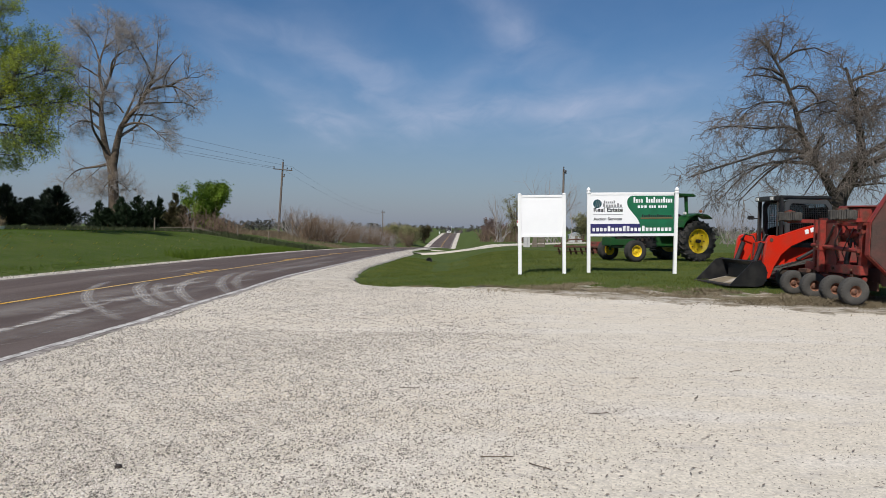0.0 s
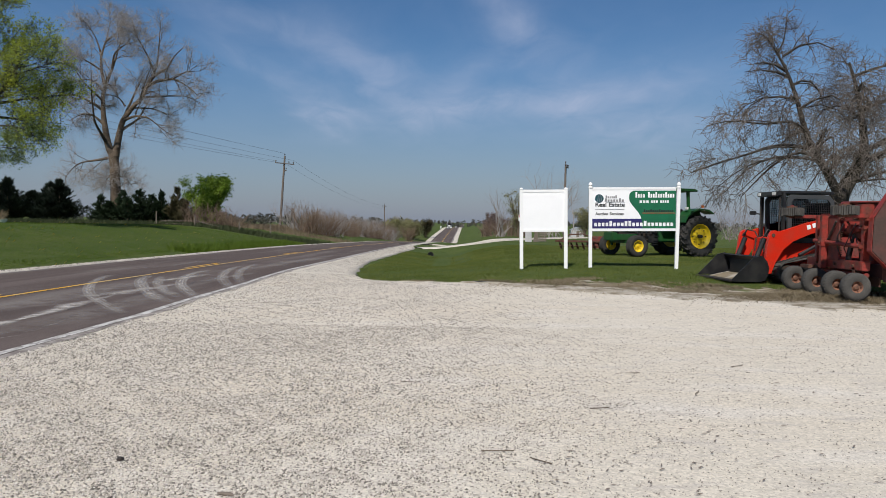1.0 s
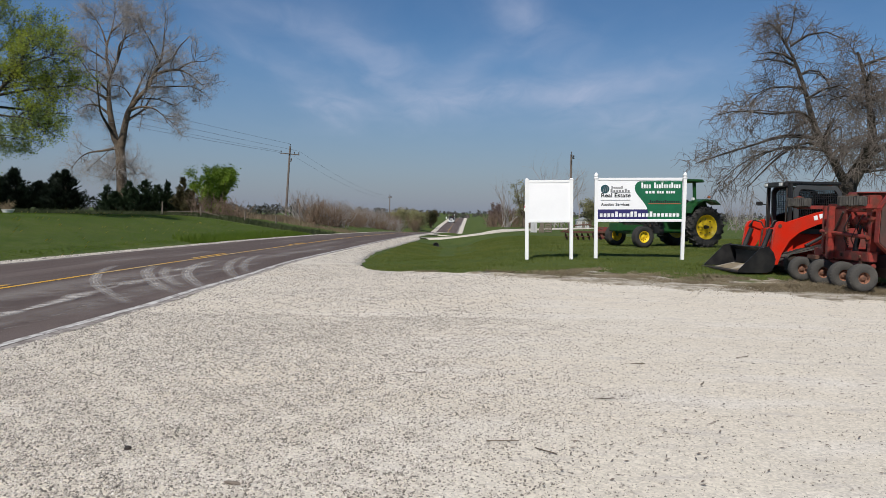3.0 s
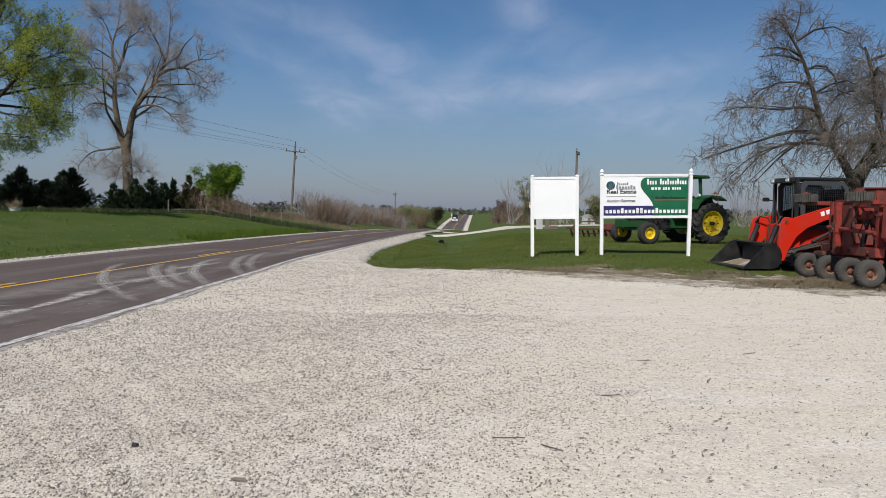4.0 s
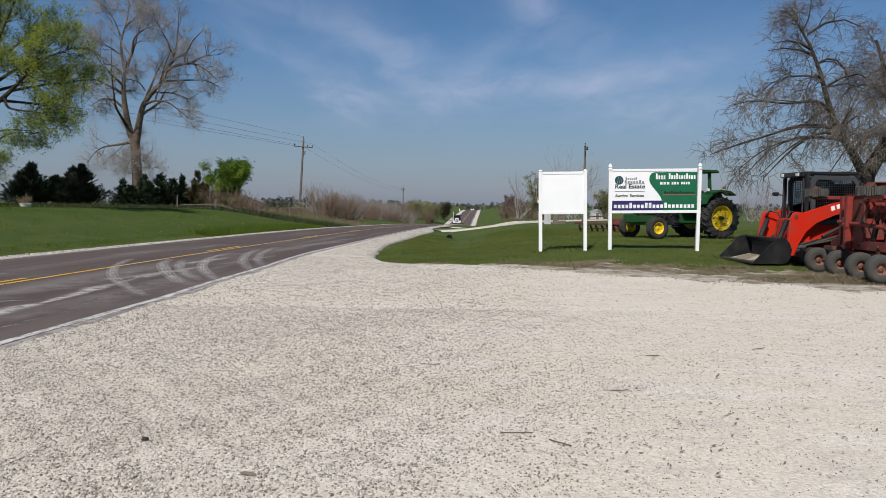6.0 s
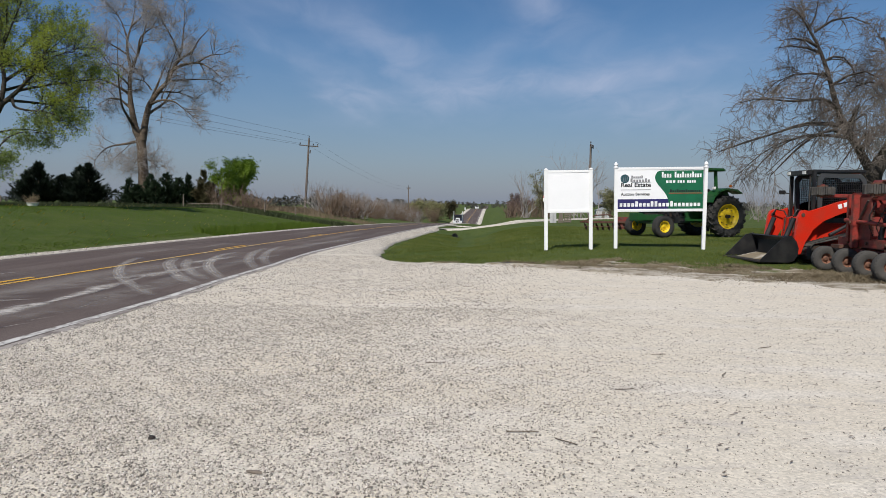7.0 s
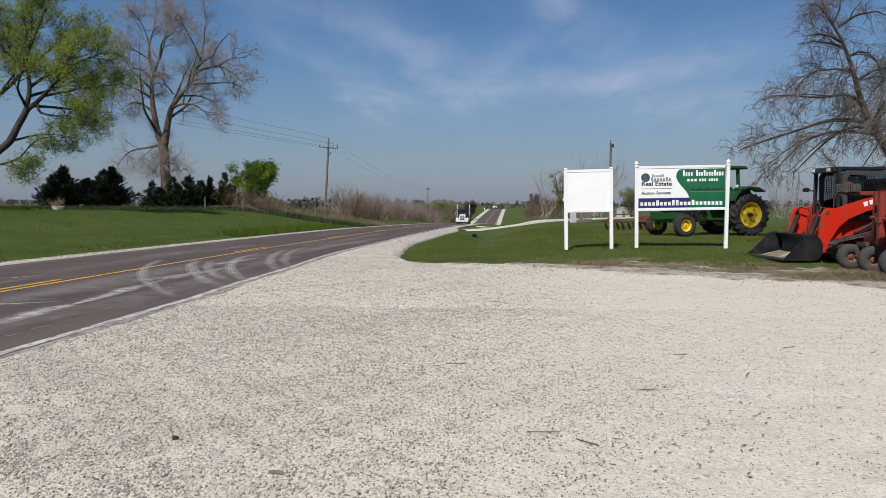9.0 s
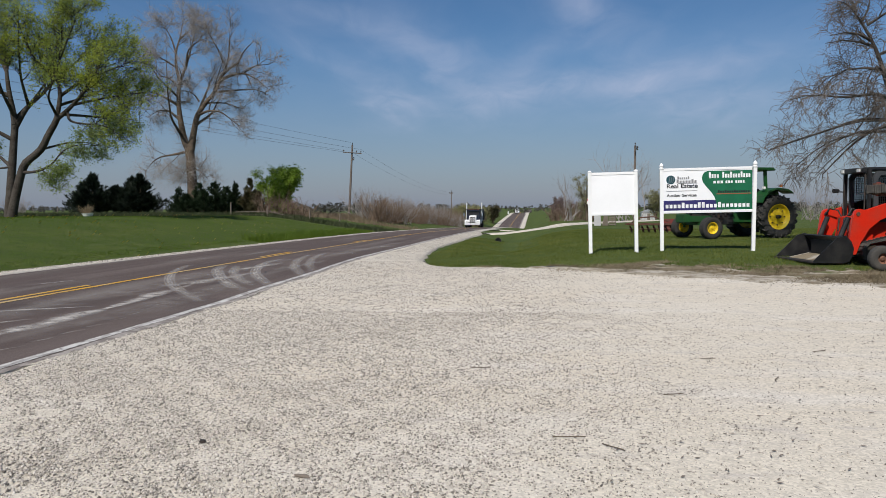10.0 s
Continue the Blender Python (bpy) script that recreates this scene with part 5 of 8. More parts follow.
def leafy_tree(m):
    """Broad maple with several trunks, in first yellow-green leaf."""
    tr = thing("tree", m, "broad maple with several trunks in yellow-green spring leaf", "tree")
    t = Tree(31, droop=0.06, spread=0.85, wiggle=0.16)
    t.limb([(-0.75, 0.2, -0.4), (-0.6, 0.2, 0.8), (-0.4, 0.2, 2.65), (-0.1, 0.2, 5.0), (0.08, 0.2, 6.6)], 0.33, 0.22, 0, 12)
    t.limb([(-0.2, -0.3, -0.4), (0.1, -0.3, 1.0), (0.58, -0.3, 2.6), (1.05, -0.4, 3.7), (2.26, -0.5, 4.4), (3.06, -0.5, 5.8), (3.55, -0.5, 6.6)], 0.33, 0.20, 0, 12)
    ls = [t.limb(q, a, b, 0, 8) for q, a, b in (
        ([(0.05, 0.2, 6.3), (-0.36, 0.2, 8.6), (-0.6, 0.3, 10.6), (-0.4, 0.3, 13.2)], 0.24, 0.03),
        ([(0.05, 0.2, 6.1), (0.89, 0.4, 7.6), (2.0, 0.6, 8.5), (2.6, 0.7, 9.4), (2.9, 0.8, 12.6)], 0.19, 0.03),
        ([(3.5, -0.5, 6.5), (3.78, -0.4, 8.0), (3.55, -0.3, 9.6), (3.9, -0.2, 11.6), (4.0, -0.2, 13.6)], 0.18, 0.03),
        ([(3.5, -0.5, 6.5), (4.2, -0.5, 6.95), (5.36, -0.7, 7.9), (6.6, -0.9, 9.4), (7.3, -1.0, 10.6)], 0.17, 0.03),
        ([(3.9, -0.5, 6.8), (5.5, 0.3, 6.75), (7.0, 0.7, 6.6), (8.6, 0.8, 6.5)], 0.11, 0.02),
        ([(4.3, -0.5, 6.9), (5.1, -1.6, 6.2), (6.3, -2.0, 5.95), (7.6, -2.2, 5.9), (8.6, -2.3, 5.5)], 0.11, 0.02),
        ([(4.7, -0.6, 7.4), (6.0, 0.8, 8.0), (7.4, 1.4, 8.3), (8.6, 1.6, 8.5)], 0.11, 0.02),
        ([(3.7, -0.4, 8.0), (5.0, 1.0, 9.6), (6.2, 1.6, 10.8), (6.8, 1.8, 11.8)], 0.12, 0.02),
        ([(3.6, -0.4, 7.4), (4.4, 2.0, 8.4), (5.8, 3.2, 9.4), (6.6, 3.6, 10.4)], 0.11, 0.02),
        ([(3.5, -0.5, 6.8), (4.2, -2.4, 7.6), (5.4, -3.6, 8.4), (6.2, -4.0, 9.6)], 0.11, 0.02),
        ([(3.6, -0.4, 9.0), (2.8, -1.8, 10.4), (2.6, -2.8, 12.4)], 0.11, 0.02),
        ([(2.6, 0.7, 9.2), (4.2, 1.8, 11.2), (5.2, 2.2, 13.0)], 0.10, 0.02),
        ([(3.7, -0.3, 10.4), (5.0, -1.0, 12.0), (5.8, -1.2, 13.4)], 0.09, 0.02),
        ([(5.4, -0.7, 8.0), (6.8, -2.0, 8.2), (8.2, -2.6, 8.8)], 0.10, 0.02),
        ([(0.0, 0.2, 6.8), (0.4, -1.6, 8.4), (0.9, -2.8, 10.2), (1.0, -3.4, 12.6)], 0.14, 0.02),
        ([(0.0, 0.2, 6.6), (0.2, 2.2, 8.4), (0.8, 3.6, 10.6), (1.0, 4.0, 13.0)], 0.14, 0.02),
        ([(0.9, 0.4, 7.6), (1.4, -1.0, 9.2), (1.8, -1.6, 11.4), (2.0, -1.8, 13.4)], 0.12, 0.02),
        ([(-0.3, 0.2, 8.2), (-2.0, -1.0, 9.2), (-4.0, -1.6, 10.4)], 0.15, 0.02),
        ([(-0.1, 0.2, 5.2), (-1.8, -0.8, 6.4), (-3.8, -1.2, 7.6), (-5.4, -1.2, 8.4)], 0.15, 0.02),
        ([(-0.4, 0.2, 3.4), (-1.8, 0.9, 4.3), (-3.6, 1.2, 5.1), (-5.2, 1.2, 5.3)], 0.14, 0.02),
        ([(-0.5, 0.3, 9.8), (-1.6, 0.8, 11.4), (-2.2, 1.0, 13.2)], 0.12, 0.02),
        ([(2.0, 0.6, 8.4), (1.2, 1.8, 9.8), (0.8, 2.4, 11.4)], 0.09, 0.02),
        ([(6.4, -0.9, 9.2), (7.8, -0.4, 9.8), (8.6, -0.2, 10.2)], 0.07, 0.015))]
    low = [t.limb(q, a, b, 0, 6) for q, a, b in (
        ([(0.8, -0.35, 3.0), (2.2, -0.9, 3.0), (3.7, -1.4, 3.4), (4.6, -1.7, 4.3), (6.0, -2.0, 4.7), (7.6, -2.1, 4.5)], 0.11, 0.015),
        ([(2.3, -0.5, 4.5), (4.0, 0.4, 5.1), (5.5, 0.8, 4.95), (6.6, 1.0, 4.6)], 0.09, 0.015),
        ([(2.8, -1.1, 3.1), (3.5, -1.5, 2.6), (4.4, -1.7, 2.6)], 0.05, 0.012),
        ([(-0.4, 0.1, 3.4), (-1.4, -0.6, 3.2), (-2.8, -0.8, 2.6), (-4.0, -0.9, 2.2)], 0.08, 0.015))]
    t.spread = 0.85
    a = t.sprout(ls, 1, 11, 1.9, 0.28, 0.42, droop=0.0, segs=6, up=0.4, rmin=0.02)
    b = t.sprout(a, 2, 7, 1.2, 0.12, 0.5, droop=-0.05, segs=5, rmin=0.013, up=0.35)
    c = t.sprout(b, 3, 4, 0.65, 0.12, 0.5, droop=-0.08, segs=3, rmin=0.008, up=0.3)
    la = t.sprout(low, 1, 13, 1.5, 0.3, 0.42, droop=0.12, segs=6, up=0.2) + t.sprout(ls[4:6], 1, 9, 1.5, 0.3, 0.42, droop=0.25, segs=6, up=-0.2)
    lb = t.sprout(la, 2, 8, 0.8, 0.15, 0.5, droop=0.14, segs=4, rmin=0.012, up=0.1)
    # shade from the crown is part of this dark trunk colour
    t.wood("trunk", (0,), M_BARKD, tr, "rough grey-brown trunks")
    t.wood("crown", (1, 2, 3), M_BARKD, tr)
    tips = np.concatenate([p[1:] for p, *_ in c])
    leaves("foliage", tips, 0.10, 3, 0.10, M_LEAF, tr, 4, flat=0.35)
    tips = np.concatenate([p[1:] for p, *_ in lb])
    leaves("foliage", tips, 0.11, 5, 0.13, M_LEAFLOW, tr, 5, flat=0.5)
    return tr


def round_tree(name, m, label, h, w, material, n, seed, size, trunk=0.12, per=6):
    """A smaller tree or big shrub in leaf."""
    tr = thing(name, m, label, "tree")
    t = Tree(seed, droop=0.05, spread=0.7)
    ls = []
    for k in range(7):
        ang = k * 2.4 + t.r.uniform(-0.4, 0.4)
        rr = w * 0.5 * t.r.uniform(0.3, 0.8)
        ls.append(t.limb([(0, 0, -0.2), (0.15 * rr * math.cos(ang), 0.15 * rr * math.sin(ang), h * 0.25), (0.7 * rr * math.cos(ang), 0.7 * rr * math.sin(ang), h * 0.6), (rr * math.cos(ang), rr * math.sin(ang), h * t.r.uniform(0.75, 0.98))], trunk, 0.02, 0, 6))
    a = t.sprout(ls, 1, 8, w * 0.28, 0.15, 0.4, segs=4)
    b = t.sprout(a, 2, 4, w * 0.13, 0.2, 0.5, segs=3, rmin=0.008)
    t.wood("trunk", (0, 1), M_BARK, tr)
    t.wood("crown", (2,), M_TWIG, tr)
    tips = np.concatenate([p[1:] for p, *_ in b])
    tips = tips[np.random.default_rng(seed).permutation(len(tips))[:n]]
    leaves("foliage", tips, size, per, size * 1.2, material, tr, seed)
    return tr


def cedar(m, label, h, w, material, seed, n=2600, stems=1):
    """Dense evergreen built of sprays that point up and outwards, with a ragged edge."""
    tr = thing("cedar", m, label, "evergreen")
    r = np.random.default_rng(seed)
    part("trunk", cyl(bmesh.new(), (0, 0, -0.2), (0, 0, h * 0.9), 0.09, 0.02, 7), M_BARK, tr)
    # several leaders, each a ragged cone of sprays
    tops = [(0.0, 0.0, h, w * 0.8)] * 2 + [(w * 0.24 * math.cos(k * 2.1 + seed), w * 0.24 * math.sin(k * 2.1 + seed), h * r.uniform(0.45, 0.72), w * r.uniform(0.5, 0.65)) for k in range(stems + 2)]
    nb = max(90, n // 11)
    pick = r.integers(0, len(tops), nb)
    tx, ty, th, tw = np.array(tops)[pick].T
    u = r.random(nb) ** 0.85
    ang = r.uniform(0, 6.28, nb)
    reach = tw * 0.5 * (1 - u) ** 1.0 * r.uniform(0.6, 1.25, nb) + 0.06
    q = np.tile(np.linspace(0.15, 1.0, 16), nb) ** 0.8
    rep = lambda a: np.repeat(a, 16)
    z = rep(th * (0.02 + 0.93 * u)) + rep(reach) * q * 0.62
    c = np.stack([rep(tx * (1 - 0.4 * u)) + rep(reach * np.cos(ang)) * q, rep(ty * (1 - 0.4 * u)) + rep(reach * np.sin(ang)) * q, z], -1) + r.normal(0, 0.032 * h ** 0.5, (nb * 16, 3))
    c[:, 2] = c[:, 2].clip(0.02, h * 1.02)
    n = len(c)
    d = np.stack([rep(np.cos(ang)), rep(np.sin(ang)), rep(0.5 + 1.2 * u ** 2)], -1) + r.normal(0, 0.22, (n, 3))
    d /= np.linalg.norm(d, axis=1)[:, None]
    v, f = [], []
    s = (0.085 * h ** 0.5) * r.uniform(0.7, 1.5, (n, 1)) * (1.0 + 0.7 * (q > 0.9))[:, None]
    for k in range(3):
        e = np.cross(d, r.normal(0, 1, (n, 3)))
        e /= np.linalg.norm(e, axis=1)[:, None]
        dd = d + e * 0.3 * (k - 1)
        v.append(np.stack([c - dd * s * 0.3, c + e * s * 0.12 + dd * s * 0.15, c + dd * s, c - e * s * 0.12 + dd * s * 0.15], 1))
    v = np.concatenate(v).reshape(-1, 3)
    raw("foliage", v, np.arange(len(v)).reshape(-1, 4), material, tr)
    return tr


def brush(m, label, h, w, material, seed, stems=26, twigs=7, category="shrub", group=""):
    """Leafless shrub: stems that fan from the ground and split."""
    tr = thing("shrub", m, label, category, group)
    t = Tree(seed, droop=-0.05, spread=0.55, wiggle=0.16)
    made = []
    for _ in range(stems):
        p0 = np.array([t.r.normal(0, w * 0.16), t.r.normal(0, w * 0.16), -0.1])
        d = np.array([t.r.normal(0, 0.42), t.r.normal(0, 0.42), 1.0])
        made.append(t.shoot(p0, d, h * t.r.uniform(0.55, 1.05), 0.022 * h ** 0.5, 2, segs=5))
    b = t.sprout(made, 3, twigs, h * 0.34, 0.25, 0.6, segs=4, rmin=0.008)
    t.sprout(b[::2], 4, 1, h * 0.18, 0.3, 0.7, segs=3, rmin=0.007)
    t.wood("twigwork", (2, 3, 4), material, tr)
    return tr


tall_bare_tree(at_ground(-34.0, 74))
weeping_bare_tree(at_ground(13.4, 26))
leafy_tree(at_ground(-34.2, 46.5))


# dark cedars behind the lawn
ra = random.Random(8)
for x, y, h, w, sd in ((-46.6, 74, 3.5, 3.6, 1), (-44.9, 73, 4.3, 4.4, 2), (-43.0, 74, 3.1, 4.4, 3), (-41.4, 74.5, 4.0, 4.0, 4), (-39.9, 73.5, 4.2, 4.2, 12)):
    cedar(at_ground(x, y, ra.uniform(0, 360)), "dense dark green cedar at the back of the lawn", h * 1.05, w * 1.25, M_CEDAR, sd, 5200)
for x, y, h, w, sd in ((-34.9, 72, 2.6, 2.4, 5), (-32.5, 71.5, 2.9, 2.6, 13), (-30.9, 71.5, 3.1, 2.8, 6), (-29.9, 72, 2.7, 2.4, 7), (-29.1, 72.5, 3.0, 1.8, 8), (-31.6, 70.5, 2.3, 2.8, 9), (-33.6, 71, 2.0, 2.4, 14)):
    cedar(at_ground(x, y, ra.uniform(0, 360)), "young green cedar in the fence row", h * 1.12, w * 1.3, M_CEDARY, sd, 2200)
cedar(at_ground(-27.5, 72.5, 40), "browning cedar in the fence row", 3.7, 2.8, M_CEDAR2, 10, 2200)
cedar(at_ground(-26.4, 71.5, 10), "browning cedar in the fence row", 2.5, 2.8, M_CEDAR2, 11, 1500)
round_tree("tree", at_ground(-27.0, 80, 0, -1.7), "small round tree in bright green leaf", 7.4, 5.4, M_LEAF2, 9000, 41, 0.20, per=26)
brush(at_ground(-25.2, 71), "brown leafless thicket in the fence row", 2.6, 3.4, M_BRUSH, 51, 40, 8)
brush(at_ground(-23.4, 73), "brown leafless thicket in the fence row", 2.2, 3.0, M_BRUSH, 52, 40, 8)
brush(at_ground(-22.0, 73), "brown leafless thicket in the fence row", 1.8, 2.6, M_BRUSH, 53, 36, 8)
brush(at_ground(-57.0, 78), "grey leafless shrub past the lawn", 2.3, 3.4, M_TWIG, 54, 40, 8)

# bare shrubs on the bank
kinds = [brush(at_ground(-19.0, 90), "grey-brown leafless shrub on the road bank", 3.9, 3.6, M_BRUSH, 61, 34, 9, group="bank shrubs"),
         brush(at_ground(-20.6, 92), "grey-brown leafless shrub on the road bank", 4.4, 4.2, M_TWIG, 62, 38, 9, group="bank shrubs"),
         brush(at_ground(-18.2, 97), "grey-brown leafless shrub on the road bank", 3.2, 3.6, M_BRUSH, 63, 40, 9, group="bank shrubs")]
kinds[0].matrix_world, kinds[1].matrix_world = at_ground(-18.6, 92), at_ground(-20.3, 94)
for k in range(46):
    y = 96 + 88 * (k / 46) ** 1.1
    x = float(road_edge(y)) - 7 - ra.uniform(6.0, 11.5)
    s = ra.uniform(0.65, 1.0)
    copy_thing(kinds[k % 3], at_ground(x, y, ra.uniform(0, 360)) @ Matrix.Scale(s, 4))
for k in range(26):
    y = 185 + 110 * ra.random()
    x = float(road_edge(y)) - 7 - ra.uniform(5.0, 26)
    copy_thing(kinds[k % 3], at_ground(x, y, ra.uniform(0, 360)) @ Matrix.Scale(ra.uniform(0.9, 1.4), 4))

# weeds and dry stalks
y = 66 + rng.uniform(0, 22, 30000)
x = -12 - 50 * rng.uniform(0, 1, 30000)
ok = (y > 66.5 + 2.5 * wave(x, 0, 0.3, 1) + np.interp(x, [-60, -30, -26.5, -23, -12], [2, 1, 4, 13, 16]))
dim = ok & (x < -28.5 + 0.8 * wave(x, y, 0.9, 2))
ok = ok & ~dim
tagged(blades("weeds", x[ok], y[ok], rng.uniform(0.15, 0.6, ok.sum()), 0.02, M_BRUSHB, 7, 0.35), "tall dry weeds along the fence row", "weeds", kind="stuff")
tagged(blades("weeds", x[dim], y[dim], rng.uniform(0.15, 0.55, dim.sum()), 0.02, M_WEED, 17, 0.25), "dark rough weeds under the cedars", "weeds", kind="stuff")
y = 74 + rng.uniform(0, 1, 26000) ** 0.8 * 90
x = road_edge(y) - 7 - rng.uniform(9.0, 14.0, 26000) - np.interp(y, [74, 90], [3, 0])
tagged(blades("weeds", x, y, rng.uniform(0.15, 0.6, 26000), 0.025, M_BRUSHB, 8, 0.35), "dry straw-coloured weeds on the road bank", "weeds", kind="stuff")
y = 66 + rng.uniform(0, 1, 22000) ** 0.9 * 6
x = -60 + 48 * rng.uniform(0, 1, 22000)
tagged(blades("weeds", x, y, rng.uniform(0.1, 0.45, 22000), 0.03, M_WEED, 9, 0.3), "rough green weeds behind the lawn", "weeds", kind="stuff")


# far woods: ragged rows of crowns, their haze held in the grey leaf colour
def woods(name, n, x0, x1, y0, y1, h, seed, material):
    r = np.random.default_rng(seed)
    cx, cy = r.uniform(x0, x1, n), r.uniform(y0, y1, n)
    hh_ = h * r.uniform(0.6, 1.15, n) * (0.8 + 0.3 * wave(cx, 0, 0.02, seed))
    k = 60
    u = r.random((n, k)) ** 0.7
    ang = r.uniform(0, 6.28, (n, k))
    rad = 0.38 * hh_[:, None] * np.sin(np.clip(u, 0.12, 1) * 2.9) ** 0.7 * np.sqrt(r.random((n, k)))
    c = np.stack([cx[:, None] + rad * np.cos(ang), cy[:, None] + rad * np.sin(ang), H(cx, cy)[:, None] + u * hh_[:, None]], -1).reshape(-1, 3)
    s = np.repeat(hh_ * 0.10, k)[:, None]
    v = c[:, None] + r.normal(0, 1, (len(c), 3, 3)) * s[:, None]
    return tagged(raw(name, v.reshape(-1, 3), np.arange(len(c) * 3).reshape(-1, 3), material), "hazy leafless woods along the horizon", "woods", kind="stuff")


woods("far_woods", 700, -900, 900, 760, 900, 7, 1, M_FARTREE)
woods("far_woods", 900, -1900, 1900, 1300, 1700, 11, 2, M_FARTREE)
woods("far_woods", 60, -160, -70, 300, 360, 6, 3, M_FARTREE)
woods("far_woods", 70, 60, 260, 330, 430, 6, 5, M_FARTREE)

# trees down the road
for x, y, h, w, mt, sd, nm in ((-12.6, 232, 5.2, 7, M_BUD, 71, "tree in thin olive-green bud by the road"), (-15.8, 240, 5.0, 7, M_BUD, 72, "tree in thin olive-green bud by the road"), (-9.5, 255, 5.8, 5, M_CEDAR2, 73, "dark green tree by the road"),
                               (-19.5, 232, 4.4, 6, M_BUD, 74, "tree in thin olive-green bud by the road")):
    round_tree("tree", at_ground(x, y), nm, h, w, mt, 900, sd, 0.36, 0.2)
round_tree("tree", at_ground(9.3, 190), "small tree in dull pink-brown bloom", 5.6, 5.0, M_REDBUD, 420, 81, 0.3, 0.15)
round_tree("tree", at_ground(11.6, 196), "small tree in dull pink-brown bloom", 5.0, 6.0, M_REDBUD, 400, 82, 0.3, 0.15)
cedar(at_ground(9.6, 205), "reddish conifer top behind the brush", 7.0, 2.6, M_CEDAR2, 83, 900)
round_tree("tree", at_ground(8.2, 92), "small tree in sparse olive leaf by the yard", 6.0, 3.6, M_BUD, 900, 84, 0.13, 0.10)
brush(at_ground(6.2, 93), "thin grey bare sapling by the yard", 6.0, 1.6, M_TWIG, 85, 12, 7, "sapling")
for x, y, s in ((6.6, 99, 0.9), (8.4, 104, 1.0), (5.4, 112, 0.9), (10.5, 108, 1.0)):
    copy_thing(kinds[2], at_ground(x, y, ra.uniform(0, 360)) @ Matrix.Scale(s, 4))
brush(at_ground(13.0, 92), "tall bare tree behind the signs", 9.0, 4.0, M_TWIG, 86, 14, 8, "tree")
round_tree("tree", at_ground(23.0, 128), "small round green tree far across the field", 5.0, 4.2, M_BUD, 900, 87, 0.2, 0.12)
for x, y, h, w, sd in ((44, 118, 5.0, 4.5, 91), (49, 124, 5.6, 4.5, 92), (56, 130, 4.6, 5, 93)):
    brush(at_ground(x, y), "grey leafless tree across the field", h, w, M_TWIG, sd, 18, 8, "tree")

# ---- power line ----


def utility_pole(m, h, arms, label):
    p = thing("utility_pole", m, label, "utility pole")
    part("pole", cyl(bmesh.new(), (0, 0, -0.3), (0, 0, h), 0.17, 0.11, 10), M_POLE, p)
    for z, half, turn in arms:
        rot = Matrix.Rotation(radians(turn), 4, "Z")
        part("crossarm", box(bmesh.new(), -half, half, -0.2, -0.08, z - 0.06, z + 0.06, 0.01, rot), M_POLE, p)
        for sx in (-0.92, 0.92, 0.45):
            bm = bmesh.new()
            lathe(bm, [(0, 0), (0.03, 0), (0.03, 0.10), (0.08, 0.12), (0.06, 0.18), (0.09, 0.2), (0.05, 0.28), (0, 0.3)], 8, rot @ Matrix.Translation((half * sx, -0.14, z + 0.05)))
            part("insulator", bm, M_IRON, p)
    bm = lathe(bmesh.new(), [(0, 0), (0.03, 0), (0.03, 0.14), (0.08, 0.16), (0.05, 0.3), (0, 0.32)], 8, Matrix.Translation((0, 0, h)))
    part("insulator", bm, M_IRON, p)
    return p


P1, P2, P3 = (-22.0, 95.0), (-18.9, 200.0), (12.9, 85.0)
utility_pole(pose(P1[0] - 0.6, P1[1], float(H(*P1)), 0, 3.4), 9.5, ((8.5, 1.25, 25), (7.6, 0.7, 115)), "weathered wooden utility pole with two crossarms")
utility_pole(at_ground(*P2), 9.2, ((8.6, 0.5, 0),), "wooden utility pole on the road bank")
utility_pole(at_ground(*P3), 8.6, ((8.2, 0.8, 70),), "wooden utility pole behind the yard")


def wire(p, q, sag, r=0.011):
    s = np.linspace(0, 1, 30)[:, None]
    pts = np.asarray(p) * (1 - s) + np.asarray(q) * s
    pts[:, 2] -= 4 * sag * (s * (1 - s))[:, 0]
    v, f = tubes([(pts, np.full(30, r), 4)])
    tagged(raw("power_line", v, f, M_WIRE), "thin dark overhead power line", "cable", "power lines")


z1 = float(H(*P1))
for dx, dz, near_dz in ((-1.1, 8.8, 9.2), (0.0, 9.8, 10.4), (1.1, 8.9, 9.4), (0.1, 8.45, 8.2)):
    wire((P1[0] + dx, P1[1], z1 + dz), (-40 + dx, -6, 0.8 + near_dz), 0.5)
z2 = float(H(*P2))
for dx, dz, dz2 in ((1.1, 8.9, 8.9), (0.1, 8.45, 8.2)):
    wire((P1[0] + dx, P1[1], z1 + dz), (P2[0] + 0.4 * dx, P2[1], z2 + dz2), 1.2, 0.010)

# ---- wheels ----


def axis_y(x, y, z):
    """Lathe frame whose axis is y and whose outer face looks to -y."""
    return Matrix.Translation((x, y, z)) @ Matrix.Rotation(radians(90), 4, "X")


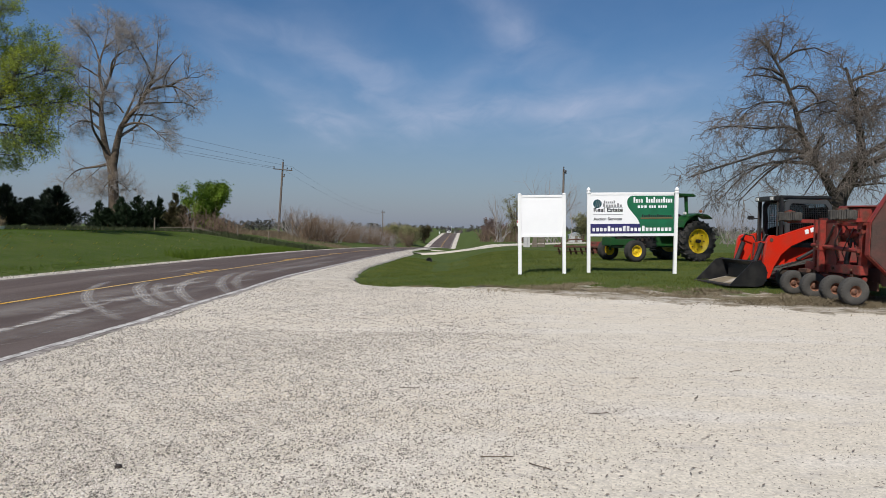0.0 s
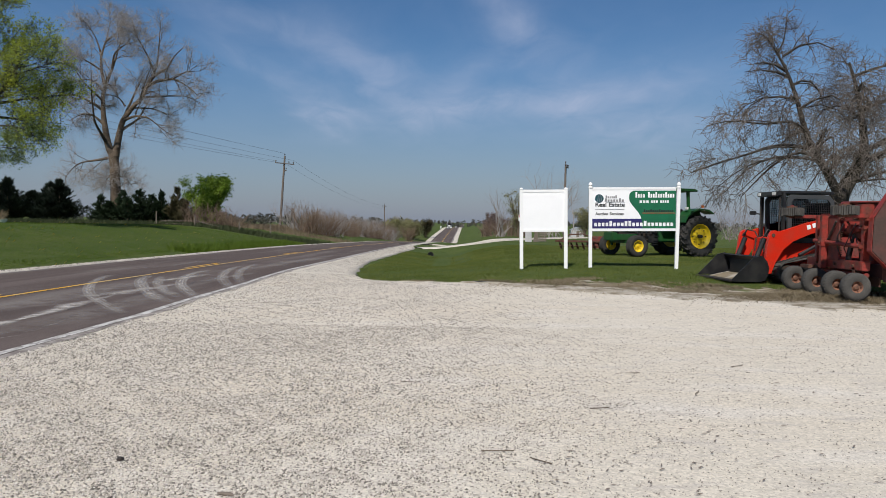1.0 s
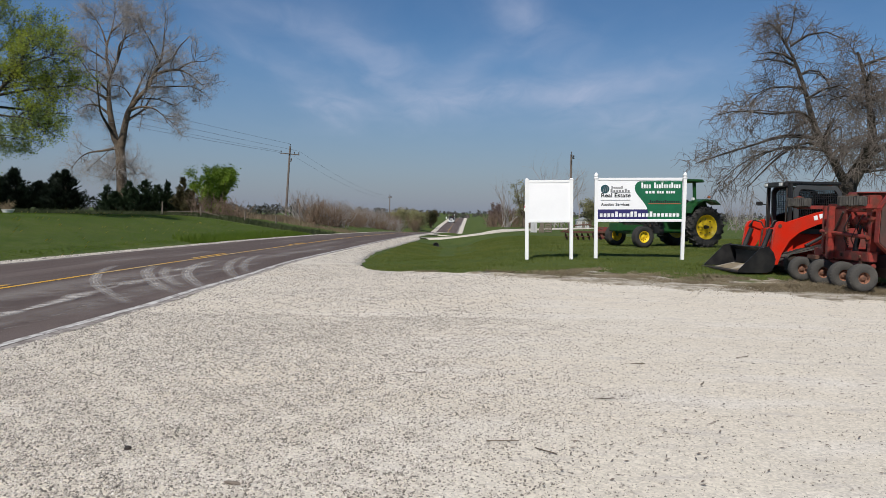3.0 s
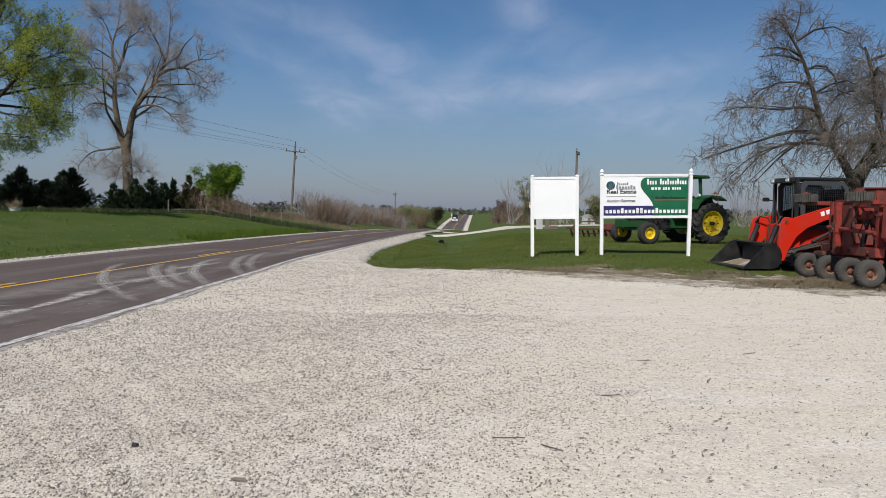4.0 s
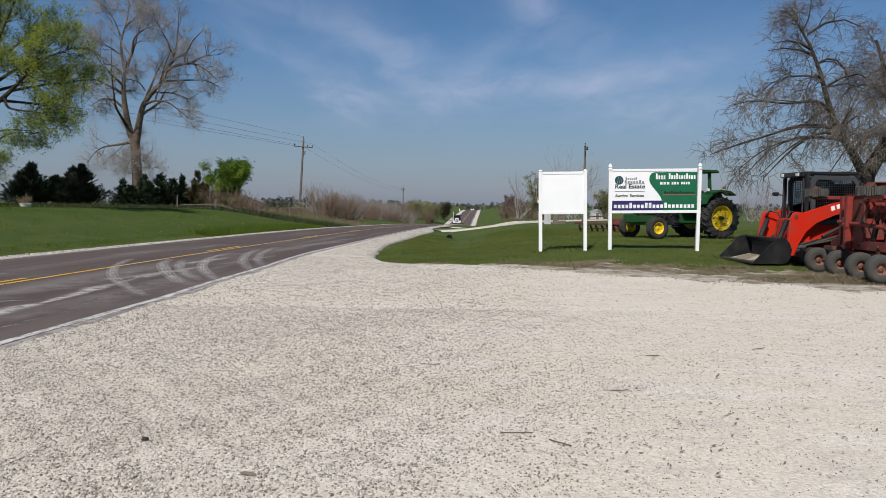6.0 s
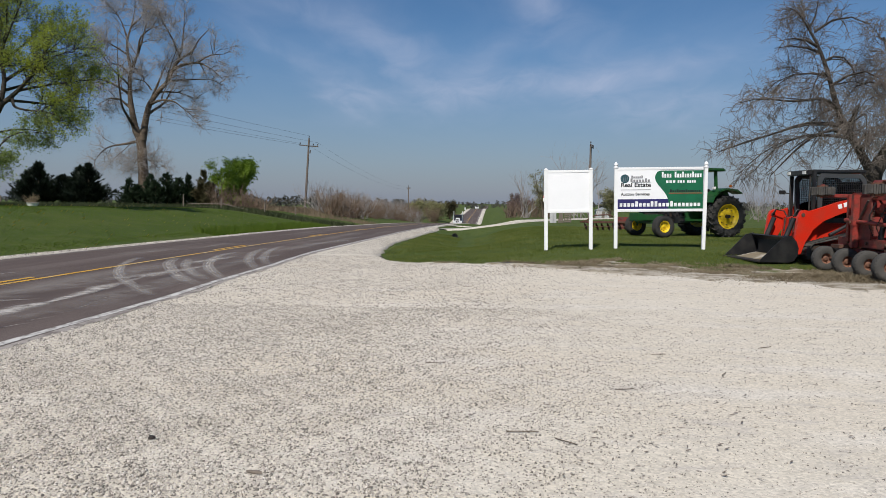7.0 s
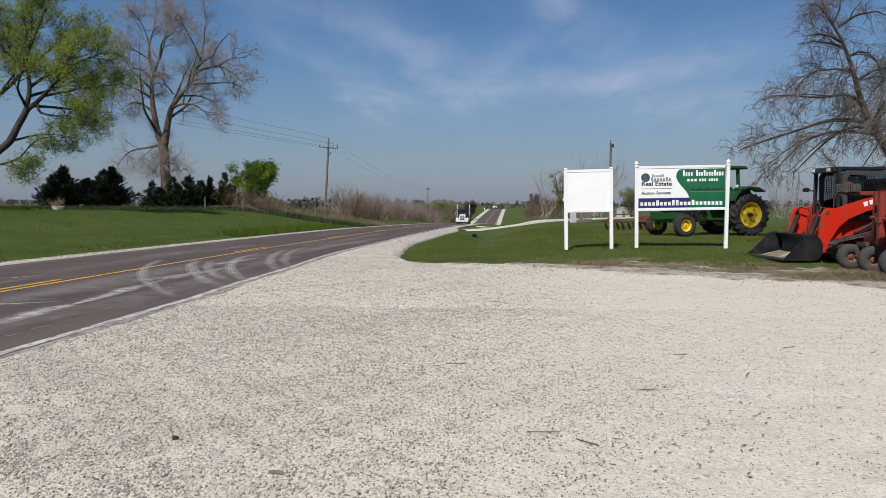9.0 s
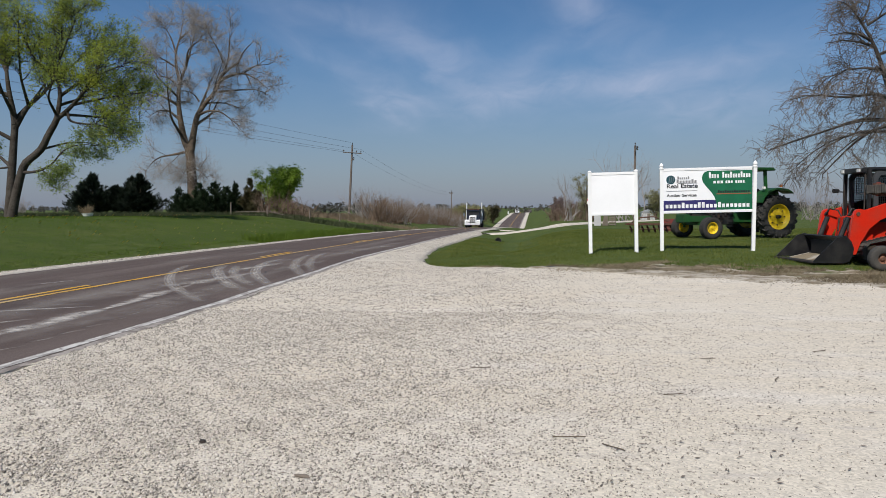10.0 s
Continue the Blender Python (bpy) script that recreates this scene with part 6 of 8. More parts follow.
def ag_wheel(parent, x, y, z, r, w, rim_r, lugs, side, name="wheel", rim_mat=None, tyre_mat=None, hub=0.0):
    """Tractor wheel: tyre with bars or ribs, dished rim with bolts. side -1: outer face looks to -y."""
    wh = new(name)
    wh.parent, wh.matrix_basis = parent, pose(x, y, z)
    h = w / 2
    m = axis_y(0, 0, 0)
    bm = bmesh.new()
    lathe(bm, [(rim_r, -h * 0.75), (rim_r + 0.02, -h * 0.9), (r * 0.80, -h), (r * 0.93, -h * 0.92), (r * 0.97, -h * 0.7), (r * 0.975, 0), (r * 0.97, h * 0.7), (r * 0.93, h * 0.92), (r * 0.80, h), (rim_r + 0.02, h * 0.9), (rim_r, h * 0.75)], 40, m)
    if lugs:
        for k in range(lugs):
            for s in (-1, 1):
                a0 = 2 * math.pi * (k + (0.5 if s > 0 else 0)) / lugs
                rot = Matrix.Rotation(a0, 4, "Y")
                sk = Matrix.Rotation(radians(38) * s, 4, "Z")
                box(bm, -0.028, 0.028, -h * 0.62, h * 0.62, -0.03, 0.035, 0.008, rot @ Matrix.Translation((0, s * h * 0.45, r * 0.975)) @ sk, 1)
                box(bm, -0.03, 0.03, -0.012, 0.012, -0.09, 0.02, 0.0, rot @ Matrix.Translation((0.13 * s * (1 if s > 0 else -1), s * h * 0.97, r * 0.93)))
    else:
        for q in (-0.75, -0.25, 0.25, 0.75):
            lathe(bm, [(r * 0.965, h * (q - 0.16)), (r, h * (q - 0.13)), (r, h * (q + 0.13)), (r * 0.965, h * (q + 0.16))], 40, m)
    part("tyre", bm, tyre_mat or M_TYRE, wh, "black rubber tyre", True)
    bm = bmesh.new()
    f = 1
    lathe(bm, [(rim_r + 0.012, h * 0.86), (rim_r - 0.01, h * 0.86), (rim_r - 0.03, h * 0.6), (rim_r * 0.86, h * 0.42), (rim_r * 0.80, h * 0.28), (rim_r * 0.50, h * 0.22), (rim_r * 0.42, h * 0.34), (rim_r * 0.2, h * 0.36), (0, h * 0.36)], 36, m)
    lathe(bm, [(rim_r + 0.012, -h * 0.86), (rim_r - 0.01, -h * 0.86), (rim_r - 0.03, -h * 0.5), (rim_r * 0.8, -h * 0.3), (0, -h * 0.3)], 36, m)
    part("rim", bm, rim_mat or M_TYELLOW, wh, "", True)
    for k in range(8):
        a0 = 2 * math.pi * k / 8
        c = (math.cos(a0) * rim_r * 0.66, -h * 0.27, math.sin(a0) * rim_r * 0.66)
        part("bolt", cyl(bmesh.new(), c, (c[0], c[1] - 0.05, c[2]), rim_r * 0.045, seg=6), M_IRON, wh)
    part("hub", cyl(bmesh.new(), (0, -h * 0.3, 0), (0, -h * 0.55 - hub, 0), rim_r * 0.17, rim_r * 0.13, 12), M_IRON if lugs else (rim_mat or M_TYELLOW), wh)
    if side > 0:
        wh.matrix_basis = pose(x, y, z, 0, 0, 180)
    return wh


# ---- green tractor ----


def build_tractor(m):
    t = thing("tractor", m, "green farm tractor with yellow wheels and a canopy parked on grass", "tractor")
    bm = bmesh.new()
    prism(bm, [(-1.98, 1.02), (-2.0, 1.5), (-1.94, 1.60), (-1.2, 1.68), (0.05, 1.72), (0.05, 1.0), (-0.6, 1.0)], -0.30, 0.30, bevel=0.05)
    part("hood", bm, M_TGREEN, t, "green engine hood")
    part("grille", box(bmesh.new(), -2.03, -1.97, -0.22, 0.22, 1.05, 1.48, 0.015), M_BLACK, t)
    for k in range(5):
        part("grille_slat", box(bmesh.new(), -2.045, -2.025, -0.21, 0.21, 1.09 + 0.08 * k, 1.11 + 0.08 * k), M_TGREEN, t)
    for y in (-0.2, 0.2):
        part("headlight", cyl(bmesh.new(), (-1.99, y, 1.53), (-2.02, y, 1.53), 0.06, seg=14), M_LAMPW, t)
    # side panel stripe and vents
    part("stripe", box(bmesh.new(), -1.85, -0.1, -0.316, -0.31, 1.50, 1.56), M_TYELLOW, t, "yellow stripe")
    bm = bmesh.new()
    box(bm, -1.75, 0.1, -0.2, 0.2, 0.62, 1.05, 0.04)
    box(bm, -1.0, -0.1, -0.27, 0.27, 0.75, 1.05, 0.03)
    part("engine", bm, M_IRON, t, "dark engine block")
    bm = bmesh.new()
    bm.free()
    for x in (-0.95, -0.75, -0.55, -0.35):
        part("injector", cyl(bmesh.new(), (x, -0.3, 0.86), (x, -0.3, 1.02), 0.045, seg=10), M_BLACK, t)
    part("filter", cyl(bmesh.new(), (-0.2, -0.33, 0.7), (-0.2, -0.33, 0.95), 0.07, seg=12), M_BLACK, t)
    part("battery_box", box(bmesh.new(), -0.55, -0.1, -0.46, -0.22, 0.52, 0.80, 0.02), M_BLACK, t)
    part("fuel_line", cyl(bmesh.new(), (-1.2, -0.31, 0.95), (-0.2, -0.31, 1.0), 0.012, seg=6), M_IRON, t)
    bm = bmesh.new()
    box(bm, -1.95, -0.9, -0.30, -0.20, 0.62, 0.86, 0.02)
    box(bm, -1.95, -0.9, 0.20, 0.30, 0.62, 0.86, 0.02)
    box(bm, -2.1, -1.85, -0.32, 0.32, 0.60, 0.92, 0.03)
    part("frame", bm, M_TGREEN, t, "green front frame")
    bm = bmesh.new()
    box(bm, -0.05, 1.75, -0.24, 0.24, 0.55, 1.12, 0.06)
    cyl(bm, (1.4, -0.62, 0.9), (1.4, 0.62, 0.9), 0.16, seg=16)
    part("transmission", bm, M_TGREEN, t, "green transmission housing")
    bm = bmesh.new()
    box(bm, -1.48, -1.32, -0.85, 0.85, 0.50, 0.62, 0.02)
    for s in (-1, 1):
        cyl(bm, (-1.4, s * 0.80, 0.40), (-1.4, s * 0.80, 0.70), 0.05, seg=10)
    part("front_axle", bm, M_TGREEN, t)
    part("drag_link", cyl(bmesh.new(), (-0.3, -0.34, 0.66), (-1.3, -0.52, 0.60), 0.02, seg=8), M_IRON, t)
    part("exhaust_stack", cyl(bmesh.new(), (-0.9, 0.0, 1.65), (-0.9, 0.0, 2.45), 0.045, seg=12), M_BLACK, t)
    part("dash", box(bmesh.new(), 0.05, 0.28, -0.24, 0.24, 1.1, 1.78, 0.04), M_TGREEN, t)
    bm = bmesh.new()
    bmesh.ops.create_circle(bm, segments=20, radius=0.2, matrix=Matrix.Translation((0.46, 0, 1.86)) @ Matrix.Rotation(radians(-30), 4, "Y"))
    bm.free()
    ang = [2 * math.pi * k / 20 for k in range(21)]
    v, f = tubes([([(0.46 + 0.1 * math.cos(a0), 0.2 * math.sin(a0), 1.84 + 0.17 * math.cos(a0)) for a0 in ang], [0.014] * 21, 6)])
    raw("steering_wheel", v, f, M_BLACK, t)
    bm = bmesh.new()
    box(bm, 0.75, 1.2, -0.25, 0.25, 1.32, 1.44, 0.05)
    box(bm, 1.12, 1.24, -0.25, 0.25, 1.42, 1.88, 0.05)
    part("seat", bm, M_BLACK, t, "black seat")
    part("platform", box(bmesh.new(), 0.1, 1.15, -0.52, 0.52, 1.05, 1.10, 0.01), M_BLACK, t)
    for s in (-1, 1):
        bm = bmesh.new()
        prof = [(0.62, 1.35), (0.72, 1.60), (0.95, 1.80), (1.3, 1.90), (1.75, 1.86), (2.0, 1.72), (2.0, 1.68), (1.72, 1.80), (1.3, 1.84), (0.98, 1.74), (0.77, 1.56), (0.66, 1.33)]
        prism(bm, prof, s * 0.52, s * 1.12, bevel=0.0)
        prism(bm, [(0.62, 1.1), (0.66, 1.4), (0.95, 1.78), (1.3, 1.88), (1.75, 1.84), (1.9, 1.5), (1.6, 1.1)], s * 0.50, s * 0.53)
        part("fender", bm, M_TGREEN, t, "green rear fender")
        part("roll_post", box(bmesh.new(), 1.25, 1.36, s * 0.50 - 0.05, s * 0.50 + 0.05, 1.1, 2.60, 0.01, Matrix.Translation((1.3, 0, 1.1)) @ Matrix.Rotation(radians(-4), 4, "Y") @ Matrix.Translation((-1.3, 0, -1.1))), M_TGREEN, t, "green roll-bar post")
        bm = cyl(bmesh.new(), (1.55, s * 0.98, 1.93), (1.55, s * 0.98, 2.02), 0.06, seg=12)
        part("warning_light", bm, M_LAMPO, t, "amber warning light")
        part("fender_lamp", box(bmesh.new(), 0.82, 0.9, s * 0.9 - 0.07, s * 0.9 + 0.07, 1.84, 1.95, 0.015), M_LAMPW, t)
    bm = bmesh.new()
    box(bm, -0.25, 1.55, -0.72, 0.72, 2.56, 2.64, 0.035)
    box(bm, -0.21, 1.51, -0.68, 0.68, 2.62, 2.68, 0.03)
    part("canopy", bm, M_TGREEN, t, "flat green canopy roof")
    # hitch
    bm = bmesh.new()
    for s in (-1, 1):
        box(bm, 1.7, 2.3, s * 0.35 - 0.03, s * 0.35 + 0.03, 0.5, 0.58, 0.01)
        cyl(bm, (1.95, s * 0.35, 0.55), (1.8, s * 0.3, 1.15), 0.025, seg=8)
    box(bm, 1.5, 2.2, -0.06, 0.06, 0.38, 0.44, 0.01)
    part("hitch", bm, M_IRON, t)
    for s in (-1, 1):
        ag_wheel(t, 1.4, s * 0.92, 0.81, 0.81, 0.40, 0.47, 20, s, "rear_wheel", hub=0.12)
        ag_wheel(t, -1.4, s * 0.95, 0.415, 0.415, 0.27, 0.21, 0, s, "front_wheel")
    bm = bmesh.new()
    for k in range(5):
        box(bm, -0.35 + 0.02 * k, -0.15 + 0.02 * k, -0.50, -0.30, 0.45 + 0.16 * k, 0.48 + 0.16 * k)
    part("step", bm, M_BLACK, t)
    return t


tractor = build_tractor(pose(7.98, 29.2, 0.275, 0, 0, 20))

# ---- compact track loader ----


def build_loader(m):
    t = thing("track_loader", m, "orange-red compact track loader with a black cab and black bucket", "loader")
    # bucket
    b = new("bucket")
    b.parent = t
    b["label"] = "black steel bucket with dirt inside"
    W = 0.92
    bm = bmesh.new()
    prof = [(-2.38, 0.0), (-1.72, 0.0), (-1.58, 0.05), (-1.50, 0.18), (-1.49, 0.34), (-1.56, 0.48), (-1.68, 0.60)]
    inn = [(-1.70, 0.575), (-1.59, 0.465), (-1.525, 0.335), (-1.535, 0.19), (-1.605, 0.08), (-1.73, 0.035), (-2.38, 0.025)]
    prism(bm, prof + inn, -W, W)
    part("shell", bm, M_BLACK, b)
    for s in (-1, 1):
        part("side_plate", prism(bmesh.new(), [(-2.40, 0.0), (-2.37, 0.06), (-1.86, 0.57), (-1.66, 0.62), (-1.53, 0.48), (-1.47, 0.32), (-1.50, 0.15), (-1.57, 0.03), (-1.70, -0.01)], s * W - 0.012, s * W + 0.012), M_BLACK, b)
    part("cutting_edge", box(bmesh.new(), -2.44, -2.28, -W, W, -0.005, 0.03, 0.004), M_IRON, b)
    bm = bmesh.new()
    prism(bm, [(-2.2, 0.03), (-1.9, 0.10), (-1.7, 0.14), (-1.58, 0.12), (-1.62, 0.06), (-1.75, 0.035)], -W + 0.15, W - 0.25)
    part("dirt", bm, M_STRAW, b, "dry dirt left in the bucket")
    # chassis
    bm = bmesh.new()
    box(bm, -1.05, 1.15, -0.46, 0.46, 0.28, 0.95, 0.05)
    box(bm, -1.15, -0.75, -0.42, 0.42, 0.35, 0.72, 0.04)
    part("chassis", bm, M_KORANGE, t, "orange-red chassis")
    bm = bmesh.new()
    prism(bm, [(0.44, 0.75), (0.44, 1.46), (0.9, 1.50), (1.35, 1.38), (1.45, 1.2), (1.45, 0.45), (1.2, 0.4)], -0.62, 0.62, bevel=0.04)
    part("engine_cover", bm, M_LOADGREY, t, "charcoal engine cover")
    # tracks
    for s in (-1, 1):
        y0, y1 = s * 0.50, s * 0.92
        lo, hi = min(y0, y1), max(y0, y1)
        tr = new("track")
        tr.parent = t
        outer = []
        for cx, cz, r, a0, a1 in ((-1.02, 0.24, 0.24, -90, -235), (0.60, 0.58, 0.22, 110, 20), (0.98, 0.22, 0.22, 15, -90)):
            for k in range(9):
                a = radians(a0 + (a1 - a0) * k / 8)
                outer.append((cx + r * math.cos(a), cz + r * math.sin(a)))
        inner = []
        cxm, czm = -0.05, 0.30
        for x, z in outer:
            d = math.hypot(x - cxm, z - czm)
            inner.append((x - (x - cxm) / d * 0.06, z - (z - czm) / d * 0.06))
        bm = bmesh.new()
        n = len(outer)
        vo = [[bm.verts.new((x, y, z)) for x, z in outer] for y in (lo, hi)]
        vi = [[bm.verts.new((x, y, z)) for x, z in inner] for y in (lo, hi)]
        for i in range(n):
            j = (i + 1) % n
            bm.faces.new((vo[0][i], vo[0][j], vo[1][j], vo[1][i]))
            bm.faces.new((vi[0][i], vi[1][i], vi[1][j], vi[0][j]))
            for q in (0, 1):
                bm.faces.new((vo[q][i], vi[q][i], vi[q][j], vo[q][j]))
        part("belt", bm, M_TYREOLD, tr, "dusty rubber track")
        # tread bars along the belt
        pts = np.array(outer + outer[:1])
        sl = np.r_[0, np.cumsum(np.hypot(*np.diff(pts, axis=0).T))]
        bm = bmesh.new()
        for q in np.arange(0, sl[-1], 0.105):
            i = min(np.searchsorted(sl, q, "right") - 1, n - 1)
            f = (q - sl[i]) / (sl[i + 1] - sl[i] + 1e-9)
            x, z = pts[i] * (1 - f) + pts[i + 1] * f
            d = pts[i + 1] - pts[i]
            a = math.atan2(d[1], d[0])
            box(bm, -0.024, 0.024, lo + 0.01, hi - 0.01, -0.012, 0.022, 0.0, Matrix.Translation((x, 0, z)) @ Matrix.Rotation(-a, 4, "Y"))
        part("tread", bm, M_TYREOLD, tr)
        for x, z, r in ((-1.02, 0.24, 0.17), (0.98, 0.22, 0.15), (0.60, 0.58, 0.15), (-0.6, 0.16, 0.10), (-0.3, 0.16, 0.10), (0.0, 0.16, 0.10), (0.3, 0.16, 0.10), (0.62, 0.16, 0.10)):
            part("roller", cyl(bmesh.new(), (x, lo + 0.05, z), (x, hi - 0.03, z), r, seg=18), M_IRON, tr)
        bm = bmesh.new()
        prism(bm, [(-1.0, 0.22), (-0.9, 0.34), (0.4, 0.48), (0.95, 0.3), (0.95, 0.2)], lo + 0.10, hi - 0.10)
        part("track_frame", bm, M_BLACK, tr)
        # lift arm
        arm = prism(bmesh.new(), [(-1.52, 0.18), (-1.40, 1.06), (-1.35, 1.18), (-1.26, 1.22), (-1.10, 1.18), (-0.40, 1.42), (0.9, 1.72), (1.15, 1.66), (1.20, 1.50), (1.0, 1.42), (-0.35, 1.16), (-0.80, 0.97), (-1.05, 0.76), (-1.24, 0.44), (-1.32, 0.16)], s * 0.70 - 0.055, s * 0.70 + 0.055, bevel=0.012)
        part("lift_arm", arm, M_KORANGE, t, "orange-red lift arm")
        bm = bmesh.new()
        for k in range(6):
            x = -0.40 + 0.135 * k
            mm = Matrix.Translation((x, s * 0.757, 1.255 + 0.043 * k)) @ Matrix.Rotation(radians(-15), 4, "Y")
            box(bm, -0.048, 0.048, -0.003, 0.003, 0, 0.105, 0, mm)
        part("letter_bar", bm, M_SWHITE, t, "white letter bars")
        part("arm_pin", cyl(bmesh.new(), (-1.30, s * 0.62, 1.10), (-1.30, s * 0.77, 1.10), 0.045, seg=12), M_RUST, t)
        part("rear_link", prism(bmesh.new(), [(0.85, 0.7), (0.98, 0.68), (1.12, 1.55), (0.98, 1.58)], s * 0.60 - 0.03, s * 0.60 + 0.03), M_KORANGE, t)
        bm = bmesh.new()
        cyl(bm, (-0.55, s * 0.60, 0.62), (0.3, s * 0.60, 1.08), 0.045, seg=12)
        cyl(bm, (0.3, s * 0.60, 1.08), (0.8, s * 0.60, 1.36), 0.025, seg=10)
        part("lift_cylinder", bm, M_BLACK, t)
        bm = bmesh.new()
        cyl(bm, (-1.36, s * 0.46, 1.02), (-1.54, s * 0.46, 0.55), 0.06, seg=12)
        cyl(bm, (-1.52, s * 0.46, 0.55), (-1.60, s * 0.46, 0.28), 0.025, seg=10)
        part("tilt_cylinder", bm, M_BLACK, t)
    bm = bmesh.new()
    box(bm, -1.62, -1.50, -0.72, 0.72, 0.14, 0.48, 0.015)
    box(bm, -1.52, -1.42, -0.66, 0.66, 0.28, 0.36, 0.01)
    part("coupler", bm, M_BLACK, t)
    part("front_guard", prism(bmesh.new(), [(-1.12, 0.42), (-1.06, 1.02), (-0.86, 1.06), (-0.84, 0.42)], -0.58, 0.58, bevel=0.01), M_KORANGE, t, "orange-red front panel between the arms")
    for k in range(5):
        part("guard_bar", cyl(bmesh.new(), (-1.13, -0.44 + 0.22 * k, 0.46), (-1.08, -0.44 + 0.22 * k, 1.0), 0.02, seg=8), M_IRON, t)
    # hoses
    for k in range(10):
        s = -1 if k % 2 else 1
        pts = [(-1.35 - 0.03 * (k // 4), s * 0.52, 1.06), (-1.30, s * 0.50, 1.22), (-1.10, s * 0.47, 1.18), (-1.0, s * 0.42, 0.95), (-1.02, s * 0.40 + 0.03 * k, 0.70)]
        v, f = tubes([(np.array(pts), [0.019] * 5, 6)])
        raw("hose", v, f, M_BLACK, t)
    # cab
    cab = new("cab")
    cab.parent = t
    cab["label"] = "black cab with mesh side windows"
    c0, c1, hw, zb, zt = -0.92, 0.36, 0.50, 0.92, 2.12
    for s in (-1, 1):
        y = s * hw
        bm = bmesh.new()
        box(bm, c0 - 0.04, c0 + 0.04, y - 0.04, y + 0.04, zb - 0.3, zt, 0.012, Matrix.Translation((0, 0, 0)))
        part("front_pillar", bm, M_BLACK, cab)
        # side panel as a frame with rounded corners and a grille inside
        out = [(c0 + 0.12, zb), (c0 + 0.08, zt - 0.16), (c0 + 0.16, zt - 0.03), (c1 - 0.12, zt - 0.04), (c1, zt - 0.18), (c1 + 0.06, zb)]
        inn = [(c0 + 0.22, zb + 0.12), (c0 + 0.19, zt - 0.22), (c0 + 0.25, zt - 0.13), (c1 - 0.17, zt - 0.14), (c1 - 0.09, zt - 0.24), (c1 - 0.05, zb + 0.12)]
        bm = bmesh.new()
        for yy in (y - 0.025, y + 0.025):
            a_ = [bm.verts.new((x, yy, z)) for x, z in out]
            b_ = [bm.verts.new((x, yy, z)) for x, z in inn]
            for i in range(6):
                j = (i + 1) % 6
                bm.faces.new((a_[i], a_[j], b_[j], b_[i]))
            if yy < y:
                pa, pb = a_, b_
            else:
                for i in range(6):
                    j = (i + 1) % 6
                    bm.faces.new((pa[i], pa[j], a_[j], a_[i]))
                    bm.faces.new((pb[i], b_[i], b_[j], pb[j]))
        part("side_frame", bm, M_LOADGREY, cab)
        bm = bmesh.new()
        for k in range(22):
            x = c0 + 0.22 + k * (c1 - c0 - 0.30) / 21
            box(bm, x - 0.004, x + 0.004, y - 0.004, y + 0.004, zb + 0.11, zt - 0.14)
        for k in range(17):
            z = zb + 0.14 + k * 0.055
            box(bm, c0 + 0.20, c1 - 0.06, y - 0.004, y + 0.004, z - 0.004, z + 0.004)
        part("side_grille", bm, M_BLACK, cab, "black wire grille")
        part("side_glass", prism(bmesh.new(), [(c0 + 0.20, zb + 0.10), (c0 + 0.17, zt - 0.20), (c0 + 0.24, zt - 0.11), (c1 - 0.16, zt - 0.12), (c1 - 0.07, zt - 0.22), (c1 - 0.03, zb + 0.10)], y - s * 0.014, y - s * 0.018), M_GLASS, cab, "tinted side window")
    bm = bmesh.new()
    box(bm, c0 - 0.06, c1 + 0.02, -hw - 0.03, hw + 0.03, zt - 0.02, zt + 0.06, 0.03)
    box(bm, c0 - 0.16, c0 + 0.02, -hw + 0.02, hw - 0.02, zt - 0.07, zt + 0.05, 0.025)
    part("roof", bm, M_BLACK, cab, "black cab roof")
    for s in (-1, 1):
        part("work_light", box(bmesh.new(), c0 - 0.18, c0 - 0.12, s * 0.34 - 0.07, s * 0.34 + 0.07, zt - 0.05, zt + 0.03, 0.01), M_LAMPW, cab)
    part("rear_panel", box(bmesh.new(), c1 - 0.02, c1 + 0.05, -hw + 0.04, hw - 0.04, zb, zt - 0.2, 0.02), M_LOADGREY, cab)
    bm = bmesh.new()
    box(bm, -0.25, 0.25, -0.24, 0.24, zb + 0.1, zb + 0.24, 0.05)
    box(bm, 0.16, 0.28, -0.24, 0.24, zb + 0.2, zb + 0.85, 0.05)
    part("seat", bm, M_BLACK, cab, "black operator seat")
    for s in (-1, 1):
        bm = cyl(bmesh.new(), (-0.45, s * 0.3, zb), (-0.48, s * 0.3, zb + 0.38), 0.018, seg=8)
        bmesh.ops.create_uvsphere(bm, u_segments=10, v_segments=8, radius=0.04, matrix=Matrix.Translation((-0.48, s * 0.3, zb + 0.40)))
        part("control_lever", bm, M_BLACK, cab)
    bm = cyl(bmesh.new(), (c0 - 0.02, hw, 1.62), (c0 - 0.16, hw + 0.12, 1.64), 0.015, seg=6)
    box(bm, c0 - 0.26, c0 - 0.08, hw + 0.09, hw + 0.15, 1.60, 1.70, 0.02)
    part("side_mirror", bm, M_BLACK, cab)
    for s in (-1, 1):
        part("grab_bar", cyl(bmesh.new(), (c0 - 0.07, s * (hw - 0.06), zb - 0.1), (c0 - 0.06, s * (hw - 0.06), zt - 0.1), 0.018, seg=8), M_IRON, cab)
    part("door_sill", box(bmesh.new(), c0 - 0.04, c0 + 0.06, -hw + 0.05, hw - 0.05, zb - 0.22, zb + 0.05, 0.015), M_BLACK, cab)
    bm = bmesh.new()
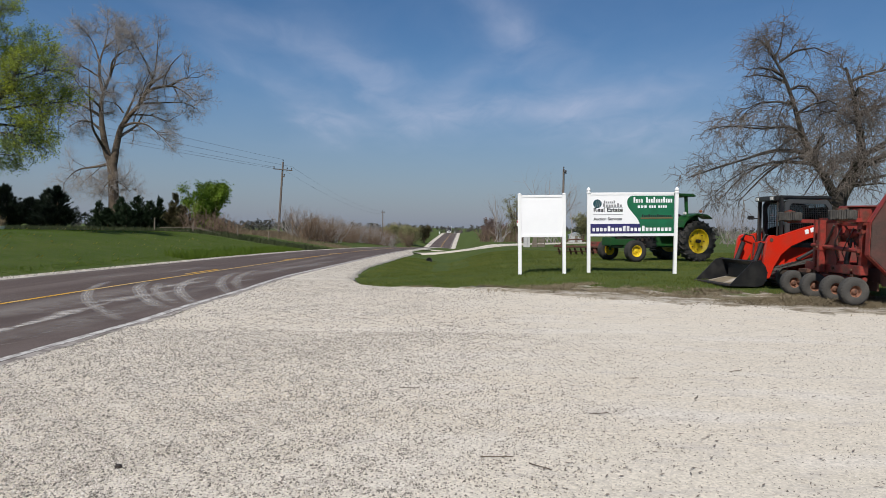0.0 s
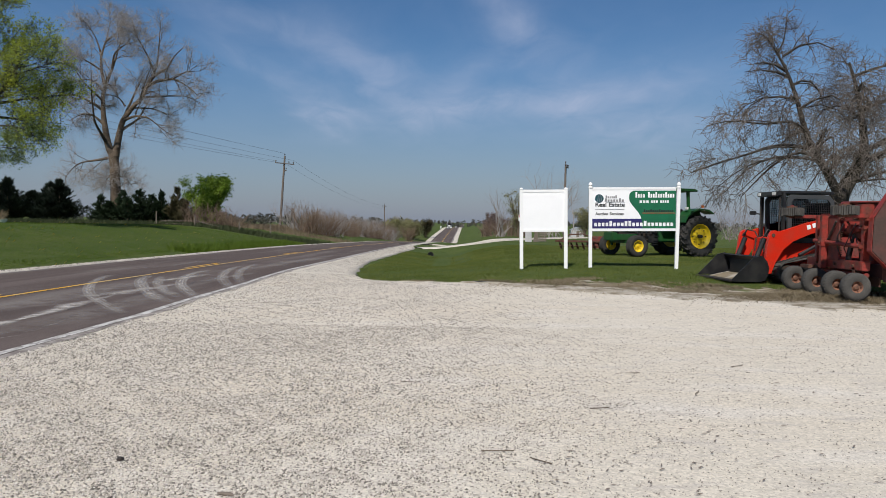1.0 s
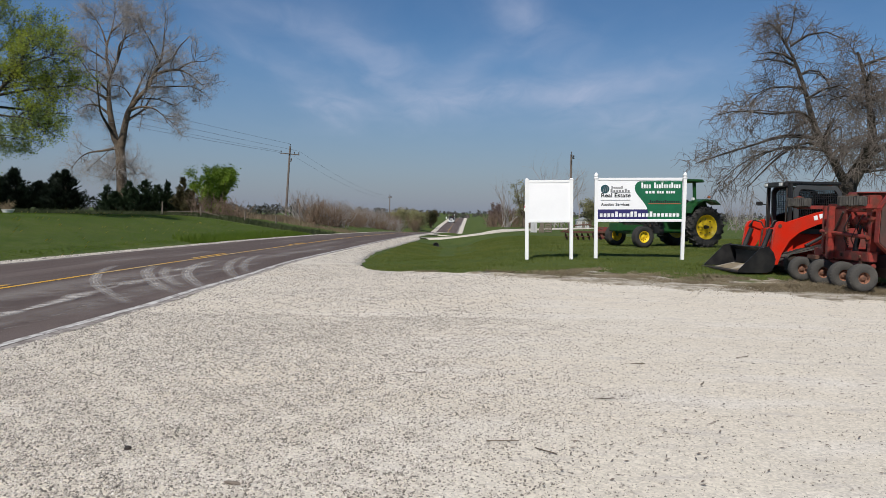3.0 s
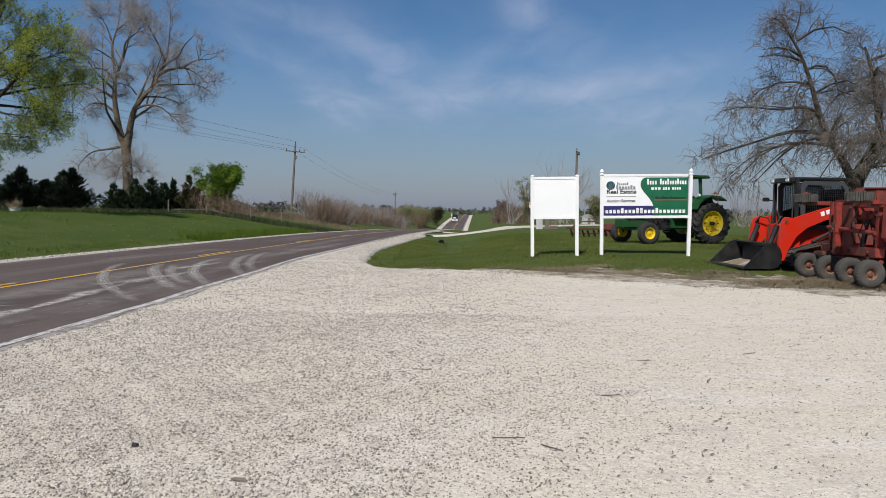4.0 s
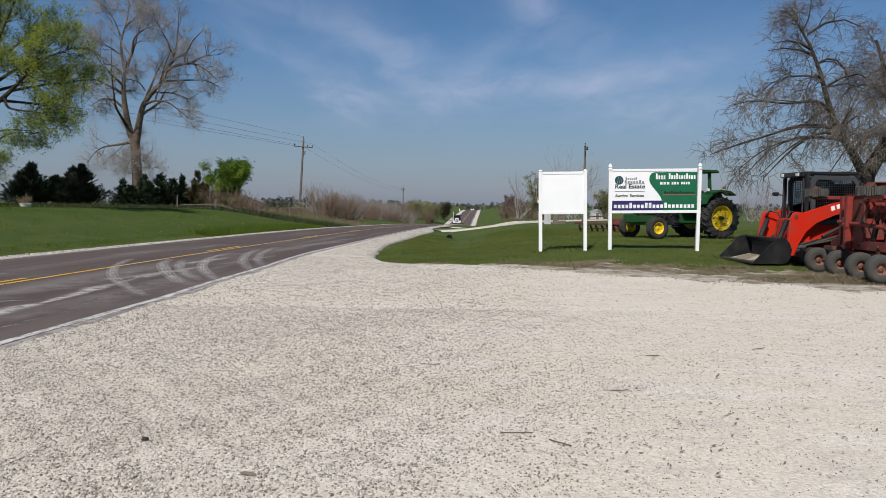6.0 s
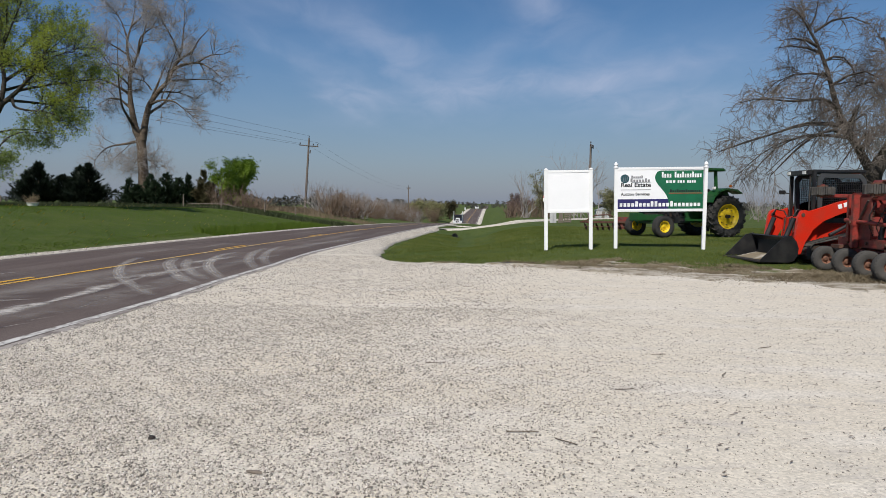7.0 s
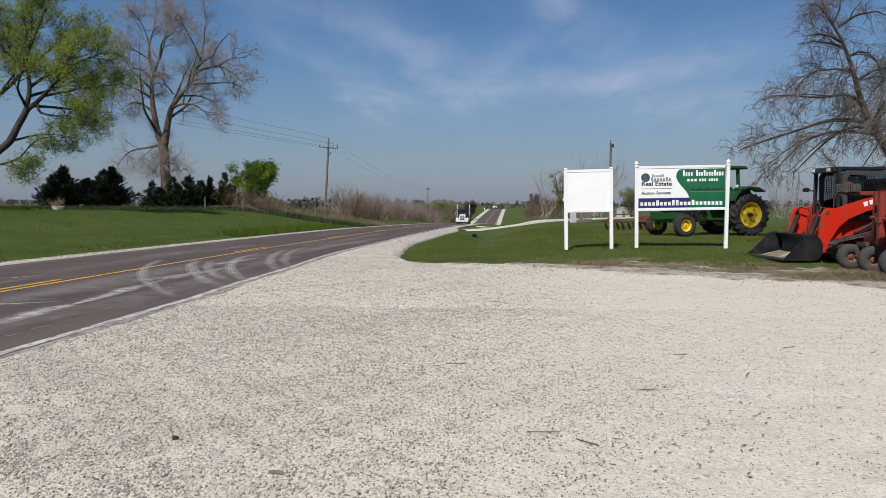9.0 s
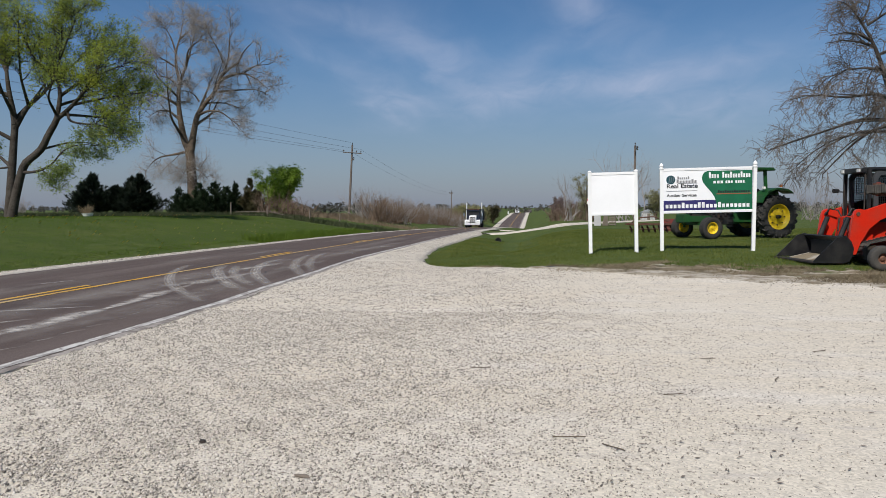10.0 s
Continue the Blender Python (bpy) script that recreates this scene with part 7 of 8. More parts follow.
    for k in range(9):
        y = -hw + 0.10 + k * (2 * hw - 0.2) / 8
        box(bm, c0 + 0.22, c0 + 0.228, y - 0.004, y + 0.004, 1.55, zt - 0.1)
    for k in range(8):
        box(bm, c0 + 0.22, c0 + 0.228, -hw + 0.08, hw - 0.08, 1.58 + 0.06 * k, 1.588 + 0.06 * k)
    part("front_grille", bm, M_GALV, cab, "wire grille")
    part("data_plate", box(bmesh.new(), c0 - 0.045, c0 - 0.041, hw - 0.03, hw + 0.03, 1.22, 1.34), M_SWHITE, cab)
    return t


loader = build_loader(pose(8.86, 18.43, 0.20, 0, 0, 6))

# ---- folded rotary mower ----


def small_wheel(parent, m, name="gauge_wheel"):
    wh = new(name)
    wh.parent, wh.matrix_basis = parent, m
    a = axis_y(0, 0, 0)
    bm = lathe(bmesh.new(), [(0.11, -0.085), (0.14, -0.10), (0.215, -0.105), (0.25, -0.085), (0.265, -0.05), (0.268, 0.0), (0.265, 0.05), (0.25, 0.085), (0.215, 0.105), (0.14, 0.10), (0.11, 0.085)], 30, a)
    for k in range(26):
        for sd in (-1, 1):
            box(bm, -0.024, 0.024, 0.04 * sd - 0.03, 0.04 * sd + 0.03, -0.02, 0.0012, 0, Matrix.Rotation(2 * math.pi * (k + 0.25 * sd) / 26, 4, "Y") @ Matrix.Translation((0, 0, 0.262)))
    part("tyre", bm, M_TYREOLD, wh, "faded solid rubber tyre", True)
    bm = lathe(bmesh.new(), [(0.118, 0.088), (0.105, 0.082), (0.095, 0.03), (0.06, 0.015), (0.05, 0.05), (0.03, 0.055), (0, 0.055)], 24, a)
    lathe(bm, [(0.135, -0.09), (0.11, -0.05), (0, -0.05)], 24, a)
    part("rim", bm, M_HUB, wh, "rusty orange rim", True)
    for k in range(5):
        q = 2 * math.pi * k / 5
        c = (0.09 * math.cos(q), -0.035, 0.09 * math.sin(q))
        part("bolt", cyl(bmesh.new(), c, (c[0], -0.06, c[2]), 0.012, seg=6), M_RUST, wh)
    return wh


def laminated_wheel(parent, m):
    """Wheel cut from stacked tyre pieces, with ribbed rim."""
    wh = new("laminated_wheel")
    wh.parent, wh.matrix_basis = parent, m
    bm = bmesh.new()
    rr = random.Random(4)
    for k in range(34):
        a = 2 * math.pi * k / 34
        r = 0.235 + rr.uniform(-0.012, 0.014)
        box(bm, 0.10, r, -0.017, 0.017, -0.085 + rr.uniform(-0.01, 0.01), 0.085 + rr.uniform(-0.01, 0.01), 0.004, Matrix.Rotation(a, 4, "Z"), 1)
    part("tread", bm, M_TYREOLD, wh, "ribbed stacked-rubber tread")
    part("hub", cyl(bmesh.new(), (0, 0, -0.12), (0, 0, 0.12), 0.11, seg=16), M_RUST, wh)
    return wh


def build_mower(m):
    t = thing("rotary_mower", m, "faded red folding-wing rotary mower with small gauge wheels", "mower")
    # local x runs ahead from the row of wheels, local y across
    bm = bmesh.new()
    box(bm, 0.55, 3.0, -1.15, 1.15, 0.62, 0.68, 0.01)
    for y in (-1.15, 1.15):
        box(bm, 0.55, 3.0, y - 0.02, y + 0.02, 0.36, 0.68, 0.006)
    box(bm, 0.52, 0.58, -1.15, 1.15, 0.40, 0.68, 0.006)
    # the shadow behind the wheels is put into the deck's dark red
    part("deck", bm, M_SHADERED, t, "grimy dull red deck, darkened for shade")
    for y in (-0.75, 0.0, 0.75):
        part("deck_rib", box(bmesh.new(), 0.55, 2.9, y - 0.04, y + 0.04, 0.68, 0.76, 0.008), M_MRED, t)
    # rear frame
    for x, y in ((0.22, -0.98), (-0.02, 0.12)):
        part("frame_post", box(bmesh.new(), x, x + 0.12, y - 0.06, y + 0.06, 0.55, 1.62, 0.012), M_MRED, t)
    part("frame_beam", box(bmesh.new(), 0.18, 0.32, -1.15, 0.55, 1.50, 1.66, 0.015), M_MRED, t)
    part("frame_beam", box(bmesh.new(), 0.12, 0.30, -1.15, 0.95, 0.56, 0.74, 0.015), M_MRED, t)
    part("frame_beam", box(bmesh.new(), 0.34, 0.46, -0.95, 0.35, 1.18, 1.30, 0.015), M_MRED, t)
    part("rear_plate", box(bmesh.new(), 0.11, 0.14, -0.34, 0.40, 0.72, 1.56, 0.006), M_MRED2, t, "dented dull red plate")
    part("rear_plate", box(bmesh.new(), 0.48, 0.51, -0.92, -0.40, 0.74, 1.46, 0.006), M_MRED2, t, "dented dull red plate")
    part("plate_edge", box(bmesh.new(), 0.06, 0.16, 0.41, 0.51, 0.66, 1.62, 0.01), M_MRED, t)
    part("gusset", prism(bmesh.new(), [(0.30, 1.52), (0.75, 1.52), (0.30, 1.1)], -0.99, -0.95), M_MRED, t)
    part("gusset", prism(bmesh.new(), [(0.30, 1.52), (0.75, 1.52), (0.30, 1.1)], 0.10, 0.14), M_MRED, t)
    bm = bmesh.new()
    cyl(bm, (0.24, -0.42, 0.62), (0.30, -0.46, 1.05), 0.05, seg=14)
    cyl(bm, (0.30, -0.46, 1.05), (0.36, -0.50, 1.38), 0.028, seg=10)
    part("hydraulic_cylinder", bm, M_BLACK, t, "black hydraulic cylinder")
    bm = bmesh.new()
    cyl(bm, (0.36, -0.72, 1.36), (0.30, -0.28, 1.30), 0.07, seg=12)
    box(bm, 0.22, 0.40, -0.60, -0.40, 1.28, 1.44, 0.03)
    part("fold_knuckle", bm, M_MRED, t)
    part("brace", cyl(bmesh.new(), (0.28, -0.30, 1.52), (0.36, -0.62, 1.12), 0.02, seg=8), M_RUST, t)
    v, f = tubes([(np.array([(0.3, -0.45, 1.1), (0.2, -0.55, 1.25), (0.25, -0.7, 1.2), (0.3, -0.75, 0.9), (0.35, -0.7, 0.72)]), [0.012] * 5, 6)])
    raw("hose", v, f, M_BLACK, t)
    # wheel arms and wheels
    for x, y in ((0.0, -1.19), (-0.04, -0.57), (-0.10, 0.12), (-0.10, 1.02)):
        small_wheel(t, pose(x, y, 0.268, 0, 0, 0))
    for y in (-0.88, 0.57):
        bm = bmesh.new()
        cyl(bm, (0, y - 0.32, 0.268), (0, y + 0.46, 0.268), 0.03, seg=10)
        box(bm, -0.05, 0.24, y - 0.05, y + 0.05, 0.24, 0.34, 0.01, Matrix.Translation((0, 0, 0)))
        box(bm, 0.12, 0.24, y - 0.06, y + 0.06, 0.26, 0.62, 0.012)
        part("wheel_arm", bm, M_RUST, t)
    # more of the rear framework
    part("pivot_box", box(bmesh.new(), 0.10, 0.36, -0.24, 0.02, 1.62, 1.80, 0.02), M_MRED, t)
    part("pivot_box", box(bmesh.new(), 0.10, 0.36, -1.12, -0.86, 1.62, 1.82, 0.02), M_MRED, t)
    part("pivot_pin", cyl(bmesh.new(), (0.23, -0.34, 1.71), (0.23, 0.12, 1.71), 0.03, seg=10), M_IRON, t)
    for x, y, z in ((0.2, -0.98, 0.9), (-0.04, 0.12, 1.0), (0.2, -0.98, 1.35)):
        part("bracket", prism(bmesh.new(), [(x, z), (x + 0.2, z), (x + 0.2, z + 0.1), (x, z + 0.2)], y - 0.08, y + 0.08), M_MRED, t)
        part("bolt", cyl(bmesh.new(), (x + 0.01, y, z + 0.06), (x - 0.03, y, z + 0.06), 0.025, seg=6), M_RUST, t)
    part("turnbuckle", cyl(bmesh.new(), (0.06, -0.32, 1.5), (0.08, 0.30, 0.78), 0.022, seg=8), M_IRON, t)
    part("axle_tube", cyl(bmesh.new(), (0.26, -1.1, 0.48), (0.26, 0.9, 0.48), 0.05, seg=12), M_MRED, t)
    part("chain_guard", box(bmesh.new(), 0.5, 0.53, -1.1, 1.1, 0.26, 0.44, 0.004), M_RUST, t)
    bm = box(bmesh.new(), 0.0, 0.5, 0.62, 1.0, 0.50, 0.58, 0.01)
    part("skid", bm, M_RUST, t)
    # wings folded up on both sides
    for s, y, x0 in ((-1, -1.42, 0.14), (1, 1.32, 0.68)):
        w = new("wing")
        w.parent = t
        w["label"] = "upright folded wing deck, dull red"
        dz = 0.0 if s < 0 else -0.16
        pts = [(x0, 0.95), (x0 + 0.02, 1.56 + dz), (x0 + 0.36, 2.10 + dz), (x0 + 1.5, 2.12 + dz), (x0 + 2.1, 1.88 + dz), (x0 + 2.3, 1.2), (x0 + 1.9, 0.55), (x0 + 0.42, 0.55)]
        # near wing takes the darker of the two reds
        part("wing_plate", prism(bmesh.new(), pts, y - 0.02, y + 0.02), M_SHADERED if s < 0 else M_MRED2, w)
        n = len(pts)
        for i in range(n):
            (xa, za), (xb, zb_) = pts[i], pts[(i + 1) % n]
            L = math.hypot(xb - xa, zb_ - za)
            a = math.atan2(zb_ - za, xb - xa)
            part("wing_skirt", box(bmesh.new(), 0, L, -0.02, 0.12 if s < 0 else 0.30, -0.012, 0.012, 0, Matrix.Translation((xa, y if s < 0 else y - 0.28, za)) @ Matrix.Rotation(-a, 4, "Y")), M_MRED, w)
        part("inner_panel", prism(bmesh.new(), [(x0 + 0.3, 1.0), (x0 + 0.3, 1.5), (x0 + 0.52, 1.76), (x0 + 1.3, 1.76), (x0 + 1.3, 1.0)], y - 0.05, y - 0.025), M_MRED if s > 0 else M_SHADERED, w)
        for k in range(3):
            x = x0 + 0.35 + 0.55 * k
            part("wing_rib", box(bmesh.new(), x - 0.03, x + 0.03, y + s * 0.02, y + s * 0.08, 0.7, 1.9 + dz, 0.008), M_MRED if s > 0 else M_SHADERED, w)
        bm = bmesh.new()
        box(bm, -0.22, x0 + 0.3, y - 0.04 - s * 0.3, y + 0.04 - s * 0.3, 1.56, 1.64, 0.01)
        box(bm, -0.25, -0.17, y - 0.04 - s * 0.3, y + 0.04 - s * 0.3, 1.56, 1.84, 0.01)
        part("wing_wheel_arm", bm, M_MRED, w)
        laminated_wheel(t, pose(-0.21, y - s * 0.3, 1.70))
    for y, z0, z1 in ((-0.22, 0.80, 1.30),):
        ang = np.linspace(0, 24 * math.pi, 150)
        pts = np.stack([0.20 + 0.035 * np.cos(ang), y + 0.035 * np.sin(ang), np.linspace(z0, z1, 150)], 1)
        v, f = tubes([(pts, np.full(150, 0.008), 5)])
        raw("spring", v, f, M_RUST, t, "rusty coil spring", smooth=True)
    for k in range(2):
        y0, y1 = -0.85 + 0.44 * k, -0.60 + 0.25 * k
        v, f = tubes([(np.array([(0.16, y0, 1.46), (0.06, y0 + 0.04, 1.2), (0.08, y1, 0.98), (0.18, y1 + 0.03, 0.8)]), [0.010] * 4, 6)])
        raw("hose", v, f, M_BLACK, t)
    part("cross_tube", cyl(bmesh.new(), (0.16, -1.05, 1.02), (0.02, 0.45, 1.10), 0.04, seg=12), M_MRED, t)
    for y, z in ((-0.98, 1.56), (-0.5, 1.58), (0.12, 1.58), (-0.98, 0.65), (-0.3, 0.65), (0.4, 0.65)):
        part("bolt", cyl(bmesh.new(), (0.19, y + 0.09, z), (0.09, y + 0.09, z), 0.028, seg=6), M_RUST, t)
    # drive line and gearbox on the deck
    bm = box(bmesh.new(), 1.5, 1.9, -0.2, 0.2, 0.72, 1.05, 0.05)
    cyl(bm, (1.7, 0, 0.9), (3.3, 0, 0.8), 0.05, seg=10)
    part("gearbox", bm, M_IRON, t)
    part("tongue", box(bmesh.new(), 2.6, 4.4, -0.06, 0.06, 0.5, 0.62, 0.015), M_MRED, t)
    return t


mower = build_mower(pose(7.55, 14.95, 0.13, 0, 0, 0))

# ---- rusty harrow behind the blank sign ----


def build_harrow(m):
    t = thing("disc_harrow", m, "rusty dark red disc harrow lying in the grass", "harrow")
    for y in (-0.5, 0.5):
        part("frame_bar", box(bmesh.new(), -1.6, 1.6, y - 0.05, y + 0.05, 0.48, 0.58, 0.01), M_RUST, t)
    for x in (-1.4, -0.4, 0.6, 1.5):
        part("frame_bar", box(bmesh.new(), x - 0.05, x + 0.05, -0.6, 0.6, 0.50, 0.60, 0.01), M_MRED2, t)
    for k in range(9):
        x = -1.5 + 0.36 * k
        bm = lathe(bmesh.new(), [(0.0, 0.05), (0.12, 0.04), (0.24, 0.0), (0.25, 0.005), (0.12, 0.05), (0, 0.06)], 20, Matrix.Translation((x, -0.4 + 0.08 * (k % 2), 0.25)) @ Matrix.Rotation(radians(72), 4, "Y"))
        part("disc", bm, M_RUST, t)
    part("gang_shaft", cyl(bmesh.new(), (-1.6, -0.38, 0.25), (1.6, -0.38, 0.25), 0.03, seg=8), M_RUST, t)
    for x in (-1.0, 0.2, 1.2):
        part("shank", box(bmesh.new(), x - 0.03, x + 0.03, -0.42, -0.36, 0.25, 0.52, 0.005), M_RUST, t)
    v, f = tubes([(np.array([(-1.5, 0, 0.55), (-0.8, 0, 0.95), (0.0, 0.0, 1.0), (0.9, 0, 0.72)]), [0.04] * 4, 8)])
    raw("lift_bar", v, f, M_RUST, t)
    part("side_panel", box(bmesh.new(), 0.7, 2.0, 0.55, 0.6, 0.1, 0.85, 0.01), M_MRED2, t)
    return t


build_harrow(at_ground(6.35, 36.0, 8) @ Matrix.Scale(0.78, 4))

# ---- vehicles on the road ----
TRUCK_END, TRUCK_SPEED = 112.0, 29.3
SUV_END, SUV_SPEED = 388.0, 27.0


def on_road(y):
    """Pose of an oncoming vehicle in the far lane: its front points along -y."""
    x = float(road_edge(y)) - 4.35
    slope = math.degrees(math.atan2(float(road_z(y + 3) - road_z(y - 3)), 6))
    return pose(x, y, float(road_z(y)) + 0.05, slope, 0, -math.degrees(math.atan(0.0178)))


def road_wheel(parent, x, y, r, w, wheels):
    wh = new("wheel")
    wh.parent, wh.matrix_basis = parent, pose(x, y, r)
    m = Matrix.Rotation(radians(90), 4, "Y")
    h = w / 2
    part("tyre", lathe(bmesh.new(), [(r * 0.58, -h), (r * 0.9, -h), (r, -h * 0.7), (r, h * 0.7), (r * 0.9, h), (r * 0.58, h)], 24, m), M_TYRE, wh, "", True)
    part("rim", lathe(bmesh.new(), [(r * 0.6, -h * 0.8), (r * 0.5, -h * 0.5), (0, -h * 0.4), (0, h * 0.4), (r * 0.5, h * 0.5), (r * 0.6, h * 0.8)], 20, m), M_CHROME, wh)
    wheels.append(wh)


def build_truck(m):
    t = thing("truck", m, "dump truck with a white hood, dark blue cab and chrome stacks", "truck")
    wheels = []
    bm = bmesh.new()
    P = Matrix.Rotation(radians(90), 4, "Z")  # profile x becomes y
    prism(bm, [(0.25, 0.75), (0.22, 1.55), (0.35, 1.72), (2.0, 1.95), (2.0, 0.75)], -0.55, 0.55, P, bevel=0.06)
    part("hood", bm, M_SUV, t, "white hood")
    part("grille", box(bmesh.new(), -0.42, 0.42, 0.17, 0.25, 0.78, 1.62, 0.03), M_IRON, t, "dark grille with bright bars")
    for k in range(9):
        part("grille_bar", box(bmesh.new(), -0.36 + 0.085 * k, -0.33 + 0.085 * k, 0.15, 0.18, 0.86, 1.52), M_ALU, t)
    part("bumper", box(bmesh.new(), -1.2, 1.2, -0.02, 0.18, 0.38, 0.72, 0.04), M_ALU, t, "wide chrome bumper")
    for s in (-1, 1):
        bm = bmesh.new()
        prism(bm, [(0.2, 0.75), (0.25, 1.02), (0.55, 1.18), (1.2, 1.2), (1.65, 1.0), (1.75, 0.7), (1.5, 0.7), (1.3, 0.98), (0.9, 1.06), (0.55, 0.95), (0.45, 0.7)], min(s * 0.6, s * 1.2), max(s * 0.6, s * 1.2), P)
        part("fender", bm, M_SUV, t, "white fender")
        part("headlight", box(bmesh.new(), s * 0.82 - 0.16, s * 0.82 + 0.16, 0.14, 0.26, 0.86, 1.06, 0.03), M_LAMPW, t)
        part("exhaust_stack", cyl(bmesh.new(), (s * 1.2, 3.7, 1.0), (s * 1.2, 3.7, 3.9), 0.09, seg=12), M_ALU, t, "tall chrome exhaust stack")
        bm = cyl(bmesh.new(), (s * 1.05, 1.95, 1.4), (s * 1.42, 1.85, 2.25), 0.02, seg=6)
        box(bm, s * 1.42 - 0.1, s * 1.42 + 0.1, 1.78, 1.86, 1.75, 2.3, 0.02)
        part("mirror", bm, M_CHROME, t)
        part("fuel_tank", cyl(bmesh.new(), (s * 0.95, 2.3, 0.75), (s * 0.95, 3.7, 0.75), 0.32, seg=18), M_CHROME, t)
        part("windshield", box(bmesh.new(), min(s * 0.03, s * 0.92), max(s * 0.03, s * 0.92), 1.96, 1.99, 1.98, 2.55, 0.01), M_BLACK, t, "dark windshield")
        road_wheel(t, s * 1.02, 1.0, 0.52, 0.3, wheels)
        for y in (5.6, 6.95):
            road_wheel(t, s * 0.95, y, 0.52, 0.55, wheels)
    part("cab", box(bmesh.new(), -1.05, 1.05, 2.0, 3.5, 0.8, 2.75, 0.10), M_TRUCK, t, "dark blue cab")
    part("visor", box(bmesh.new(), -1.0, 1.0, 1.72, 2.02, 2.56, 2.66, 0.02), M_TRUCK, t)
    for k in range(5):
        part("roof_light", box(bmesh.new(), -0.74 + 0.36 * k, -0.66 + 0.36 * k, 2.1, 2.2, 2.75, 2.83, 0.01), M_LAMPO, t)
    bm = bmesh.new()
    box(bm, -0.45, 0.45, 0.5, 8.0, 0.62, 0.85, 0.02)
    part("chassis", bm, M_BLACK, t)
    bm = bmesh.new()
    prism(bm, [(3.9, 1.15), (3.75, 2.75), (3.3, 2.85), (3.3, 2.93), (3.85, 2.93), (9.2, 2.8), (9.4, 1.15)], -1.25, 1.25, P, bevel=0.03)
    part("dump_body", bm, M_LOADGREY, t, "dark grey dump body")
    for k in range(6):
        for s in (-1, 1):
            part("body_rib", box(bmesh.new(), s * 1.25 - 0.04, s * 1.25 + 0.04, 4.3 + 0.85 * k, 4.42 + 0.85 * k, 1.2, 3.0), M_LOADGREY, t)
    return t, wheels


def build_suv(m):
    t = thing("van", m, "white van coming over the far hill", "van")
    wheels = []
    P = Matrix.Rotation(radians(90), 4, "Z")
    part("body", prism(bmesh.new(), [(0.0, 0.45), (0.02, 0.95), (0.2, 1.08), (1.15, 1.18), (4.7, 1.2), (4.85, 1.0), (4.85, 0.4)], -0.98, 0.98, P, bevel=0.06), M_SUV, t)
    part("cabin", prism(bmesh.new(), [(1.0, 1.15), (1.75, 1.86), (4.2, 1.92), (4.75, 1.15)], -0.82, 0.82, P, bevel=0.06), M_SUV, t)
    part("windshield", prism(bmesh.new(), [(1.06, 1.22), (1.64, 1.78), (1.62, 1.81), (1.02, 1.24)], -0.74, 0.74, P), M_BLACK, t, "dark windshield")
    part("grille", box(bmesh.new(), -0.55, 0.55, -0.03, 0.03, 0.62, 0.9, 0.02), M_BLACK, t)
    for s in (-1, 1):
        part("headlight", box(bmesh.new(), s * 0.76 - 0.14, s * 0.76 + 0.14, -0.02, 0.1, 0.72, 0.92, 0.02), M_LAMPW, t)
        part("side_window", box(bmesh.new(), s * 0.83 - 0.01, s * 0.83 + 0.01, 1.9, 4.2, 1.25, 1.75, 0.01), M_BLACK, t)
        for y in (0.95, 3.85):
            road_wheel(t, s * 0.86, y, 0.38, 0.25, wheels)
    return t, wheels


truck, truck_wheels = build_truck(on_road(TRUCK_END))
suv, suv_wheels = build_suv(on_road(SUV_END))
suv.scale = (1.15, 1.15, 1.28)

# ---- small things round the lot and the lawn ----


def chunk(name, m, label, category, size, material, seed):
    """A small broken lump."""
    bm = bmesh.new()
    bmesh.ops.create_icosphere(bm, subdivisions=2, radius=1.0)
    r = random.Random(seed)
    for v in bm.verts:
        v.co = Vector((v.co.x * size[0], v.co.y * size[1], v.co.z * size[2])) * r.uniform(0.75, 1.2)
    ob = part(name, bm, material, None, label)
    ob.matrix_world = m
    return tagged(ob, label, category)


chunk("clod", pose(-1.93, 4.2, float(lot_z(-1.93, 4.2)) + 0.012, 0, 0, 30), "small dark clod of dirt on the gravel", "clod", (0.022, 0.015, 0.015), M_IRON, 1)
chunk("bark_chip", pose(-1.16, 3.72, float(lot_z(-1.16, 3.72)) + 0.012, 0, 0, -12), "flat dark chip of bark on the gravel", "wood chip", (0.05, 0.014, 0.010), M_WOOD, 2)


def twig_at(x, y, length, turn, r=0.0035):
    a = radians(turn)
    n = 6
    s = np.linspace(-0.5, 0.5, n) * length
    pts = np.stack([x + s * math.cos(a) + 0.012 * np.sin(s * 30), y + s * math.sin(a), np.full(n, float(lot_z(x, y)) + 0.012)], 1)
    v, f = tubes([(pts, np.full(n, r), 5)])
    tagged(raw("twig", v, f, M_BARK), "thin dark twig lying on the gravel", "twig", "twigs on the lot")


for x, y, L, a in ((0.55, 4.35, 0.16, -50), (0.30, 4.5, 0.20, 5), (1.15, 5.6, 0.14, 20), (2.1, 6.2, 0.16, 70), (1.75, 7.0, 0.12, 10), (2.9, 7.4, 0.2, 35), (-0.35, 6.4, 0.16, 0)):
    twig_at(x, y, L, a)
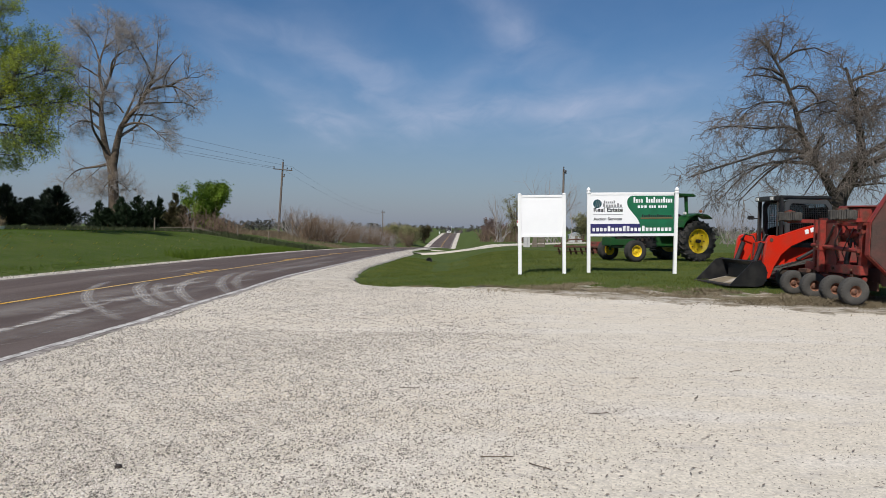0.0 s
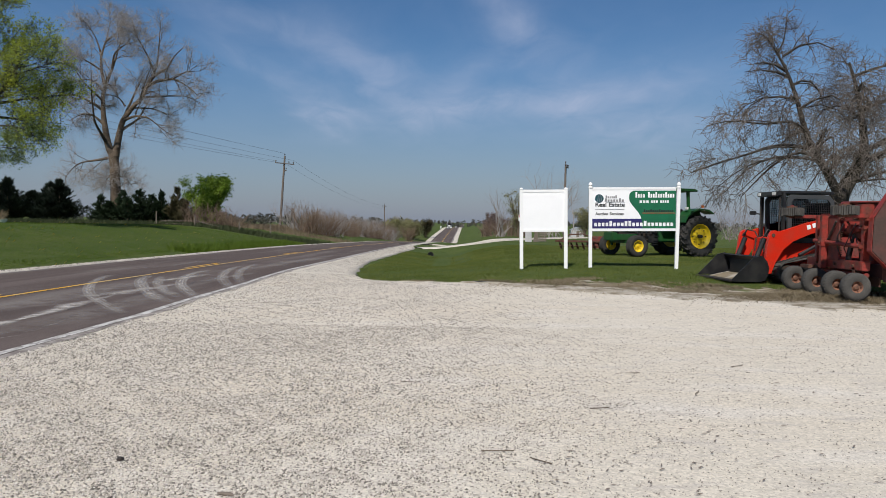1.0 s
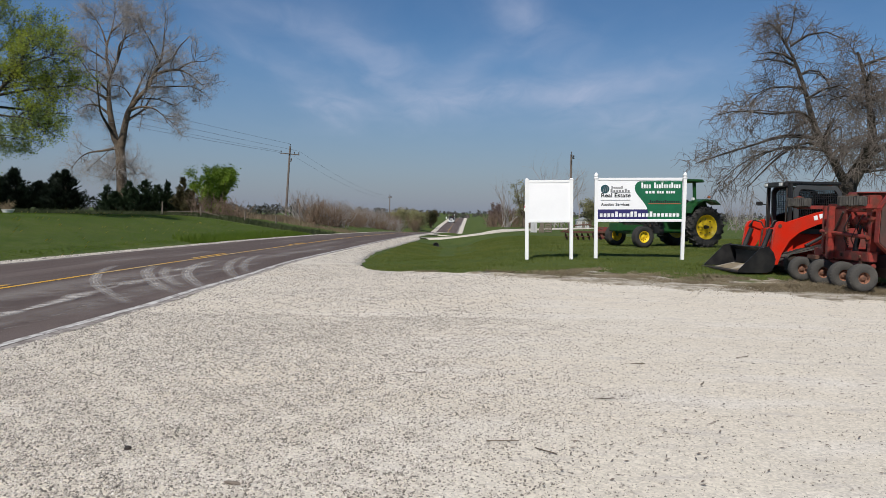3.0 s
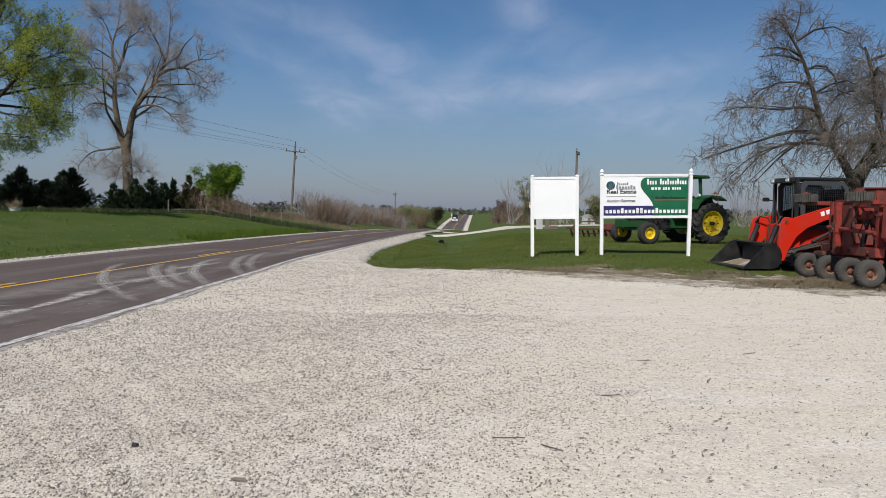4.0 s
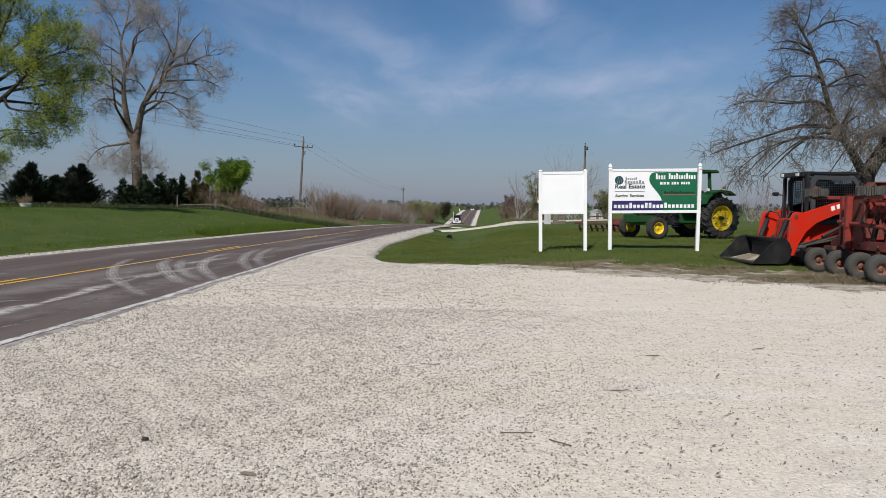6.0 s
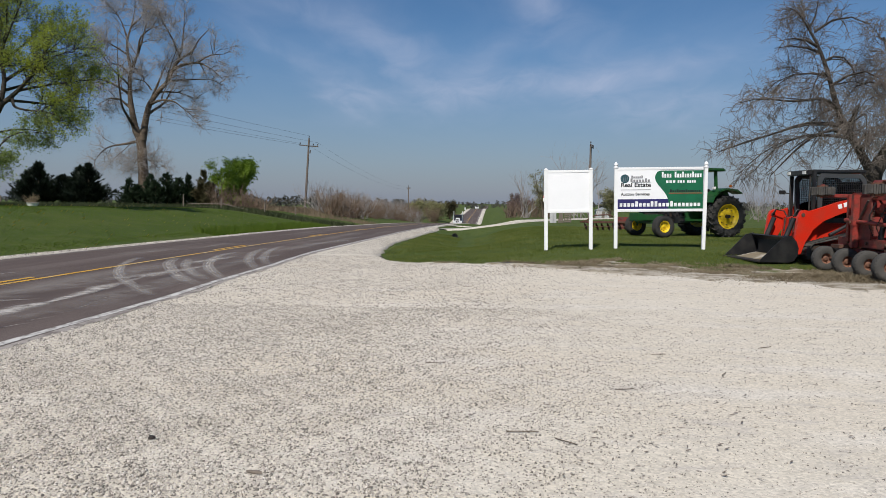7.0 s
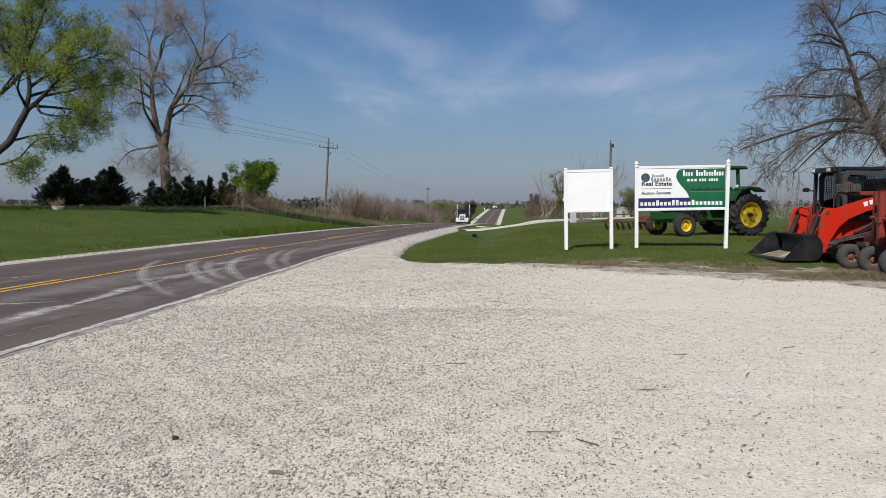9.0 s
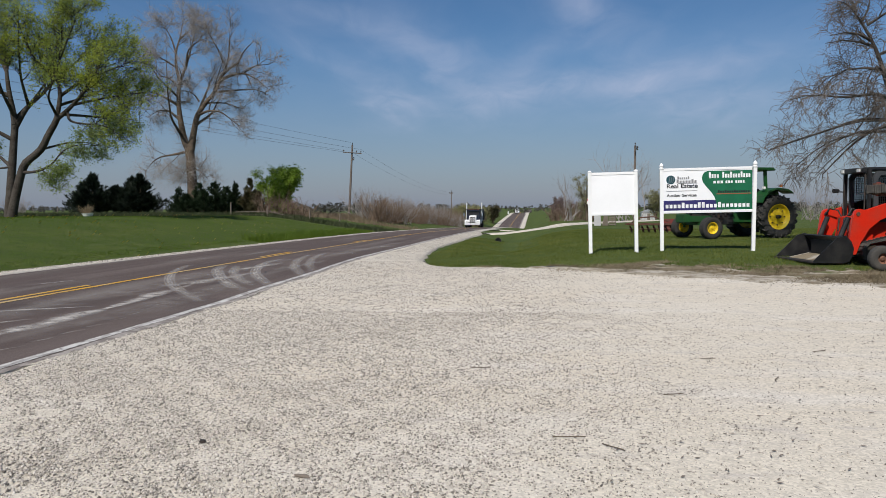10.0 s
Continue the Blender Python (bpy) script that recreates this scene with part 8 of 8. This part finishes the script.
# crumbs of bark and straw blown over the packed side
n = 3000
y = 3.4 + 10 * rng.uniform(0, 1, n) ** 0.9
x = y * rng.uniform(-0.35, 0.66, n)
ok = (y < lot_edge(x)) & (wave(x, y, 1.1, 3) + rng.normal(0, 0.5, n) > 0.1)
x, y = x[ok], y[ok]
k = len(x)
a = rng.uniform(0, 3.14, k)
L, w = rng.uniform(0.008, 0.035, k), rng.uniform(0.0025, 0.006, k)
z = lot_z(x, y) + 0.010
ca, sa = np.cos(a), np.sin(a)
v = np.stack([np.stack([x - ca * L, y - sa * L, z], -1), np.stack([x - sa * w, y + ca * w, z + 0.004], -1), np.stack([x + ca * L, y + sa * L, z + 0.002], -1), np.stack([x + sa * w, y - ca * w, z], -1)], 1)
tagged(raw("litter", v.reshape(-1, 3), np.arange(k * 4).reshape(-1, 4), M_WOOD), "crumbs of bark and straw strewn on the gravel", "litter", kind="stuff")
# straw lying out over the gravel along the verge
x = rng.uniform(0.5, 18, 9000)
y = lot_edge(x) + 0.25 - np.abs(rng.normal(0, 0.5, 9000))
ok = wave(x, y, 1.4, 2) + rng.normal(0, 0.4, 9000) > 0.1
tagged(blades("dead_grass", x[ok], y[ok], rng.uniform(0.015, 0.05, ok.sum()), 0.012, M_BLADE2, 15, lean=2.0, z=lot_z(x[ok], y[ok])), "loose straw spilling onto the gravel", "dead grass", kind="stuff")

# dandelions in the lawn
n = 420
y = 24 + 32 * rng.uniform(0, 1, n)
x = road_edge(y) - 8.5 - 24 * rng.uniform(0, 1, n)
ok = wave(x, y, 0.22, 5) + rng.normal(0, 0.3, n) > 0.1
x, y = x[ok], y[ok]
z = H(x, y) + 0.10
ang = np.arange(6) * math.pi / 3
v = np.stack([x[:, None] + 0.055 * np.cos(ang), y[:, None] + 0.055 * np.sin(ang) * 0.9, z[:, None] + 0.045 * np.sin(ang + 1.5)], -1)
v = v.reshape(-1, 3)
i6 = np.arange(len(x))[:, None] * 6
tagged(raw("dandelions", v, np.concatenate([i6 + np.array([0, 1, 2, 3]), i6 + np.array([0, 3, 4, 5])]), M_TYELLOW), "yellow dandelions dotted over the lawn", "flowers", kind="stuff")

# planter on the lawn
pl = thing("planter", at_ground(-30.6, 49.0, 20) @ Matrix.Scale(0.9, 4), "low white stone planter with dried grass on the lawn", "planter")
part("bowl", lathe(bmesh.new(), [(0, 0.0), (0.30, 0.0), (0.34, 0.05), (0.42, 0.22), (0.47, 0.27), (0.43, 0.28), (0.38, 0.22), (0, 0.2)], 20), M_VINYL, pl)
t = Tree(77, droop=0.25, spread=0.3, wiggle=0.1)
for k in range(90):
    t.shoot((t.r.normal(0, 0.1), t.r.normal(0, 0.1), 0.2), (t.r.normal(0, 0.4), t.r.normal(0, 0.4), 1), t.r.uniform(0.5, 0.95), 0.018, 3, segs=4)
t.wood("dry_grass", (3,), M_STALK, pl, "dried brown ornamental grass")


# fence row: posts, fallen rails
def fence_post(x, y, h, r=0.07):
    ob = part("fence_post", cyl(bmesh.new(), (0, 0, -0.2), (0.03, 0, h), r, r * 0.85, 8), M_WOOD)
    ob.matrix_world = at_ground(x, y)
    tagged(ob, "weathered grey wooden fence post", "fence post", "fence posts")


for x, y, h in ((-27.4, 67, 1.25), (-24.0, 67.5, 1.0), (-20.6, 70, 1.0), (-18.6, 74, 1.0), (-49.5, 78, 1.1), (-53.0, 79, 1.1)):
    fence_post(x, y, h)
for a_, b_, r in (((-27.2, 67.6, 0.35), (-23.8, 68.1, 0.5), 0.035), ((-24.3, 67.9, 0.55), (-21.8, 68.4, 0.14), 0.04), ((-26.6, 67.2, 0.1), (-24.4, 67.4, 0.14), 0.06)):
    p, q = Vector(a_), Vector(b_)
    p.z += float(H(p.x, p.y))
    q.z += float(H(q.x, q.y))
    tagged(part("log", cyl(bmesh.new(), p, q, r, r * 0.8, 8), M_WOOD), "fallen grey fence rail among weeds", "log", "fallen rails")
# fence across the right field
for k in range(9):
    x = 21.0 + 3.2 * k
    fence_post(x, 72 + 0.35 * k, 1.2, 0.05)
for zz_ in (0.55, 0.85, 1.1):
    wire((21, 72, float(H(21, 72)) + zz_), (46.6, 74.8, float(H(46.6, 74.8)) + zz_), 0.03, 0.006)
for k in range(14):
    fence_post(float(road_edge(96 + 7 * k)) - 13.5, 96 + 7 * k, 1.1, 0.05)

# yard clutter behind the blank sign
for x, y, w, h, turn in ((5.2, 55.0, 0.34, 0.95, 8), (5.65, 55.4, 0.3, 0.9, -6), (5.86, 55.5, 0.40, 0.86, 10)):
    ob = thing("metal_sheet", at_ground(x, y, turn), "pale grey corrugated sheet standing in the yard", "metal sheet", "standing sheets")
    bm = bmesh.new()
    for k in range(int(w / 0.07)):
        cyl(bm, (-w / 2 + 0.07 * k, 0, 0), (-w / 2 + 0.07 * k, 0.1, h), 0.04, seg=8)
    part("sheet", bm, M_SIDING, ob)
for k in range(3):
    ob = part("board", box(bmesh.new(), -0.06, 0.06, -0.02, 0.02, 0, 0.95, 0.004), M_WOOD)
    ob.matrix_world = at_ground(6.15 + 0.15 * k, 55.6, 4) @ pose(0, 0, 0, 6, 8 - 6 * k, 0)
    tagged(ob, "grey weathered board leaning in the yard", "board", "leaning boards")
pal = thing("pallet", at_ground(6.85, 55.8, 3), "weathered wooden pallet standing on edge", "pallet")
for k in range(7):
    part("slat", box(bmesh.new(), -0.28, 0.28, -0.03, 0.0, 0.05 + 0.13 * k, 0.14 + 0.13 * k, 0.004), M_WOOD, pal)
for x in (-0.25, 0.0, 0.25):
    part("stringer", box(bmesh.new(), x - 0.02, x + 0.02, 0.003, 0.1, 0, 0.95, 0.004), M_WOOD, pal)
ms = thing("yard_sign", at_ground(5.3, 58.0, 0), "small red and white sign on a thin post", "sign")
part("post", cyl(bmesh.new(), (0, 0, -0.1), (0, 0, 2.0), 0.03, seg=8), M_WOOD, ms)
part("plate", box(bmesh.new(), -0.14, 0.14, -0.05, -0.03, 1.62, 2.08, 0.005), M_SWHITE, ms)
part("red_field", box(bmesh.new(), -0.12, 0.12, -0.056, -0.052, 1.88, 2.06), M_REDSIGN, ms)
sd = thing("shed", at_ground(25.4, 150.0, 0), "small pale shed far across the field", "shed")
part("wall", box(bmesh.new(), -1.4, 1.4, -0.9, 0.9, 0, 1.5, 0.02), M_SIDING, sd)
part("roof", prism(bmesh.new(), [(-1.6, 1.5), (0, 2.1), (1.6, 1.5)], -1.0, 1.0), M_GALV, sd)
part("door", box(bmesh.new(), -0.3, 0.3, -0.93, -0.905, 0.0, 1.3), M_WOOD, sd)
# culvert end in the ditch
cv = thing("culvert", pose(-1.3, 42.6, float(H(-1.3, 42.6)) + 0.05, 0, 0, 0), "dark end of a corrugated drain pipe in the ditch", "culvert")
bm = lathe(bmesh.new(), [(0.15, 0), (0.18, 0), (0.18, 0.8), (0.15, 0.8), (0.15, 0)], 18, Matrix.Rotation(radians(-94), 4, "X"))
part("pipe", bm, M_IRON, cv)
# black disc stands in for the darkness inside the pipe
part("mouth", cyl(bmesh.new(), (0, 0.12, 0), (0, 0.16, 0), 0.15, seg=18), M_BLACK, cv, "black disc for the dark inside of the pipe")
mk = part("road_marker", box(bmesh.new(), -0.25, 0.25, -0.03, 0.03, 0, 1.4, 0.01), M_SWHITE)
mk.matrix_world = at_ground(float(road_edge(385)) - 9.0, 385)
tagged(mk, "small white roadside marker on the hill", "road marker")
# rank tuft of darker grass in the far ditch
y = 36 + rng.uniform(0, 1, 14000) * 26
x = road_edge(y) - 7.9 - np.abs(rng.normal(0, 0.9, 14000)) - 0.5
ok = wave(x, y, 0.35, 3) + smooth(36, 42, y) - 0.35 > 0
tagged(blades("rank_grass", x[ok], y[ok], rng.uniform(0.12, 0.38, ok.sum()), 0.02, M_BLADE, 19, 0.4), "rank uncut grass along the road ditch", "grass", kind="stuff")


# ---- what moves ----
def motions():
    walk(truck, [(t, on_road(TRUCK_END + TRUCK_SPEED * (10 - t))) for t in [0.5 * k for k in range(21)]])
    walk(suv, [(t, on_road(SUV_END + SUV_SPEED * (10 - t))) for t in [0.5 * k for k in range(21)]])


motions()
